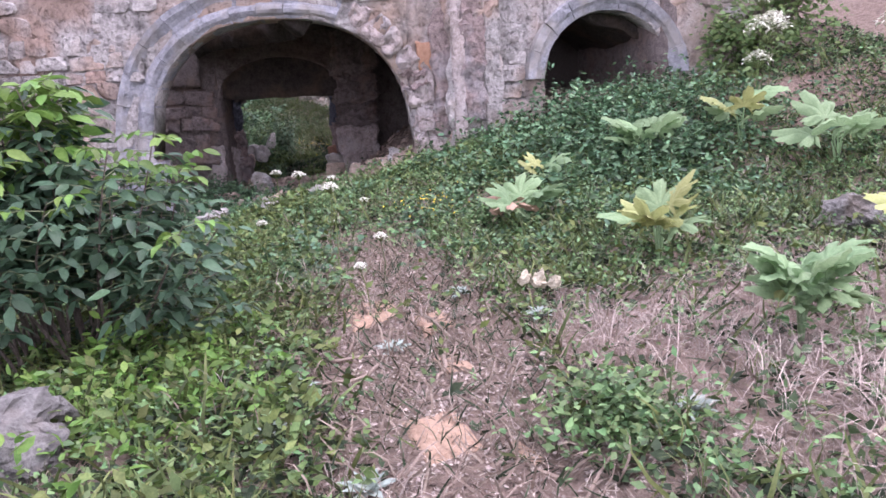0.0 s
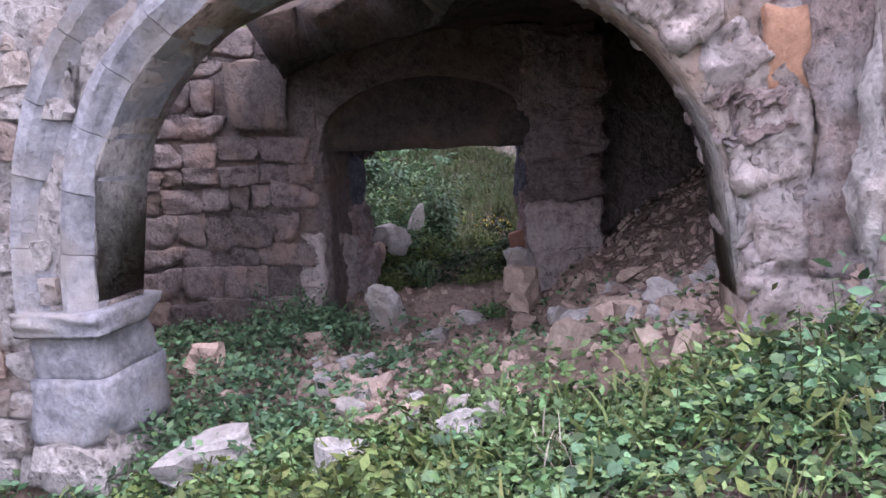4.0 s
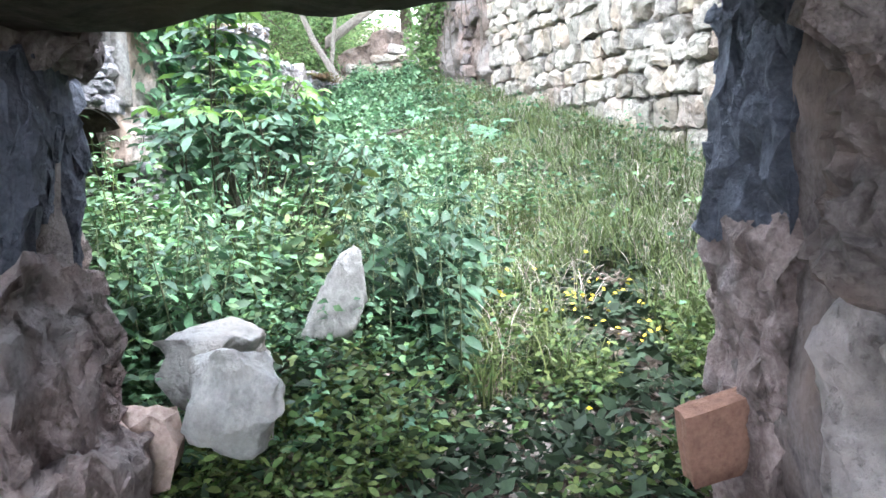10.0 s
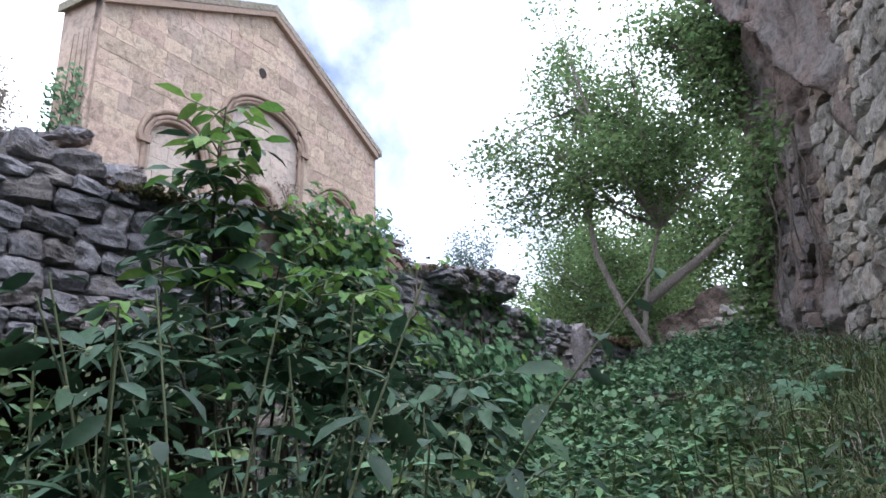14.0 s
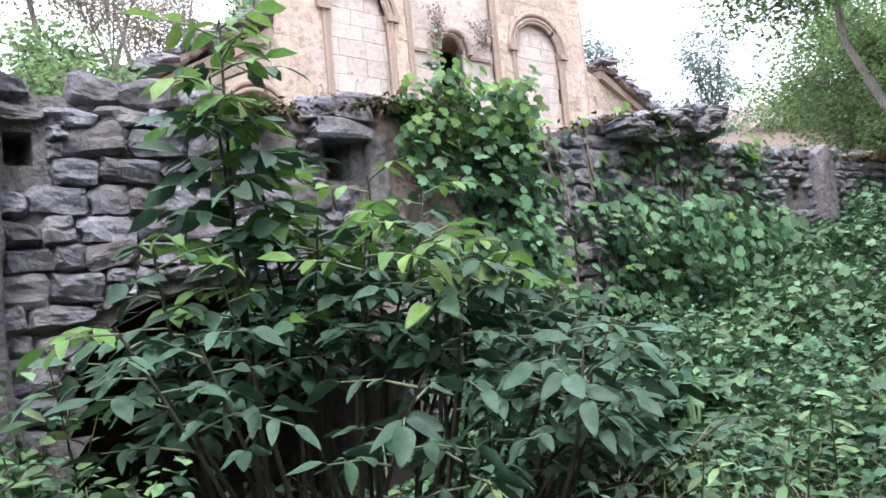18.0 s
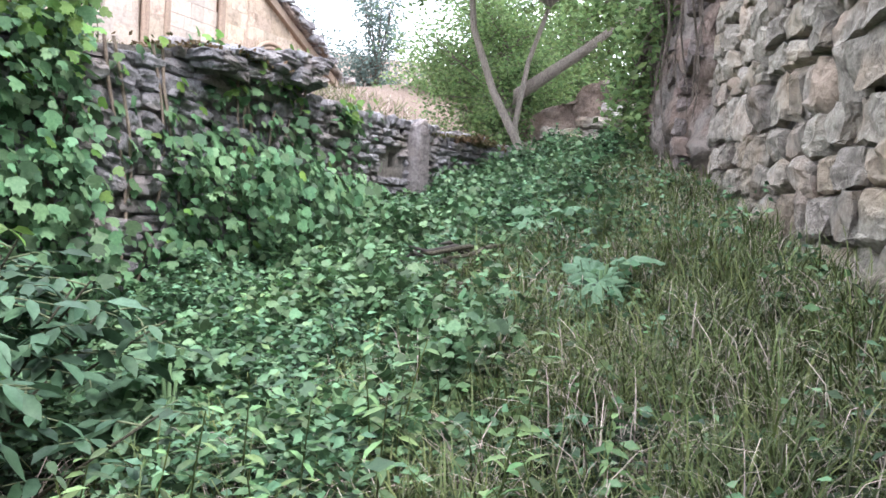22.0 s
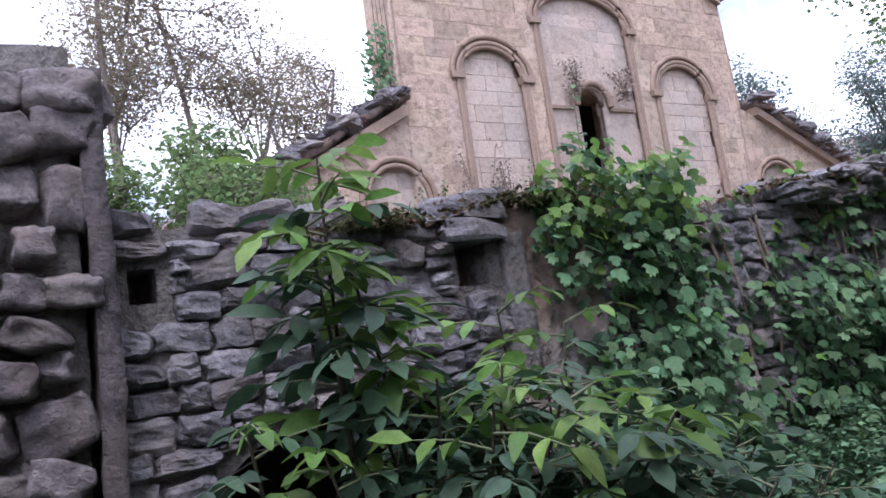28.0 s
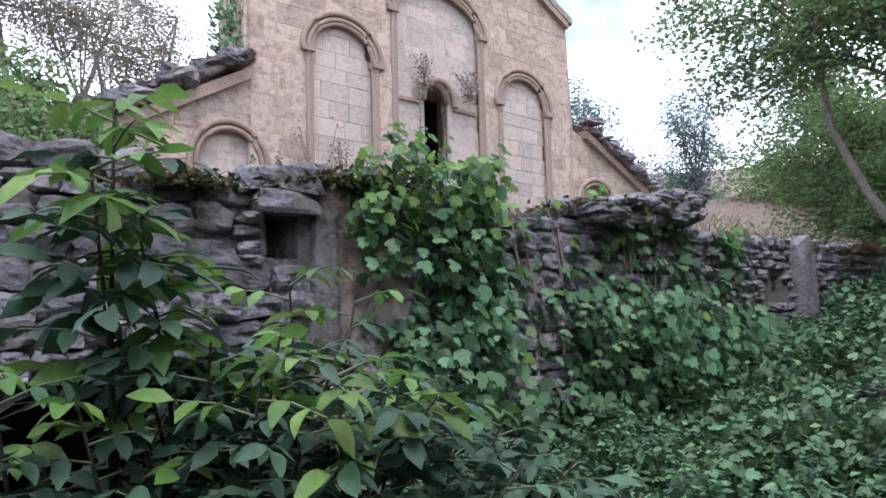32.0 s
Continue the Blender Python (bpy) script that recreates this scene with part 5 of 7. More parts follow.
boulder((-4.6, -0.95), (0.34, 0.26, 0.20), S_RUB, 4, 50, 0, "broken tan block on the rubble slope")
boulder((-3.5, -1.2), (0.32, 0.26, 0.20), S_RUB, 8, 110, 14, "large tan block on the rubble slope")
boulder((-2.8, -1.7), (0.36, 0.28, 0.16), S_RUB, 0, 30, 18, "flat tan block on the rubble slope")
boulder((-5.8, 1.2), (0.30, 0.34, 0.26), S_PALE, 3, 10, 6, "white stone in the grass under the arch")
boulder((-5.2, 2.1), (0.62, 0.5, 0.34), S_PALE, 5, 100, 6, "rounded grey boulder by the pillar")
boulder((-6.0, -1.9), (0.5, 0.4, 0.3), S_RUB, 6, 45, 4, "tan stone under the pier")
boulder((-13.7, 3.8), (0.75, 0.7, 0.45), S_ROCK, 1, 60, 6, "big pitted grey rock at the foot of the bush", "rock", "rock")
boulder((-13.9, 3.5), (0.45, 0.4, 0.35), S_ROCK, 2, 20, 10, "broken grey rock beside the big one", "rock", "rock")
boulder((-12.7, -3.2), (0.55, 0.4, 0.36), S_ROCK, 0, 25, 10, "pinkish stone half hidden in weeds")

rb = np.random.default_rng(15)
for i in range(44):
    x, y, a, l = rb.uniform(-4.6, -1.0) if i < 14 else rb.uniform(-2.6, -0.7), rb.uniform(-3.6, -1.3) if i < 14 else rb.uniform(-3.9, -2.0), rb.uniform(0, 6.28), rb.uniform(0.3, 0.9)
    pts = []
    for t in np.linspace(-0.5, 0.5, 6):
        px, py = x + l * t * math.cos(a) + 0.05 * math.sin(t * 8 + i), y + l * t * math.sin(a)
        pts.append((px, py, land(px, py) + 0.04 + 0.05 * (t + 0.5)))
    tagged(tubes("dry_branch", [(pts, list(np.linspace(0.013, 0.005, 6)))], M_BARK, None, 6), "brown dry branch lying on the rubble", "branch", "fallen branches")
def bare(x, y):
    """1 where rubble and trodden earth keep the weeds away."""
    a = math.exp(-((y - 1.05 - 0.35 * (x + 4.6)) / 0.36) ** 2) * (1 if -6.0 < x < -2.5 else 0)
    b = math.exp(-((x + 4.3) / 1.25) ** 2 - ((y + 1.3) / 1.0) ** 2)
    return max(a, b)


soil = sheet("chamber_soil", np.linspace(-5.3, -0.9, 89), np.linspace(-4.8, 1.0, 117), lambda x, y: (x, y, land(x, y) - 0.10 + 0.125 * smooth(-5.3, -4.6, x) * smooth(1.0, 0.3, y) + wob((x, y, 0), 9, 0.02)), M_SOIL)
tagged(soil, "dry pinkish soil sloping up under the rubble", "soil", kind="structure")
rub = empty("rubble_heap", (0, 0, 0), "slope of broken tan stones and earth", "rubble", kind="stuff")
items = []
rg = np.random.default_rng(5)
while len(items) < 190:
    x, y = rg.uniform(-6.0, -1.0), rg.uniform(-3.4, 1.6)
    if bare(x, y) < 0.25 + 0.6 * rg.random():
        continue
    s = rg.gamma(2.0, 0.035) + 0.05
    items.append((S_RUB[int(rg.integers(9))] if rg.random() < 0.7 else S_PALE[int(rg.integers(6))], pose(x, y, land(x, y) + s * 0.18, rg.uniform(-35, 35), rg.uniform(-35, 35), rg.uniform(0, 360)) @ Matrix.Diagonal((s * 1.4, s, s * 0.7, 1))))
for i in range(3800):
    x = rg.uniform(-6.2, -0.6)
    y = rg.uniform(-4.6, 0.9) if rg.random() < 0.85 else rg.uniform(0.5, 2.6)
    if abs(y) < 0.9 and rg.random() < 0.6:
        continue
    s = rg.gamma(1.5, 0.022) + 0.02
    items.append((S_RUB[int(rg.integers(9))] if rg.random() < 0.8 else S_PALE[int(rg.integers(6))], pose(x, y, land(x, y) + s * 0.06, rg.uniform(0, 360), rg.uniform(0, 360), rg.uniform(0, 360)) @ Matrix.Diagonal((s * 1.5, s, s * 0.55, 1))))
for k, (me, m) in enumerate(items[:300]):
    part("stone", me, rub, m=m)
join_stuff("far_stones", items[300:], M_RUBBLE, rub)


# ---- plants ----
def inside(n, fn, box4, rng):
    out = []
    while len(out) < n:
        p = rng.uniform((box4[0], box4[2]), (box4[1], box4[3]), (n, 2))
        out += [q for q in p if fn(q[0], q[1]) > rng.random()]
    return np.array(out[:n])


def cover(name, label, n, fn, box4, kind, size, height, material, seed, low=-0.2, high=0.8, cat="weeds", grow=1.0, flat=0.3):
    """Leaves in clumps over the ground. fn: how dense; height: how high they reach."""
    rng = np.random.default_rng(seed)
    p = inside(n // 5, fn, box4, rng)
    base = np.array([land(x, y) for x, y in p])
    top = height * rng.uniform(0.25, 1.0, len(p)) ** grow * np.array([0.65 + 0.7 * noise.noise(Vector((x * 1.3, y * 1.3, seed))) + 0.6 * noise.noise(Vector((x * 3.7, y * 3.7, seed + 9))) for x, y in p]).clip(0.15, 1.5)
    k = 5
    pos = np.repeat(np.column_stack([p, base]), k, 0)
    pos[:, 2] += np.repeat(top, k) * rng.uniform(0.35, 1.05, len(pos))
    pos[:, :2] += rng.normal(0, size * 0.45, (len(pos), 2))
    d = rand_dirs(len(pos), low, high, rng)
    up = rand_dirs(len(pos), flat, 1.0, rng)
    ob = leaves(name, kind, pos, d, up, size * rng.uniform(0.5, 1.25, len(pos)), material)
    return tagged(ob, label, cat, kind="stuff")


def blades(name, label, n, fn, box4, length, material, seed, lean=0.5, cat="grass", wide=1.0):
    rng = np.random.default_rng(seed)
    p = inside(n, fn, box4, rng)
    pos = np.column_stack([p, [land(x, y) for x, y in p]])
    d = rand_dirs(n, 0.0, 1.0, rng)
    d[:, 2] = rng.uniform(1 - lean, 1.0, n) * 1.2
    t, f = BLADE
    ob = leaves(name, (t * np.array([1, wide, 2.2]), f), pos, d, rand_dirs(n, -0.1, 0.4, rng), length * rng.uniform(0.4, 1.2, n), material)
    return tagged(ob, label, cat, kind="stuff")


def tufts(name, label, n, each, fn, box4, length, material, seed, width=0.5, droop=0.5):
    """Grass in tufts: blades fan out of each foot, arch and droop."""
    rng = np.random.default_rng(seed)
    p = np.repeat(inside(n, fn, box4, rng), each, 0) + rng.normal(0, 0.035, (n * each, 2))
    pos = np.column_stack([p, [land(x, y) - 0.01 for x, y in p]])
    k = len(pos)
    a = rng.uniform(0, 6.283, k)
    out = np.abs(rng.normal(0.35, 0.25, k))
    d = np.column_stack([np.cos(a) * out - 0.12, np.sin(a) * out, np.ones(k)])
    up = -np.column_stack([np.cos(a), np.sin(a), np.zeros(k)])
    t = [(0, 0.03, 0), (0, -0.03, 0), (0.35, 0.03, 0.0), (0.35, -0.03, 0.0), (0.68, 0.022, -0.10 * droop), (0.68, -0.022, -0.10 * droop), (0.86, 0.012, -0.36 * droop), (0.86, -0.012, -0.36 * droop), (0.90, 0, -0.75 * droop)]
    f = [(0, 1, 2), (1, 3, 2), (2, 3, 4), (3, 5, 4), (4, 5, 6), (5, 7, 6), (6, 7, 8)]
    ob = leaves(name, (np.array(t) * (1, width, 1), np.array(f)), pos, d, up, length * np.repeat(rng.uniform(0.5, 1.25, n), each) * rng.uniform(0.6, 1.1, k), material)
    return tagged(ob, label, "grass", kind="stuff")


def herb(name, label, loc, stems, height, leaf, material, seed, spread=0.3, thin=1.0, pairs=9):
    """Tall weeds: each stem with pairs of leaves."""
    rng = np.random.default_rng(seed)
    ob = empty(name, loc, label, "weed", "tall weeds")
    lines, pos, d, up, size = [], [], [], [], []
    for s in range(stems):
        a, r = rng.uniform(0, 6.28), spread * math.sqrt(rng.random())
        b = np.array([r * math.cos(a), r * math.sin(a), 0])
        b[2] = land(loc[0] + b[0], loc[1] + b[1]) - loc[2]
        h = height * rng.uniform(0.6, 1.1)
        lean = rng.normal(0, 0.12, 2)
        pts = [b + np.array([lean[0] * h * t * t, lean[1] * h * t * t, h * t]) for t in np.linspace(0, 1, 5)]
        lines.append(([tuple(p) for p in pts], list(np.linspace(0.0055, 0.002, 5))))
        for k in range(pairs):
            t = 0.15 + 0.87 * k / (pairs - 1)
            q = b + np.array([lean[0] * h * t * t, lean[1] * h * t * t, h * t])
            for w in (0, math.pi):
                an = a + k * 1.57 + w + rng.normal(0, 0.25)
                pos.append(q)
                d.append((math.cos(an), math.sin(an), rng.uniform(-0.5, 0.35)))
                up.append((0, 0, 1))
                size.append(leaf * (1.15 - 0.6 * t) * rng.uniform(0.8, 1.2))
    for ln in lines:
        tubes("stem", [ln], M_GRASS, ob, 5)
    leaves("foliage", (LEAF[0] * (1, 0.6 + 0.4 * thin, 1), LEAF[1]), pos, d, np.array(up) + rng.normal(0, 0.25, (len(up), 3)), size, material, ob)["kind"] = "stuff"
    return ob


def path_free(x, y):
    """Thin where feet have worn the ground."""
    return 1 - math.exp(-((y - (2.0 + (x + 18) * -0.17)) / 0.85) ** 2) * (1 if x < -9.5 else max(0, (-7.0 - x) / 2.5))


def out_density(x, y):
    if x > -5.6 + 0.27 * y - 0.15 and y > -8:
        return 0
    w = path_free(x, y)
    if x < -13.4 and y < 0.5:
        w *= 0.30
    return max(0.03, w - 0.15) * (0.5 + 0.7 * noise.noise(Vector((x * 0.7, y * 0.7, 2))))


cover("weeds", "low green weeds over the slope", 90000, out_density, (-17, -5, -8.5, 6), SMALL, 0.055, 0.26, M_WEED, 51)
cover("weeds", "dark leafy weeds under the bush and arch", 22000, lambda x, y: out_density(x, y) * (1 if y > 0.6 else 0.0 if x > -7.2 and abs(y) < 0.4 else 0.25), (-15, -5, -3, 6), SMALL, 0.085, 0.36, M_OLIVE, 52)
cover("nettles", "clump of tall weeds before the small arch", 11000, lambda x, y: math.exp(-((x + 8.2) ** 2 / 2.2 + (y + 3.6) ** 2 / 2.4)), (-11, -6.2, -7, -1), LEAF, 0.10, 0.66, M_NETTLE, 53)
cover("nettles", "yellow-green nettle patch at the path edge", 1300, lambda x, y: math.exp(-((x + 15.05) ** 2 + (y - 0.85) ** 2) / 0.06), (-16, -14, 0, 2), SMALL, 0.06, 0.34, M_WEED, 54)
cover("nettles", "yellow-green low nettles beside the path", 2600, lambda x, y: math.exp(-((x + 13.0) ** 2 / 0.9 + (y - 3.0) ** 2 / 0.35)), (-15, -11, 2, 4.2), LEAF, 0.085, 0.34, M_LEAFY, 58)
cover("leaf_litter", "dry fallen leaves and bark chips on the path", 26000, lambda x, y: 1.1 - path_free(x, y) if x < -5.8 else 0, (-17.5, -6, -3, 4.5), SMALL, 0.034, 0.012, M_STRAW, 55, -0.1, 0.2, "leaf litter")
blades("straw", "dry straw and twigs strewn over the path", 46000, lambda x, y: 1.05 - out_density(x, y) if x < -6 else 0, (-17.8, -6, -4.5, 5), 0.11, M_STRAW, 56, 0.99, "straw", 0.5)
blades("grass", "thin grass among the weeds", 9000, out_density, (-17, -5, -8, 6), 0.30, M_GRASS, 57, 0.5)
cover("weeds", "scattered dry weeds over the open slope", 60000, lambda x, y: (1 if x < -16.3 or y > 5.2 or y < -7.8 else 0.25) * max(0.02, 0.4 + 1.2 * noise.noise(Vector((x * 0.5, y * 0.5, 31)))) * smooth(26, 12, math.hypot(x + 10, y)) * (0 if x > -6.2 + 0.27 * y else path_free(x, y)), (-34, -4, -22, 20), SMALL, 0.09, 0.22, M_WEED, 261)
cover("brambles", "lobed dark green bramble leaves before the arch", 15000, lambda x, y: (0 if x > -5.8 + 0.27 * y else 1) * max(0.0, 0.3 + 1.3 * noise.noise(Vector((x * 1.1, y * 1.1, 26)))) * path_free(x, y) * (1 - 0.9 * bare(x, y)), (-11.5, -5.2, -4, 2.8), LOBED, 0.07, 0.27, M_NETTLE, 260, -0.4, 0.3)
cover("weeds", "leafy green weeds before the arch", 44000, lambda x, y: (0 if x > -5.8 + 0.27 * y else 1) * max(0.03, 0.45 + 1.1 * noise.noise(Vector((x * 1.3, y * 1.3, 6)))) * path_free(x, y) * (0.4 if x > -6.6 and y < 0.2 else 1) * (1 - 0.9 * bare(x, y)), (-10.6, -5.2, -4, 2.8), LEAF, 0.058, 0.22, M_WEED, 59, -0.3, 0.4)
tufts("grass", "light tufts of grass on the slope", 420, 12, out_density, (-16, -6, -7, 4), 0.26, M_GRASS, 48, 0.45)
tufts("grass", "flattened dry straw beside the path", 420, 9, lambda x, y: 1, (-16.8, -13.2, -3.2, 0.4), 0.26, M_STRAW, 47, 0.3, 1.6)
tufts("grass", "dry pale grass tufts on the slope", 300, 10, lambda x, y: 1 if x < -6.2 else 0, (-17, -6, -5, 3.5), 0.24, M_STRAW, 49, 0.35)
for i in range(16):
    hx, hy = RNG.uniform(-10.5, -6.8), RNG.uniform(-4.6, 1.0)
    herb("tall_weed", "thin stalky weed on the slope before the arches", (hx, hy, land(hx, hy)), 4, RNG.uniform(0.35, 0.8), 0.09, (M_WEED, M_NETTLE, M_WEED)[i % 3], 400 + i, 0.2, 0.3, 10)
cover("undergrowth", "undergrowth beneath the weeds, its shade put into the leaf colour", 60000, out_density, (-17, -5, -8.5, 6), SMALL, 0.075, 0.11, M_UNDER, 63, cat="undergrowth")
blades("twigs", "brown dead twigs scattered over the path", 5200, lambda x, y: 1.1 - path_free(x, y), (-17.6, -7, -1.8, 3.6), 0.20, M_TWIG, 64, 0.99, "twigs", 0.9)
blades("twigs", "dark rotten twigs on the path", 2600, lambda x, y: 1.1 - path_free(x, y), (-17.6, -7, -1.8, 3.6), 0.16, M_UNDER, 65, 0.99, "twigs", 1.0)
cover("weeds", "weeds growing on the shaded chamber floor", 9000, lambda x, y: (1 if y > 0.9 + 0.3 * math.sin(x * 2) else 0.06) * (1 if x < -1.5 else 0) * (1 - 0.9 * bare(x, y)), (-5.6, -1.2, -1.5, 4.5), SMALL, 0.085, 0.34, M_NETTLE, 61)
cover("weeds", "low weeds under the arch", 6500, lambda x, y: math.exp(-((x + 5.6) / 1.0) ** 2) * (1 if y > 0.1 else 0.25) * (1 - 0.92 * bare(x, y)), (-7.5, -3.6, -2.6, 3), SMALL, 0.08, 0.22, M_WEED, 62)


def yard_in(x, y):
    return 1 if x > -0.35 and (x > 0.1 or abs(y) < 0.85) and rw_y(x) + 0.15 < y < nw_y(x) - 0.1 and x < 12.8 else 0


def walked(x, y):
    """Room round the place where the walker stands."""
    line = ((-0.7, 0.05), (-0.15, 0.02), (0.27, -0.29), (0.45, -0.8), (0.6, -1.07), (1.3, -1.03), (2.2, -1.2))
    for (ax, ay), (bx, by) in zip(line, line[1:]):
        k = min(max(((x - ax) * (bx - ax) + (y - ay) * (by - ay)) / ((bx - ax) ** 2 + (by - ay) ** 2), 0), 1)
        if math.hypot(x - ax - k * (bx - ax), y - ay - k * (by - ay)) < 0.17:
            return 0.0
    a = math.exp(-(((x - 1.7) / 0.75) ** 2 + ((y + 0.95) / 0.5) ** 2))
    b = math.exp(-(((x - 0.5) / 0.6) ** 2 + ((y + 0.45) / 0.45) ** 2))
    return max(0.12, 1 - 1.1 * max(a, b))


def grassy(x, y):
    """0 among the brambles, 1 along the tall wall."""
    s = 0.1 + 0.12 * (x - 4) + 0.25 * math.sin(x * 2.2) - y + 0.9 * noise.noise(Vector((x * 1.6, y * 1.6, 8)))
    return 1 / (1 + math.exp(-s * 4))


def under_bush(x, y):
    return 0.05 if ((x - 3.1) / 1.3) ** 2 + ((y - 1.55) / 1.3) ** 2 < 1 else 1


def green_side(x, y):
    return under_bush(x, y) * yard_in(x, y) * (1 - 0.95 * grassy(x, y))


cover("brambles", "dense low green brambles over the yard slope", 170000, lambda x, y: green_side(x, y) * (1 if x > 3.2 else 0.5 if x > 2.2 else 0.22) * walked(x, y), (0.2, 12.8, -3.2, 3), SMALL, 0.054, 0.46, M_NETTLE, 71, -0.5, 0.3, flat=0.15)
cover("brambles", "light green bramble tops below the niche wall", 52000, lambda x, y: under_bush(x, y) * yard_in(x, y) * (1 - grassy(x, y)), (4.2, 11.8, -0.4, 2.6), LOBED, 0.064, 0.54, M_LIGHTLEAF, 67, -0.6, 0.2, grow=0.6, flat=0.2)
cover("undergrowth", "yard undergrowth with shade put into the leaf colour", 60000, lambda x, y: yard_in(x, y), (-0.3, 12.8, -3.2, 3), SMALL, 0.09, 0.14, M_UNDER, 69, cat="undergrowth")
cover("brambles", "lighter green weeds over the yard slope", 56000, lambda x, y: under_bush(x, y) * yard_in(x, y) * walked(x, y) * (1 if x > 4.2 else 0.35) * (1 - 0.93 * grassy(x, y)), (0.2, 12.8, -3.2, 3), SMALL, 0.058, 0.40, M_WEED, 72, -0.3, 0.5)
def grass_side(x, y):
    return yard_in(x, y) * max(0.05, grassy(x, y) - 0.08) * walked(x, y)


tufts("grass", "long arching green grass along the tall wall", 5200, 14, grass_side, (0.9, 12.5, -3.2, 2.5), 0.34, M_GRASS, 73, 0.32)
tufts("grass", "dry brownish grass among the green", 2200, 9, grass_side, (1.2, 12.5, -3.2, 2.5), 0.32, M_STRAW, 75, 0.26, 0.9)
tufts("grass", "dark tuft of long sedge in the doorway", 5, 40, lambda x, y: 1, (-0.55, -0.3, 0.22, 0.42), 0.42, M_NETTLE, 76, 0.6)
# Olive leaves; their dark tone also carries the shade near the door.
cover("weeds", "low dark weeds across the doorway sill", 3200, walked, (-0.4, 0.6, -0.75, 0.9), SMALL, 0.06, 0.22, M_OLIVE, 87, -0.35, 0.3)
cover("weeds", "dark leafy weeds growing in the doorway", 3000, lambda x, y: walked(x, y) * (1 if x > -0.2 or y > 0.45 else 0.4), (-0.7, 0.5, -0.55, 0.85), LEAF, 0.055, 0.32, M_OLIVE, 77)
cover("weeds", "leafy yellow-flowered weeds at the jamb's foot", 3800, lambda x, y: walked(x, y) * math.exp(-((x - 0.8) / 0.5) ** 2 - ((y + 1.1) / 0.35) ** 2), (0.1, 2.2, -1.7, -0.3), LEAF, 0.048, 0.36, M_OLIVE, 78)
cover("weeds", "low olive weeds and seedlings before the doorway", 9000, lambda x, y: walked(x, y) * yard_in(x, y) * (0.35 + 0.9 * max(0, noise.noise(Vector((x * 3, y * 3, 5))))), (0.1, 2.6, -1.4, 1.2), SMALL, 0.05, 0.26, M_OLIVE, 88, -0.3, 0.6)
cover("leaf_litter", "brown withered leaves among the weeds by the doorway", 5000, lambda x, y: yard_in(x, y), (0.0, 2.4, -1.2, 1.2), SMALL, 0.04, 0.07, M_STRAW, 89, -0.2, 0.4, "leaf litter")
cover("weeds", "dark weeds at the foot of the chamber wall", 2600, lambda x, y: math.exp(-((x + 2.0) / 0.6) ** 2 - ((y - 1.75) / 0.5) ** 2), (-3.2, -1.2, 0.9, 2.8), LEAF, 0.07, 0.55, M_NETTLE, 66)
cover("weeds", "small weed tuft on the rubble", 500, lambda x, y: 1, (-1.75, -1.4, -0.5, -0.2), SMALL, 0.06, 0.22, M_WEED, 79)
blades("straw", "thin twigs and straw on the rubble slope", 3000, lambda x, y: 1, (-5, -0.8, -4.4, 0.6), 0.16, M_TWIG, 70, 0.99, "straw", 0.5)


for i, (x, y, n, h) in enumerate(((1.4, 1.7, 12, 1.2), (2.6, -0.15, 9, 0.62), (3.2, -0.5, 9, 0.6), (2.0, 2.1, 10, 1.2), (3.6, 0.05, 9, 0.6), (2.9, 0.25, 9, 0.65), (4.2, -0.6, 8, 0.55))):
    herb("tall_weed", "tall leafy weeds with thin stems in the yard", (x, y, land(x, y)), n, h, 0.115, (M_WEED, M_NETTLE)[i % 2], 80 + i, 0.42, 0.3, 12)


for cx, cy, r, n, h, m in ((1.35, 1.25, 0.40, 5200, 1.15, M_LIGHTLEAF), (1.75, 1.75, 0.42, 5200, 1.3, M_WEED), (2.0, 0.95, 0.34, 3000, 0.85, M_WEED), (1.05, 1.75, 0.3, 2600, 1.3, M_WEED), (2.3, 2.2, 0.35, 3000, 1.15, M_NETTLE)):
    cover("leafy_weeds", "bushy bright green weeds beside the doorway", n, lambda x, y: math.exp(-((x - cx) ** 2 + (y - cy) ** 2) / (r * r)), (0.7, 3.0, 0.5, 2.7), LEAF, 0.085, h, m, 490 + int(cx * 10), -0.5, 0.4, grow=0.7)
for i, (x, y, n, h) in enumerate(((1.15, 1.0, 8, 1.05), (1.55, 1.35, 8, 1.2), (1.3, 1.75, 8, 1.35), (1.75, 0.85, 8, 0.95), (1.95, 1.75, 8, 1.3))):
    herb("leafy_weed", "bushy bright green weed beside the doorway", (x, y, land(x, y)), n, h, 0.105, (M_LIGHTLEAF, M_WEED)[i % 2], 480 + i, 0.36, 0.7, 19)


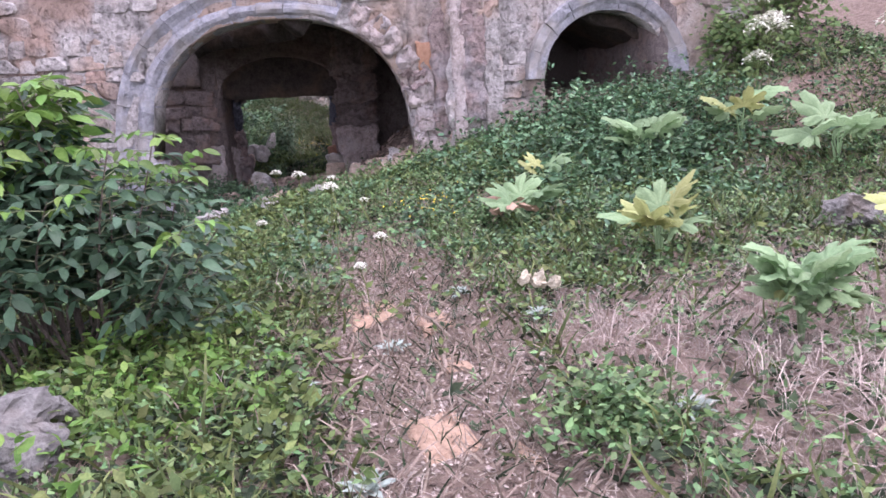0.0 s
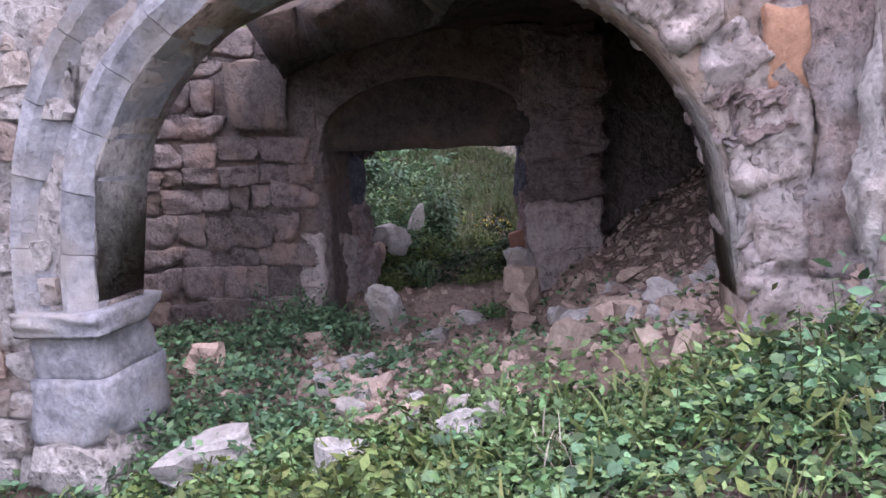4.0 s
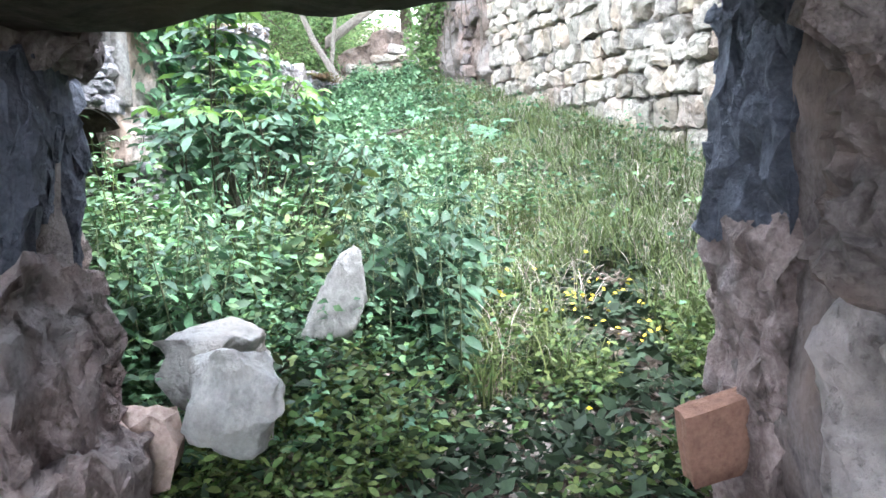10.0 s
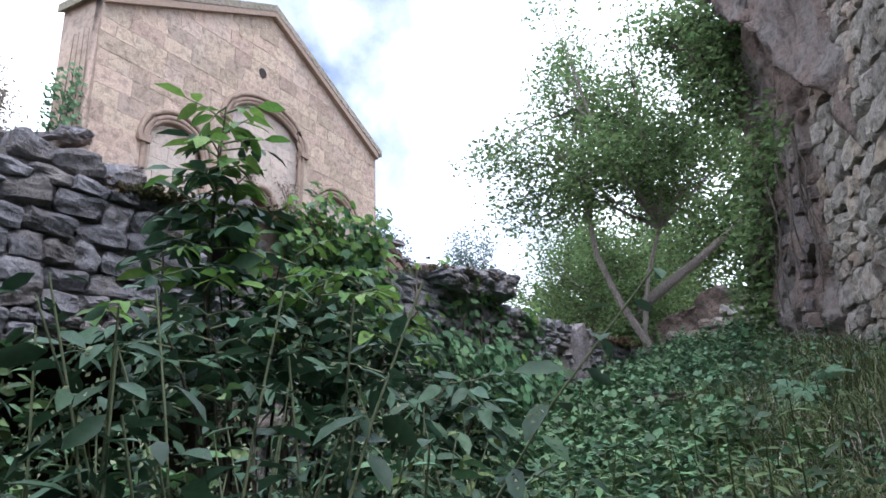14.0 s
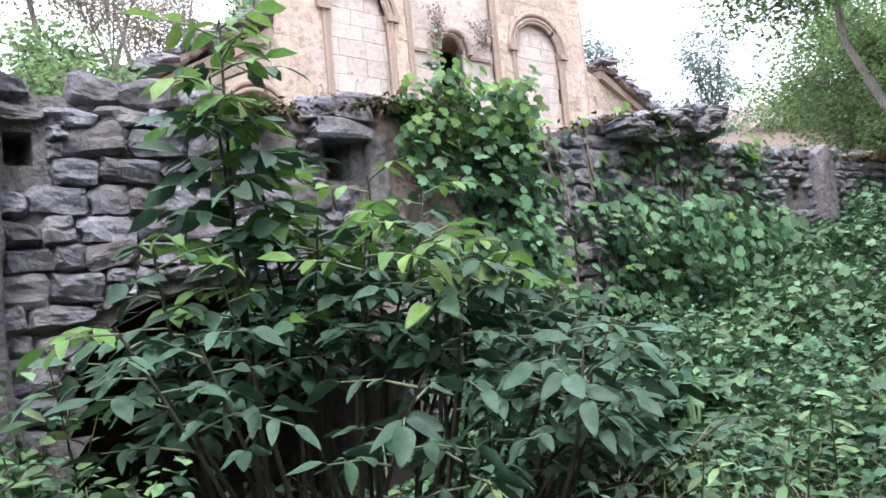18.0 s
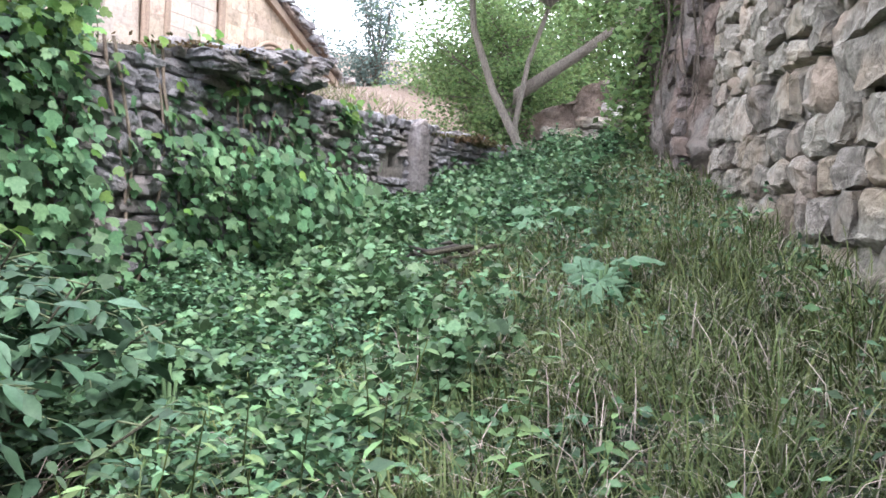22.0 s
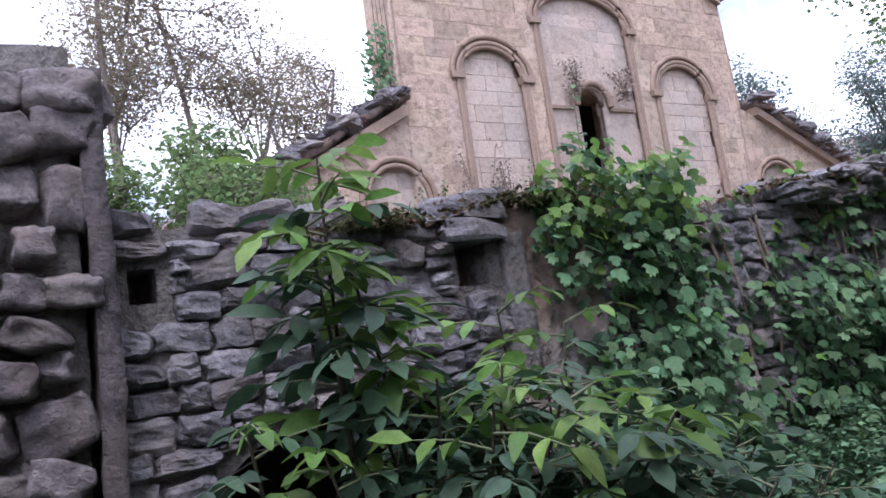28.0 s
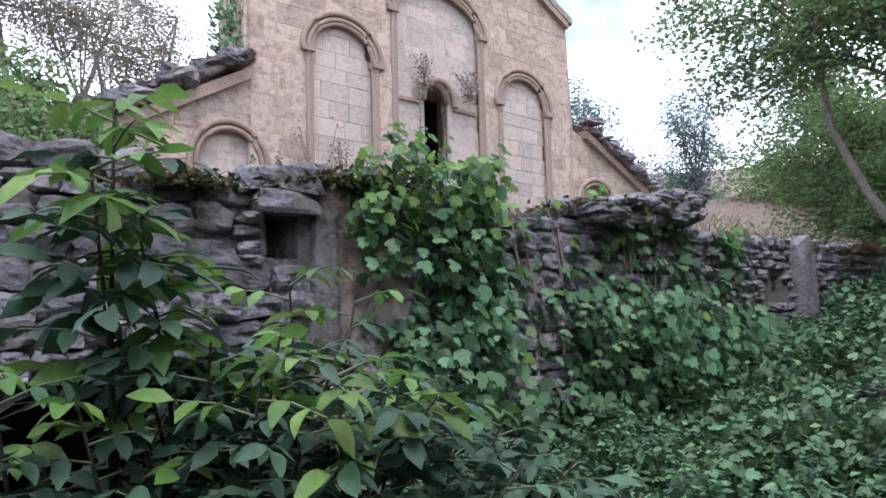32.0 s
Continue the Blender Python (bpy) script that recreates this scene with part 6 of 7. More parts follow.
# Nettles that the walker pushes past, just inside the doorway
def nettle(loc, stems, height, seed, material):
    """Upright stems, drooping pointed leaves in crossed pairs, hanging seed tassels near the tips."""
    rng = np.random.default_rng(seed)
    ob = empty("nettle", (loc[0], loc[1], land(*loc)), "tall nettles, mostly darkened for shade, with pale hanging seed tassels", "nettle", "nettles inside the doorway")
    pos, d, up, size, tassels = [], [], [], [], []
    for s in range(stems):
        a, r = rng.uniform(0, 6.28), 0.2 * math.sqrt(rng.random())
        b = np.array([r * math.cos(a), r * math.sin(a), 0])
        b[2] = land(loc[0] + b[0], loc[1] + b[1]) - land(*loc) - 0.02
        h = height * rng.uniform(0.65, 1.08)
        lean = rng.normal(0, 0.13, 2)
        at = lambda t: b + np.array([lean[0] * h * t * t, lean[1] * h * t * t, h * t])
        tubes("stem", [([tuple(at(t)) for t in np.linspace(0, 1, 6)], list(np.linspace(0.005, 0.002, 6)))], M_BRANCH, ob, 5)
        pairs = int(h / 0.062)
        for k in range(pairs):
            t = 0.12 + 0.88 * k / (pairs - 1)
            for w in (0, math.pi):
                an = a + k * 1.57 + w + rng.normal(0, 0.25)
                o = np.array([math.cos(an), math.sin(an), 0])
                q = at(t) + o * 0.02
                pos.append(q)
                d.append((o[0], o[1], rng.uniform(-0.9, 0.15)))
                up.append((0, 0, 1))
                size.append(0.118 * (1.05 - 0.55 * t ** 3) * rng.uniform(0.65, 1.2))
                if 0.55 < t < 0.97 and rng.random() < 0.7:
                    l = rng.uniform(0.05, 0.11)
                    n = 7
                    for j in range(n):
                        tassels.append(q + o * 0.05 * math.sqrt(j / n) + np.array([0, 0, 0.01 - l * j / n]) + rng.normal(0, 0.004, 3))
    leaves("foliage", (LEAF[0] * (1, 0.95, 1), LEAF[1]), pos, d, np.array(up) + rng.normal(0, 0.35, (len(up), 3)), size, material, ob)["kind"] = "stuff"
    leaves("tassels", SMALL, tassels, rand_dirs(len(tassels), -1, 0, rng), rand_dirs(len(tassels), -0.3, 1, rng), 0.013, M_TASSEL, ob, "pale green seed tassels")["kind"] = "stuff"


for i, (x, y, n, h) in enumerate(((1.18, -0.14, 10, 1.16), (1.36, 0.06, 10, 1.1), (1.55, -0.14, 9, 1.1), (1.12, 0.16, 7, 0.8), (1.75, 0.22, 9, 1.05), (1.38, 0.48, 9, 0.98), (1.98, -0.05, 8, 0.98), (2.1, 0.35, 8, 0.95), (1.65, 0.68, 6, 1.02), (1.3, 0.85, 5, 1.05), (0.98, 0.98, 6, 0.95), (0.8, 1.15, 5, 1.0), (2.35, 0.15, 5, 0.85), (1.5, 1.15, 6, 1.1), (1.95, 0.8, 6, 1.0), (1.15, 1.3, 6, 1.1), (1.8, -0.35, 4, 0.8), (2.3, -0.2, 4, 0.7))):
    # Walnut leaf colour on most of them puts the doorway's shade into the leaves.
    nettle((x, y), n, h, 520 + i, (M_LEAF, M_LEAF, M_LEAF, M_NETTLE, M_LEAF, M_OLIVE, M_NETTLE)[i % 7])
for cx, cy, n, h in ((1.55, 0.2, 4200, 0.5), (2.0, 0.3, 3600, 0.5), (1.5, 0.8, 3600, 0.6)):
    cover("leafy_weeds", "low weeds among the nettles, leaf colour darkened for shade", n, lambda x, y: math.exp(-((x - cx) ** 2 + (y - cy) ** 2) / 0.11) * walked(x, y), (1.1, 2.7, -0.25, 1.4), LEAF, 0.055, h, M_UNDER, 530 + int(cx * 10), -0.5, 0.4, grow=0.7)


# Leaf meshes for the big bushes
def leaf_mesh(name, material, seed):
    rng = np.random.default_rng(seed)
    n = 7
    verts, tris = [], []
    for i in range(n + 1):
        t = i / n
        w = 0.235 * math.sin(math.pi * t ** 0.8) ** 0.9 * (1 - 0.25 * t)
        z = -0.16 * t * t + 0.04 * math.sin(t * 6 + seed)
        verts += [(t, w, z + w * 0.35 + rng.normal(0, 0.008)), (t, 0, z), (t, -w, z + w * 0.35 + rng.normal(0, 0.008))]
    for i in range(n):
        a = 3 * i
        tris += [(a, a + 1, a + 4), (a, a + 4, a + 3), (a + 1, a + 2, a + 5), (a + 1, a + 5, a + 4)]
    return fast_mesh(name, verts, tris, material, True)


LEAVES_D = [leaf_mesh("leaf", M_LEAF, i) for i in range(4)]
LEAVES_Y = [leaf_mesh("leaf", M_LEAFY, 10 + i) for i in range(3)]


def bush(name, label, loc, stems, leaf, seed, eye, singles=300, young=0.25, start=0.42):
    """stems: (foot x, foot y, tip x, tip y, tip z), from loc. Compound leaves all along each stem."""
    rng = np.random.default_rng(seed)
    ob = empty(name, loc, label, "bush")
    lines, made, twigs = [], [], []
    for fx, fy, tx, ty, tz in stems:
        bend = rng.normal(0, 0.10, 2)
        pts = []
        for t in np.linspace(0, 1, 7):
            pts.append(np.array([fx + (tx - fx) * t + bend[0] * math.sin(t * 3.1), fy + (ty - fy) * t + bend[1] * math.sin(t * 3.1), tz * (t ** 0.85)]))
        lines.append(([tuple(p) for p in pts], list(np.linspace(0.013, 0.004, 7))))
        ln = np.linalg.norm(pts[-1] - pts[0])
        shoot = tz > 1.9
        count = max(7, int(ln * (1.02 - start) / (0.038 if shoot else 0.050)))
        for k in range(count):
            t = start + (1.02 - start) * k / count
            j = min(int(t * 6), 5)
            q = pts[j] + (pts[j + 1] - pts[j]) * (min(t, 1) * 6 - j)
            an = k * 2.4 + rng.normal(0, 0.3) + fx * 9
            out = np.array([math.cos(an), math.sin(an), rng.uniform(0.05, 0.55)])
            rl = leaf * rng.uniform(1.3, 2.4) * (1.1 - 0.35 * t) * (0.85 if shoot else 1)
            r1 = q + unit(out) * rl
            r1[2] -= rl * 0.18
            twigs.append(([tuple(q), tuple((q + r1) / 2 + np.array([0, 0, rl * 0.06])), tuple(r1)], [0.005, 0.004, 0.002]))
            side = unit(np.cross(out, (0, 0, 1)))
            sz = leaf * rng.uniform(0.75, 1.2) * ((1.15 - 0.1 * t) if shoot else (1.1 - 0.3 * t))
            fresh = rng.random() < ((0.7 if t > 0.80 else 0.06) if shoot else young * (7.0 * max(0, t - (0.95 if young > 2 else 0.86)) + 0.01) * 2)
            fresh = (fresh or (young > 2 and t > 0.86 and rng.random() < 0.28)) and q[2] > 0.56 * max(s[4] for s in stems[:3])
            for f, s in ((1, 0), (0.72, 1), (0.72, -1), (0.42, 1), (0.42, -1)):
                c = q + (r1 - q) * f + np.array([0, 0, rl * 0.10 * (1 - abs(2 * f - 1))])
                d = unit(unit(r1 - q) * (1.0 if s == 0 else 0.45) + side * s * 0.9 + np.array([0, 0, rng.uniform(-0.75, 0.0)]))
                made.append((c, d, sz * (1.0 if s == 0 else 0.85), fresh))
    for ln in lines:
        tubes("stem", [ln], M_DARKBARK if young > 2 else M_BARK, ob, 6)
    tubes("leaf_stalk", twigs, M_BRANCH, ob, 4)["kind"] = "stuff"
    ey = np.array(eye) - np.array(loc)
    made.sort(key=lambda r: np.linalg.norm(r[0] - ey))
    for c, d, sz, fresh in made[:singles]:
        z = unit(np.array([0, 0, 1.0]) + rng.normal(0, 0.42, 3))
        y = unit(np.cross(z, d))
        z = np.cross(d, y)
        m = Matrix(((d[0], y[0], z[0], c[0]), (d[1], y[1], z[1], c[1]), (d[2], y[2], z[2], c[2]), (0, 0, 0, 1))) @ Matrix.Diagonal((sz, sz, sz, 1))
        part("leaf", (LEAVES_Y if fresh else LEAVES_D)[int(rng.integers(3))], ob, m=m)
    for fresh, mt, nm in ((False, M_LEAF, "foliage"), (True, M_LEAFY, "young_foliage")):
        r = [q for q in made[singles:] if q[3] == fresh]
        if r:
            leaves(nm, LEAF, [q[0] for q in r], [q[1] for q in r], np.array([(0, 0, 1.0)] * len(r)) + rng.normal(0, 0.42, (len(r), 3)), [q[2] for q in r], mt, ob)["kind"] = "stuff"
    return ob


def crown_stems(rng, n, cx, cy, x0, x1, y0, y1, top, base, drop=0.55):
    """Stems from round (cx, cy) to tips just under the outline top(x)."""
    out = []
    for i in range(n):
        x, y = rng.uniform(x0, x1), rng.uniform(y0, y1)
        v = (y - (y0 + y1) / 2) / ((y1 - y0) / 2)
        z = top(x) - base - 0.34 * v * v * (drop / 0.55) - (drop * rng.random() ** 1.6)
        out.append(((x - cx) * 0.35 + rng.normal(0, 0.06), (y - cy) * 0.3 + rng.normal(0, 0.06), x - cx, y - cy, max(z, 0.5)))
    return out


rg = np.random.default_rng(17)
bz = land(3.1, 1.3) - 0.05
w_top = lambda x: float(np.interp(x, (1.9, 2.3, 2.6, 3.0, 3.45, 3.75, 4.15, 4.7), (1.78, 2.02, 2.12, 2.16, 2.10, 1.92, 1.82, 1.60)))
st = [(-0.46, 0.0, -0.50, 0.0, 2.82 - bz), (-0.44, 0.0, -0.58, -0.06, 2.60 - bz), (-0.42, -0.05, -0.42, 0.06, 2.50 - bz), (0.0, 0.1, 0.12, 0.1, 2.32 - bz), (0.0, -0.1, 0.36, 0.05, 2.26 - bz), (-0.5, -0.1, -0.80, -0.05, 2.10 - bz), (-0.2, -0.1, -0.12, -0.25, 2.14 - bz)]
st += crown_stems(rg, 40, 3.1, 1.3, 2.1, 4.5, 0.72, 1.85, w_top, bz, 0.24)
st += crown_stems(rg, 9, 3.1, 1.3, 2.6, 4.5, 0.40, 0.75, lambda x: w_top(x) - 0.42, bz, 0.3)
bush("walnut_bush", "broad-leaved green walnut bush before the niche wall", (3.1, 1.3, bz), st, 0.142, 91, (1.8, -0.9, 2.1), young=3.0, start=0.70)
bz = land(-12.1, 3.4) - 0.05
l_top = lambda y: float(np.interp(y, (2.2, 2.6, 3.0, 3.6, 4.6), (1.0, 1.5, 1.92, 1.95, 1.7)))
st = []
for fx, fy, tx, ty, tz in crown_stems(rg, 50, 3.4, -12.1, 2.35, 4.7, -12.9, -11.2, l_top, bz, 0.8):
    st.append((fy, fx, ty, tx, tz))
bush("walnut_bush", "dark glossy walnut bush beside the path", (-12.1, 3.4, bz), st, 0.165, 92, (-16, 1.5, 1.6), 260, 1.3, 0.34)


def vine_wall():
    """Vines hanging over the niche wall."""
    rng = np.random.default_rng(93)
    ob = empty("wall_vine", (6.2, nw_y(6.2), 2.9), "lobed green vine hanging thickly over the wall", "vine")
    pos, d = [], []
    while len(pos) < 5200:
        x = rng.uniform(4.3, 8.6)
        top = n_top(x) + 0.10 + (0.18 if 4.5 < x < 5.6 else 0)
        g = land(x, nw_y(x) - 0.3)
        z = g + (top - g) * rng.random()
        e = math.exp(-((x - 4.95 - (2.9 - z) * 0.12) / 0.33) ** 2) + 1.8 * math.exp(-((x - 6.85) / 0.75) ** 2 - ((z - 2.1) / 0.55) ** 2) + 0.5 * (noise.noise(Vector((x * 2.2, z * 2.2, 1))) > 0.12) + 0.9 * (z < g + 0.45) + 0.10
        if 5.35 < x < 6.0 and z > 1.7:
            e *= 0.35
        if x > 5.4 and z > 2.45 - 0.1 * (x - 5.4):
            e *= 0.22
        if rng.random() > e:
            continue
        out = 0.04 + (0.42 + 0.3 * (6.3 < x < 7.5)) * rng.random() ** 1.5 * min(e, 1) + max(0, (2.2 - z)) * 0.22 * rng.random()
        pos.append((x - 6.2, nw_y(x) - out - nw_y(6.2), z - 2.9))
        d.append((rng.normal(0, 0.5), -0.5 + rng.normal(0, 0.3), -0.75 + rng.normal(0, 0.3)))
    up = np.array([(0, -0.9, 0.8)] * len(pos)) + rng.normal(0, 0.55, (len(pos), 3))
    leaves("foliage", LOBED, pos, d, up, 0.098 * rng.uniform(0.45, 1.3, len(pos)), M_VINE, ob)["kind"] = "stuff"
    high = np.array([max(0.04, q[2] + 0.35) ** 2 * (2.5 if q[0] < -0.2 else 1) for q in pos])
    k = rng.choice(len(pos), 420, replace=False, p=high / high.sum())
    leaves("young_foliage", LOBED, np.array(pos)[k] + (0, -0.06, 0.05), np.array(d)[k], up[k], 0.085, M_LEAFY, ob)["kind"] = "stuff"
    lines = []
    for i in range(16):
        x = rng.uniform(4.5, 8.2)
        z0 = land(x, nw_y(x) - 0.2)
        pts = [(x - 6.2 + 0.12 * math.sin(t * 5 + i), nw_y(x) - 0.06 - nw_y(6.2), z0 + (n_top(x) - z0) * t - 2.9) for t in np.linspace(0, 1, 8)]
        lines.append((pts, [0.012] * 8))
    tubes("stem", lines, M_TWIG, ob, 5)


vine_wall()


def big_leaf(name, material, seed):
    """A wide, deeply lobed leaf about 1 long."""
    rng = np.random.default_rng(seed)
    out = []
    for i in range(57):
        a = -2.35 + 4.7 * i / 56
        r = (0.36 + 0.64 * abs(math.cos(math.pi * a / 0.85)) ** 0.9) * (1.06 - 0.13 * abs(a)) + (0.045 if i % 2 else -0.02)
        r *= rng.uniform(0.94, 1.06)
        out.append((r * math.cos(a) * 0.66 + 0.34, r * math.sin(a) * 0.60, 0))
    v = [(0.30, 0, 0)] + [((x - 0.3) * 0.5 + 0.3, y * 0.5, 0.05 + 0.025 * math.cos(i * 0.69)) for i, (x, y, z) in enumerate(out)] + [(x, y, 0.05 * math.sin(i * 0.55 + seed) + 0.02 * math.sin(i * 2.1) - 0.20 * ((x - 0.3) ** 2 + y * y)) for i, (x, y, z) in enumerate(out)]
    n = len(out)
    tri = [(0, i + 1, i + 2) for i in range(n - 1)]
    for i in range(n - 1):
        tri += [(i + 1, n + i + 1, n + i + 2), (i + 1, n + i + 2, i + 2)]
    return fast_mesh(name, v, tri, material, True)


HOG = [big_leaf("leaf", M_HOG, i) for i in range(3)]
HOGY = [big_leaf("leaf", M_YELLOWLEAF, 5 + i) for i in range(2)]
HOGB = [big_leaf("leaf", M_HOGB, 20 + i) for i in range(3)]
HOGP = [big_leaf("leaf", M_PINKLEAF, 8)]


def hogweed(loc, n, size, seed, label, yellow=0.0, pink=0, rise=0.55, lift=(0.2, 0.95), green=None):
    rng = np.random.default_rng(seed)
    z = land(loc[0], loc[1])
    ob = empty("hogweed", (loc[0], loc[1], z), label, "plant", "hogweeds")
    lines = []
    for i in range(n):
        a = i * 2.4 + rng.normal(0, 0.25)
        s = size * rng.uniform(0.75, 1.15)
        h = s * rise * rng.uniform(0.6, 1.2) + 0.08
        b = (0.10 * s * math.cos(a), 0.10 * s * math.sin(a), h)
        lines.append(([(0, 0, -0.02), (b[0] * 0.5, b[1] * 0.5, h * 0.6), b], [0.014, 0.011, 0.008]))
        me = HOGP[0] if i < pink else (HOGY[i % 2] if rng.random() < yellow else (green or HOG)[i % 3])
        stalk = tubes("stalk", [lines[-1]], M_HOG, ob, 6)
        part("leaf", me, stalk, m=Matrix.Translation(b) @ Euler((rng.normal(0, 0.2), -rng.uniform(*lift), a)).to_matrix().to_4x4() @ Matrix.Diagonal((s, s, s, 1)))
    return ob


hogweed((-10.3, -0.95), 9, 0.46, 1, "pale green hogweed with withered pink leaves", 0.0, 2, 0.3, (0.3, 1.0))
hogweed((-9.3, -1.75), 4, 0.42, 2, "yellowing young hogweed leaves", 0.6)
hogweed((-9.2, -3.4), 9, 0.60, 3, "broad light green hogweed on the slope", 0.0)
hogweed((-12.5, -1.2), 9, 0.46, 4, "hogweed with bright yellow lower leaves", 0.55)
hogweed((-14.5, -0.75), 20, 0.36, 5, "dense light green rosette plant by the path", 0.1, 0, 0.7)
hogweed((-9.6, -4.6), 5, 0.6, 6, "tall green hogweed on the slope", 0.3, 0, 0.8)
hogweed((-10.9, -4.9), 5, 0.6, 7, "bluish green hogweed on the slope", 0.0)
hogweed((-13.6, -2.9), 4, 0.4, 8, "light green hogweed at the path edge", 0.2)
hogweed((5.8, -0.62), 6, 0.24, 9, "pale hogweed plant among the grass", 0.0, 0, 0.9, (-0.7, 0.6), HOGB)
hogweed((7.3, 0.10), 6, 0.27, 10, "pale hogweed plant higher on the slope", 0.0, 0, 0.8, (-0.7, 0.5), HOGB)
hogweed((4.5, 0.85), 7, 0.36, 11, "broad hogweed leaves beside the walnut bush", 0.0, 0, 0.8, (-0.4, 0.4), HOGB)


def umbel(loc, height, width, seed, label, material=M_WHITE):
    rng = np.random.default_rng(seed)
    z = land(loc[0], loc[1])
    ob = empty("umbel_flower", (loc[0], loc[1], z), label, "flower", "white umbels")
    lean = rng.normal(0, 0.06, 2)
    head = np.array([lean[0], lean[1], height])
    lines = [([(0, 0, -0.02), tuple(head * 0.5 + rng.normal(0, 0.01, 3)), tuple(head - (0, 0, width * 0.35))], [0.006, 0.005, 0.004])]
    pos, d = [], []
    for i in range(26):
        a, r = i * 2.4, width * 0.5 * math.sqrt((i + 0.5) / 26)
        tip = head + np.array([r * math.cos(a), r * math.sin(a), width * 0.34 * (1 - (r / width * 2) ** 2)])
        lines.append(([tuple(head - (0, 0, width * 0.35)), tuple(tip)], [0.0025, 0.0015]))
        for k in range(9):
            pos.append(tip + rng.normal(0, width * 0.05, 3) * (1, 1, 0.9))
            d.append(rng.normal(0, 1, 3) * (1, 1, 0.3))
    stalk = tubes("stalk", lines, M_GRASS, ob, 4)
    leaves("flower_head", SMALL, pos, d, np.array([(0, 0, 1.0)] * len(pos)), width * 0.15, material, stalk)["kind"] = "stuff"


for i, (x, y, h, w) in enumerate(((-10.5, 1.42, 0.95, 0.13), (-10.6, 1.62, 1.0, 0.10), (-10.2, 1.2, 0.9, 0.10), (-10.9, 1.25, 0.85, 0.16), (-11.0, 1.9, 0.6, 0.10), (-11.6, 1.0, 0.45, 0.11), (-9.8, 0.9, 0.6, 0.09), (-12.3, 1.3, 0.35, 0.1))):
    umbel((x, y), h, w, 20 + i, "white flower head on a thin stalk")
for i, (x, y, h, w) in enumerate(((-9.2, -5.25, 1.35, 0.55), (-8.9, -5.7, 1.2, 0.4), (-9.4, -5.0, 1.1, 0.35), (-9.0, -5.5, 1.6, 0.3), (-10.6, -6.3, 1.3, 0.5))):
    umbel((x, y), h, w, 40 + i, "large cream hogweed flower head on a tall stalk")
rg = np.random.default_rng(66)
yl = empty("yellow_flowers", (-9.3, -0.2, land(-9.3, -0.2)), "small yellow flowers among the weeds", "flower")
p = rg.normal(0, 0.22, (70, 3)) * (1, 1, 0.3) + (0, 0, 0.22)
leaves("blossom", SMALL, p, rand_dirs(70, 0, 0.6, rg), rand_dirs(70, 0.4, 1, rg), 0.032, M_YELLOW, yl)["kind"] = "stuff"
for i, (x, y) in enumerate(((-14.2, 2.3), (-13.25, 1.4), (-13.2, 0.3), (-14.9, 2.0), (-13.6, 2.1), (-12.4, 0.6), (-15.0, 0.4))):
    ob = empty("silver_rosette", (x, y, land(x, y)), "silvery green leaf rosette on the path", "plant", "silver rosettes")
    n = 16
    a = np.arange(n) * 2.4
    d = np.column_stack([np.cos(a), np.sin(a), np.linspace(0.15, 1.2, n)])
    leaves("foliage", (LEAF[0] * (1, 0.7, 1), LEAF[1]), np.zeros((n, 3)) + (0, 0, 0.02), d, np.array([(0, 0, 1.0)] * n) + rg.normal(0, 0.1, (n, 3)), np.linspace(0.17, 0.09, n), M_SILVER, ob)
rg = np.random.default_rng(67)
for i in range(26):
    x, y = (rg.uniform(-16, -9), rg.uniform(-1.5, 3.2)) if i < 18 else (rg.uniform(3.4, 8), rg.uniform(-1.2, 0.5))
    if i == 0:
        x, y = -13.4, 1.0
    a, l = rg.uniform(0, 6.28), rg.uniform(0.3, 0.9) if i else 1.5
    pts = []
    for t in np.linspace(-0.5, 0.5, 6):
        px, py = x + l * t * math.cos(a) + 0.05 * math.sin(t * 7), y + l * t * math.sin(a)
        pts.append((px, py, land(px, py) + 0.025 + (0.15 * (t + 0.5) if i >= 18 else 0.02)))
    s = tubes("dry_branch", [(pts, list(np.linspace(0.014, 0.006, 6)))], M_TWIG, None, 6)
    tagged(s, "grey dry fallen branch lying on the ground", "branch", "fallen branches")


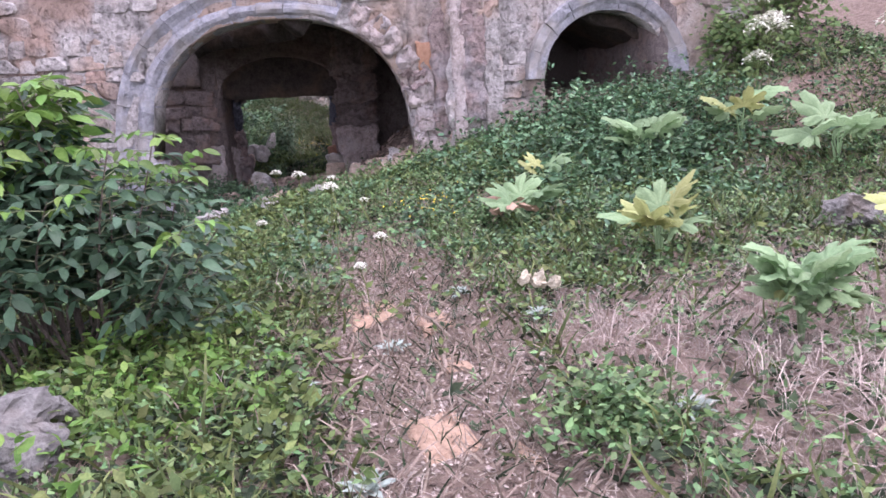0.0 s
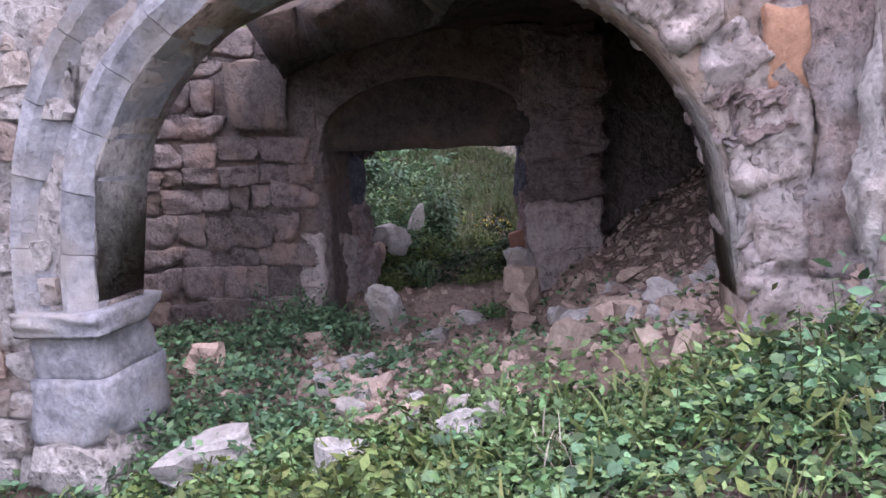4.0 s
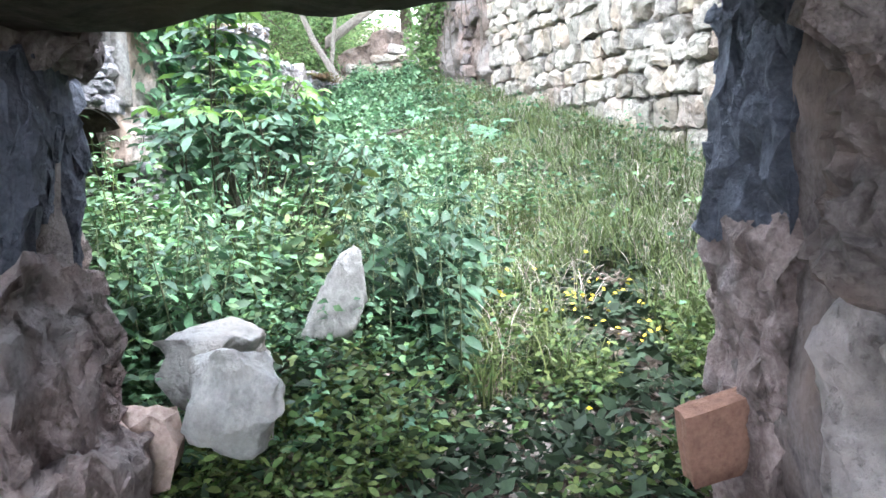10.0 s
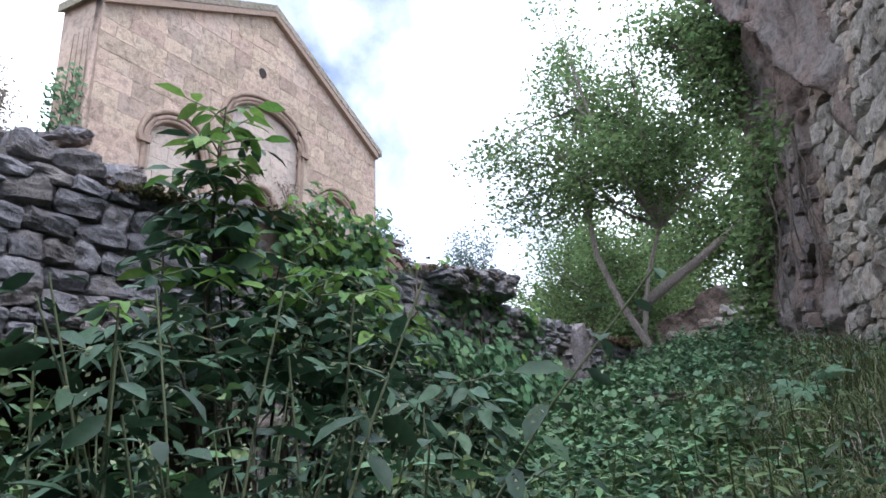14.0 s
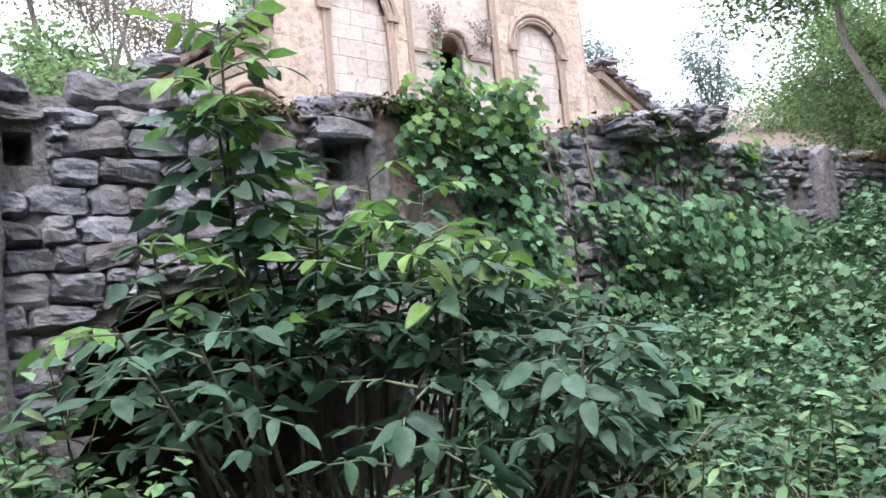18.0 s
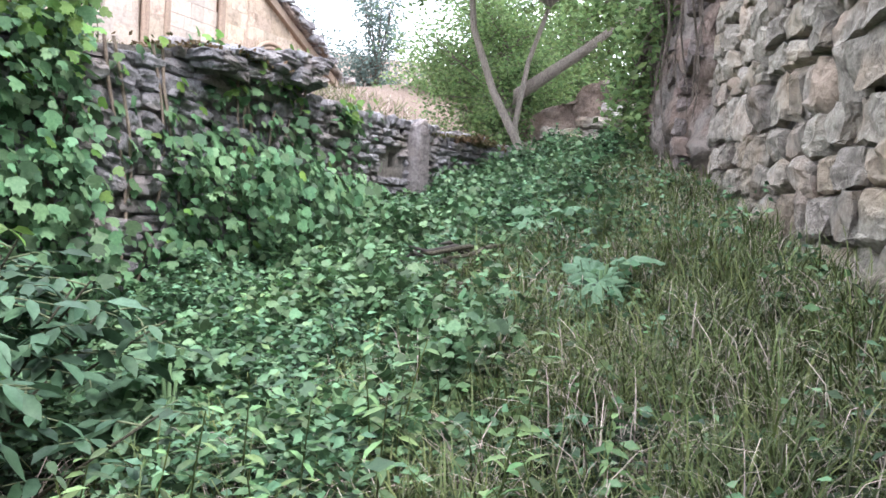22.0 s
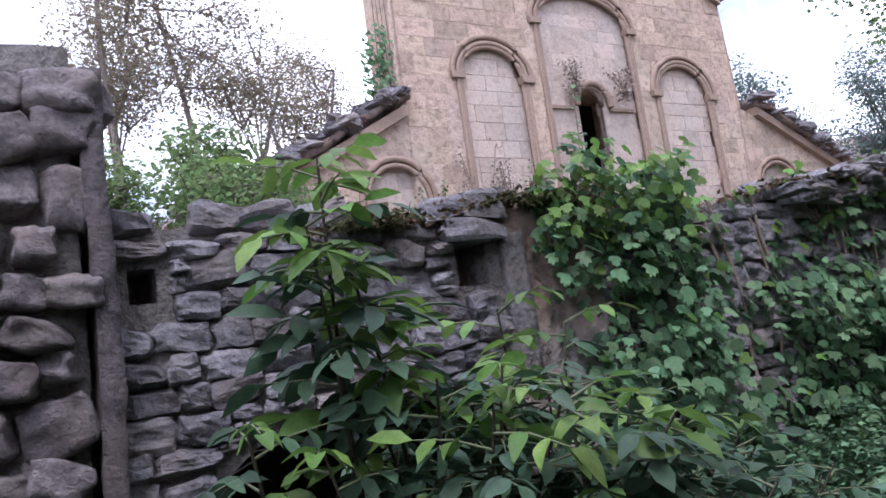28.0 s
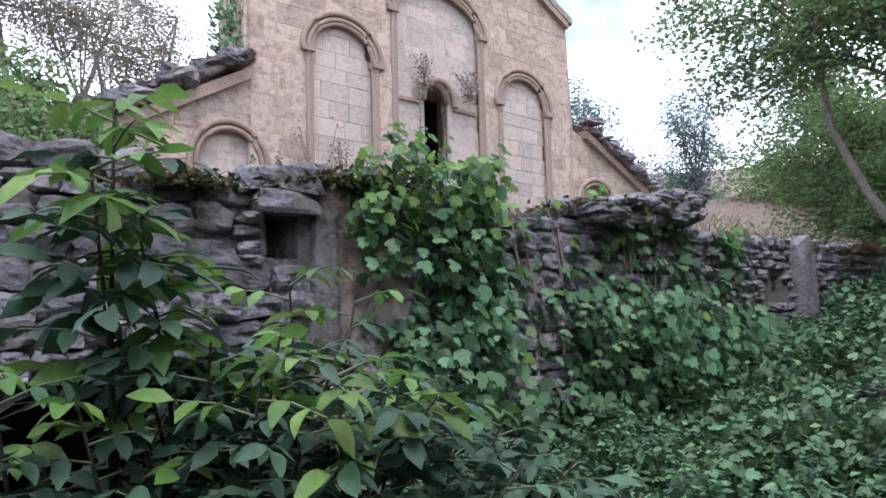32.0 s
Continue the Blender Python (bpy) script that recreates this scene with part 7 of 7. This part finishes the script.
# ---- trees ----
def tree(name, label, loc, trunk, limbs, crown, leaf, count, material, seed, bark=M_BARK, clump=0.55):
    """trunk: points and radii; limbs: how many; crown: (x, y, z, rx, ry, rz) lobes from loc."""
    rng = np.random.default_rng(seed)
    ob = empty(name, loc, label, "tree")
    tubes("trunk", trunk, bark, ob, 9)
    lines, tips = [], []
    for i in range(limbs):
        c = crown[i % len(crown)]
        p0, r0 = trunk[int(rng.integers(len(trunk)))][0][-1 - int(rng.integers(2))], 0.05
        q = np.array(c[:3]) + unit(rng.normal(0, 1, 3)) * np.array(c[3:]) * rng.uniform(0.5, 0.95)
        p0 = np.array(p0)
        mid = (p0 + q) / 2 + rng.normal(0, 0.12, 3) * np.linalg.norm(q - p0) * 0.4
        lines.append(([tuple(p0), tuple(mid), tuple(q)], [r0 * (0.7 if leaf > 0.065 else 0.35), r0 * (0.4 if leaf > 0.065 else 0.2), 0.006]))
        tips += [q, mid * 0.4 + q * 0.6, mid]
        for k in range(2):
            q2 = q * 0.5 + mid * 0.5 + rng.normal(0, 0.25, 3) * np.array(c[3:]) * 0.9
            lines.append(([tuple(mid), tuple((mid + q2) / 2), tuple(q2)], [0.02, 0.012, 0.005]))
            tips.append(q2)
    tubes("branchwork", lines, bark, ob, 5)["kind"] = "stuff"
    tips = np.array(tips)
    c = tips[rng.integers(len(tips), size=count)]
    pos = c + unit(rng.normal(0, 1, (count, 3))) * (rng.random((count, 1)) ** 0.5) * clump * np.array((1.7, 1.7, 1.2))
    leaves("crown", SMALL, pos, rand_dirs(count, -0.8, 0.5, rng), rand_dirs(count, 0.0, 1.0, rng), leaf * rng.uniform(0.6, 1.3, count), material, ob)["kind"] = "stuff"
    return ob


tz = 2.6
tree("yard_tree", "slim forked grey tree at the yard's end", (12.0, 1.85, tz),
     [([(0, -0.07, -0.2), (0.0, 0.0, 0.3), (-0.05, 0.42, 1.05), (-0.1, 0.75, 1.9), (-0.15, 0.9, 3.2), (0.0, 0.9, 4.6)], [0.075, 0.065, 0.055, 0.047, 0.035, 0.02]),
      ([(0.02, 0.02, 0.2), (0.1, 0.12, 0.6), (0.2, 0.02, 1.5), (0.3, -0.2, 2.3), (0.3, -0.5, 3.4)], [0.05, 0.045, 0.035, 0.03, 0.015])],
     44, [(-0.4, 0.8, 3.4, 1.6, 1.6, 0.9), (0.2, -0.6, 3.2, 1.2, 1.4, 0.9), (-0.2, 1.4, 4.8, 1.6, 1.5, 0.9), (0.3, 0.2, 5.8, 1.8, 1.6, 1.0), (0.4, -1.4, 4.4, 1.2, 1.4, 0.8), (-0.6, 1.9, 3.0, 1.0, 1.0, 0.7)], 0.085, 26000, M_TREE, 101, bark=M_PALEBARK, clump=0.33)
lb = tubes("leaning_branch", [([(12.5, 2.2, 3.4), (12.4, 2.05, 3.68), (12.4, 1.66, 3.94), (12.4, 1.12, 4.3), (12.5, 0.4, 4.9)], [0.10, 0.10, 0.09, 0.07, 0.03])], M_PALEBARK, None, 10)
tagged(lb, "thick mossy grey branch leaning over the end wall", "branch")
big = tree("tree", "leafy green tree behind the ruined end wall", (16.5, 0.6, 3.0),
           [([(0, 0, -0.5), (0.1, 0.1, 1.2), (0.0, 0.2, 2.6), (0.2, 0.1, 4.2)], [0.2, 0.17, 0.13, 0.06])],
           40, [(0, 0, 3.2, 2.2, 2.2, 1.6), (0.5, -1.6, 4.2, 1.8, 1.8, 1.4), (0.2, 1.6, 2.6, 1.7, 1.6, 1.3), (0, 0, 5.2, 1.6, 1.6, 1.2), (-0.6, -2.6, 2.6, 1.6, 1.6, 1.4)], 0.13, 16000, M_TREE, 102)
for x, y, z, s, r in ((19.5, -2.5, 3.2, 1.2, 40), (22.0, 3.6, 2.6, 1.0, 130), (18.0, -6.0, 4.0, 1.3, 200), (26.0, -1.0, 3.6, 1.5, 300), (15.2, -1.8, 3.6, 0.75, 75), (24.5, 7.5, 3.0, 1.1, 20), (14.4, 2.9, 2.2, 0.6, 160)):
    copy_thing(big, pose(x, y, z, 0, 0, r) @ Matrix.Diagonal((s, s, s, 1)))
hang = tree("hanging_shrub", "dark green shrub hanging off the tall wall's end", (10.6, rw_y(10.6) + 0.1, 4.2),
            [([(0, -0.3, 0.6), (0, 0, 0.3), (-0.1, 0.3, -0.2)], [0.06, 0.05, 0.03])], 22, [(0.1, 0.1, 0.3, 0.7, 0.6, 0.9), (0.4, 0.35, -0.7, 0.5, 0.45, 0.7), (-0.6, -0.3, 1.0, 0.9, 0.5, 0.5)], 0.10, 6000, M_TREE, 103, clump=0.22)
copy_thing(hang, pose(-7.4, -6.9, 2.6, 0, 0, 60) @ Matrix.Diagonal((1.3, 1.3, 1.2, 1)))
copy_thing(hang, pose(12.9, 2.4, 3.4, 0, 0, 150) @ Matrix.Diagonal((0.8, 0.8, 0.8, 1)))
sap = tree("sapling", "thin sapling with sparse leaves above the wall", (4.4, 10.0, 4.2),
           [([(0, 0, -0.6), (-0.15, 0, 1.0), (-0.35, 0.1, 2.4), (-0.6, 0.1, 3.6)], [0.06, 0.05, 0.035, 0.015]), ([(0.5, 0.2, -0.6), (0.75, 0.1, 1.2), (1.2, 0.2, 2.6)], [0.05, 0.04, 0.02])],
           15, [(-0.5, 0, 2.6, 1.2, 0.8, 1.2), (0.8, 0, 2.2, 1.0, 0.8, 1.0), (-0.2, 0, 3.8, 1.2, 0.8, 0.8)], 0.06, 9000, M_THIN, 104, M_PALEBARK, 0.36)
copy_thing(sap, pose(3.2, 10.5, 4.3, 0, 0, 80) @ Matrix.Diagonal((1.1, 1.1, 1.1, 1)))
copy_thing(sap, pose(7.0, 12.6, 4.6, 0, 0, 200) @ Matrix.Diagonal((1.1, 1.1, 1.0, 1)))
shrub = tree("shrub", "rounded green shrub on the terrace above the wall", (3.9, 7.6, 3.4), [([(0, 0, -0.3), (0, 0.1, 0.5), (0.1, 0, 1.0)], [0.05, 0.04, 0.02])],
             24, [(0, 0, 0.9, 1.0, 0.8, 0.6), (0.6, 0.1, 0.7, 0.7, 0.6, 0.5)], 0.09, 5000, M_TREE, 105, clump=0.22)
copy_thing(shrub, pose(4.3, 9.0, 4.2, 0, 0, 70))
copy_thing(shrub, pose(2.6, 8.4, 3.6, 0, 0, 160))
blue = tree("willow", "bluish willow tree behind the church", (24.0, 15.0, 4.0), [([(0, 0, -1), (0.1, 0, 2), (0, 0.1, 4)], [0.2, 0.15, 0.08])],
            40, [(0, 0, 4.5, 2.0, 2.0, 2.0), (0.6, -1.0, 3.0, 1.8, 1.8, 1.4), (-0.3, 0.8, 6.2, 1.4, 1.4, 1.2)], 0.13, 9000, M_BLUETREE, 106, clump=0.4)
copy_thing(blue, pose(28, 13, 3.4, 0, 0, 90))
# Growth on the walls
cover("wall_top_grass", "dry grass and moss along the wall's broken top", 5000, lambda x, y: 1 if nw_y(x) + 0.0 < y < nw_y(x) + 1.2 else 0, (2.2, 12.5, 1.7, 4.2), SMALL, 0.06, 0.25, M_WEED, 121)
blades("terrace_grass", "dry yellow grass on the terrace before the church", 5000, lambda x, y: 1 if y > nw_y(x) + 0.5 else 0, (1, 20, 2.2, 10), 0.3, M_STRAW, 122, 0.5, "grass")
blades("terrace_grass", "green grass on the terrace before the church", 7000, lambda x, y: 1 if y > nw_y(x) + 0.4 else 0, (1, 20, 2.2, 10), 0.3, M_GRASS, 123, 0.5, "grass")
rg = np.random.default_rng(131)
for x, w in ((4.45, 0.55), (6.5, 0.5), (10.6, 0.8), (3.4, 0.3)):
    mc = empty("moss_cushion", (x, nw_y(x) + 0.05, n_top(x) - 0.04), "reddish brown dry moss cushion on the wall top", "moss")
    n = 2600
    q = rg.normal(0, 1, (n, 3)) * (w * 0.5, 0.13, 0.0)
    q[:, 2] = 0.07 * np.exp(-(q[:, 0] / w) ** 2 * 1.5) * rg.random(n) + np.array([wob((a + x, 0, 0), 4, 0.05) for a in q[:, 0]]) - 0.02
    leaves("moss", SMALL, q, rand_dirs(n, -0.6, 0.9, rg), rand_dirs(n, 0, 1, rg), 0.045, M_MOSS, mc)["kind"] = "stuff"
# Creepers on the church front
cv = empty("church_creeper", (12.3, CY - 0.05, 4.6), "thin creeper with sparse leaves climbing to the window", "vine")
lines, pos, d = [], [], []
for i, (x, h, s) in enumerate(((-0.75, 2.6, 0.35), (-0.55, 1.7, 0.2), (0.15, 1.5, 0.1))):
    pts = [(x + 0.16 * math.sin(t * 4 + i) + s * t, -0.04 - 0.10 * abs(math.sin(t * 5)), h * t) for t in np.linspace(0, 1, 14)]
    lines.append((pts, [0.012] * 14))
    for q in pts:
        for k in range(2):
            pos.append(np.array(q) + rg.normal(0, 0.07, 3) * (1, 0.5, 1))
            d.append((rg.normal(0, 0.6), -0.6, -0.5 + rg.normal(0, 0.3)))
for ln in lines:
    tubes("stem", [ln], M_TWIG, cv, 5)
leaves("foliage", LOBED, pos, d, np.array([(0, -1.0, 0.5)] * len(pos)) + rg.normal(0, 0.4, (len(pos), 3)), 0.13 * rg.uniform(0.5, 1.2, len(pos)), M_VINE, cv)["kind"] = "stuff"
for j, (x, z, w, h, m) in enumerate(((9.3, 4.2, 0.9, 1.8, M_STRAW), (11.95, 7.15, 0.4, 0.7, M_STRAW), (13.3, 7.1, 0.4, 0.7, M_STRAW), (9.9, 4.2, 0.7, 1.5, M_STRAW), (10.6, 4.2, 0.6, 1.4, M_WEED), (8.2, 4.0, 0.7, 1.2, M_WEED))):
    dv = empty("wall_plant", (x, CY - 0.06, z), "dry twiggy plant growing on the church front", "plant")
    lines, pos = [], []
    for i in range(9):
        a, l = rg.normal(0, 0.45), h * rg.uniform(0.5, 1)
        pts = [(rg.normal(0, w * 0.2) * (t == 0) + w * a * t, -0.05 - 0.05 * math.sin(t * 3), l * t) for t in np.linspace(0, 1, 6)]
        lines.append((pts, [0.008] * 6))
        pos += [np.array(q) + rg.normal(0, 0.07, 3) * (1, 0.4, 1) for q in pts for k in range(8)]
    tubes("stem", lines, M_TWIG, dv, 4)
    leaves("foliage", SMALL, pos, rand_dirs(len(pos), -0.6, 0.6, rg), rand_dirs(len(pos), -0.3, 1, rg), 0.07, m, dv)["kind"] = "stuff"
# Fallen wood in the yard
lp = empty("log_pile", (6.4, 0.42, land(6.4, 0.42) + 0.02), "heap of short rotten brown sticks among the brambles", "logs")
for i in range(12):
    a = -0.9 + rg.normal(0, 0.5)
    o = np.array([rg.normal(0, 0.12), rg.normal(0, 0.16), 0.10 + 0.09 * (i % 3)])
    v = np.array([math.cos(a), math.sin(a), rg.normal(0, 0.12)]) * rg.uniform(0.10, 0.26)
    w = rg.normal(0, 0.02, 3)
    tubes("log", [([tuple(o - v), tuple(o - v * 0.4 + w), tuple(o + v * 0.5 - w), tuple(o + v)], [0.006, 0.014, 0.017, 0.008])], M_DARK if i % 2 else M_DARKBARK, lp, 8)
yf = empty("yellow_flowers", (1.2, -0.9, land(1.2, -0.9)), "small yellow flowers by the door jamb", "flower")
p = rg.normal(0, 0.35, (60, 3)) * (1, 0.5, 0.25) + (0, 0, 0.34)
leaves("blossom", SMALL, p, rand_dirs(60, 0, 0.6, rg), rand_dirs(60, 0.4, 1, rg), 0.03, M_YELLOW, yf)["kind"] = "stuff"

hr = empty("hanging_roots", (9.4, rw_y(9.4) + 0.4, 4.6), "brown dry roots and creepers hanging down the wall", "roots")
for i in range(12):
    x, l = rg.uniform(-0.9, 1.3), rg.uniform(0.8, 2.4)
    y0 = rw_y(9.4 + x) - rw_y(9.4)
    pts = [(x + 0.10 * math.sin(t * 6 + i) + 0.06 * math.sin(t * 17 + i), y0 + 0.03 * math.sin(t * 9 + i) - 0.10 * t, -l * t) for t in np.linspace(0, 1, 10)]
    tubes("root", [(pts, list(np.linspace(0.016, 0.005, 10)))], M_BARK, hr, 5)

iv = empty("corner_ivy", (8.05, CY - 0.05, 5.0), "green ivy climbing the church's corner", "vine")
n = 300
z = 1.6 + rg.random(n) * 1.8
p = np.column_stack([-0.08 - 0.22 * rg.random(n), 0.1 + 1.1 * rg.random(n), z])
leaves("foliage", LOBED, p, np.column_stack([rg.normal(0, 0.5, n), -0.4 + 0 * z, -0.8 + 0 * z]), np.array([(0, -1.0, 0.6)] * n) + rg.normal(0, 0.4, (n, 3)), 0.11 * rg.uniform(0.6, 1.2, n), M_VINE, iv)["kind"] = "stuff"
tubes("stem", [([(-0.05, 0.2 + 0.2 * k, 0.5), (-0.06, 0.25 + 0.2 * k, 2.0), (-0.06, 0.3 + 0.15 * k, 4.2)], [0.02, 0.015, 0.008]) for k in range(4)], M_TWIG, iv, 5)

for x, y, s in ((-14.6, 1.55, 0.34), (-14.9, 1.2, 0.22), (-13.7, 1.15, 0.20), (-12.3, 1.3, 0.45), (-12.9, 1.0, 0.25), (-6.3, 0.5, 0.4)):
    cl = rough("clay_patch", [[(x - s, y - s * 0.6, land(x, y) - 0.12), (x + s, y - s * 0.6, land(x, y) - 0.12), (x + s, y + s * 0.6, land(x, y) - 0.12), (x - s, y + s * 0.6, land(x, y) - 0.12), (x - s * 0.6, y - s * 0.4, land(x, y) + 0.012), (x + s * 0.6, y - s * 0.4, land(x, y) + 0.012), (x + s * 0.6, y + s * 0.4, land(x, y) + 0.012), (x - s * 0.6, y + s * 0.4, land(x, y) + 0.012)]], M_OCHRE, None, 0.05, 0.03)
    tagged(cl, "bare ochre clay showing through the path's litter", "earth patch")
for k, (x, y, s) in enumerate(((-12.9, 0.15, 0.09), (-13.05, 0.10, 0.065), (-12.8, 0.22, 0.07))):
    ob = new("withered_flower_head", stone_mesh("flower_head", M_CREAM, 7, 900 + k, 2.5, 0.5, 3, 0.12))
    ob.matrix_basis = pose(x, y, land(x, y) + 0.20, 20, 30, 40 * k) @ Matrix.Diagonal((s * 1.3, s, s, 1))
    ob.data.materials[0] = M_CREAM
    tagged(ob, "withered cream flower head hanging over the weeds", "flower")
dh = tree("hanging_shrub", "dark green shrub overhanging the top of the tall wall", (10.6, rw_y(10.6) + 0.4, 7.0),
          [([(0, -0.5, 0.4), (0, 0.1, 0.2), (0.1, 0.6, 0.0)], [0.07, 0.06, 0.03])], 26, [(0.1, 0.3, 0.2, 0.8, 0.7, 0.9), (0.6, 0.9, 0.6, 0.8, 0.6, 0.7), (0.1, 0.2, -0.9, 0.6, 0.5, 0.8)], 0.09, 7000, M_TREE, 141, clump=0.24)
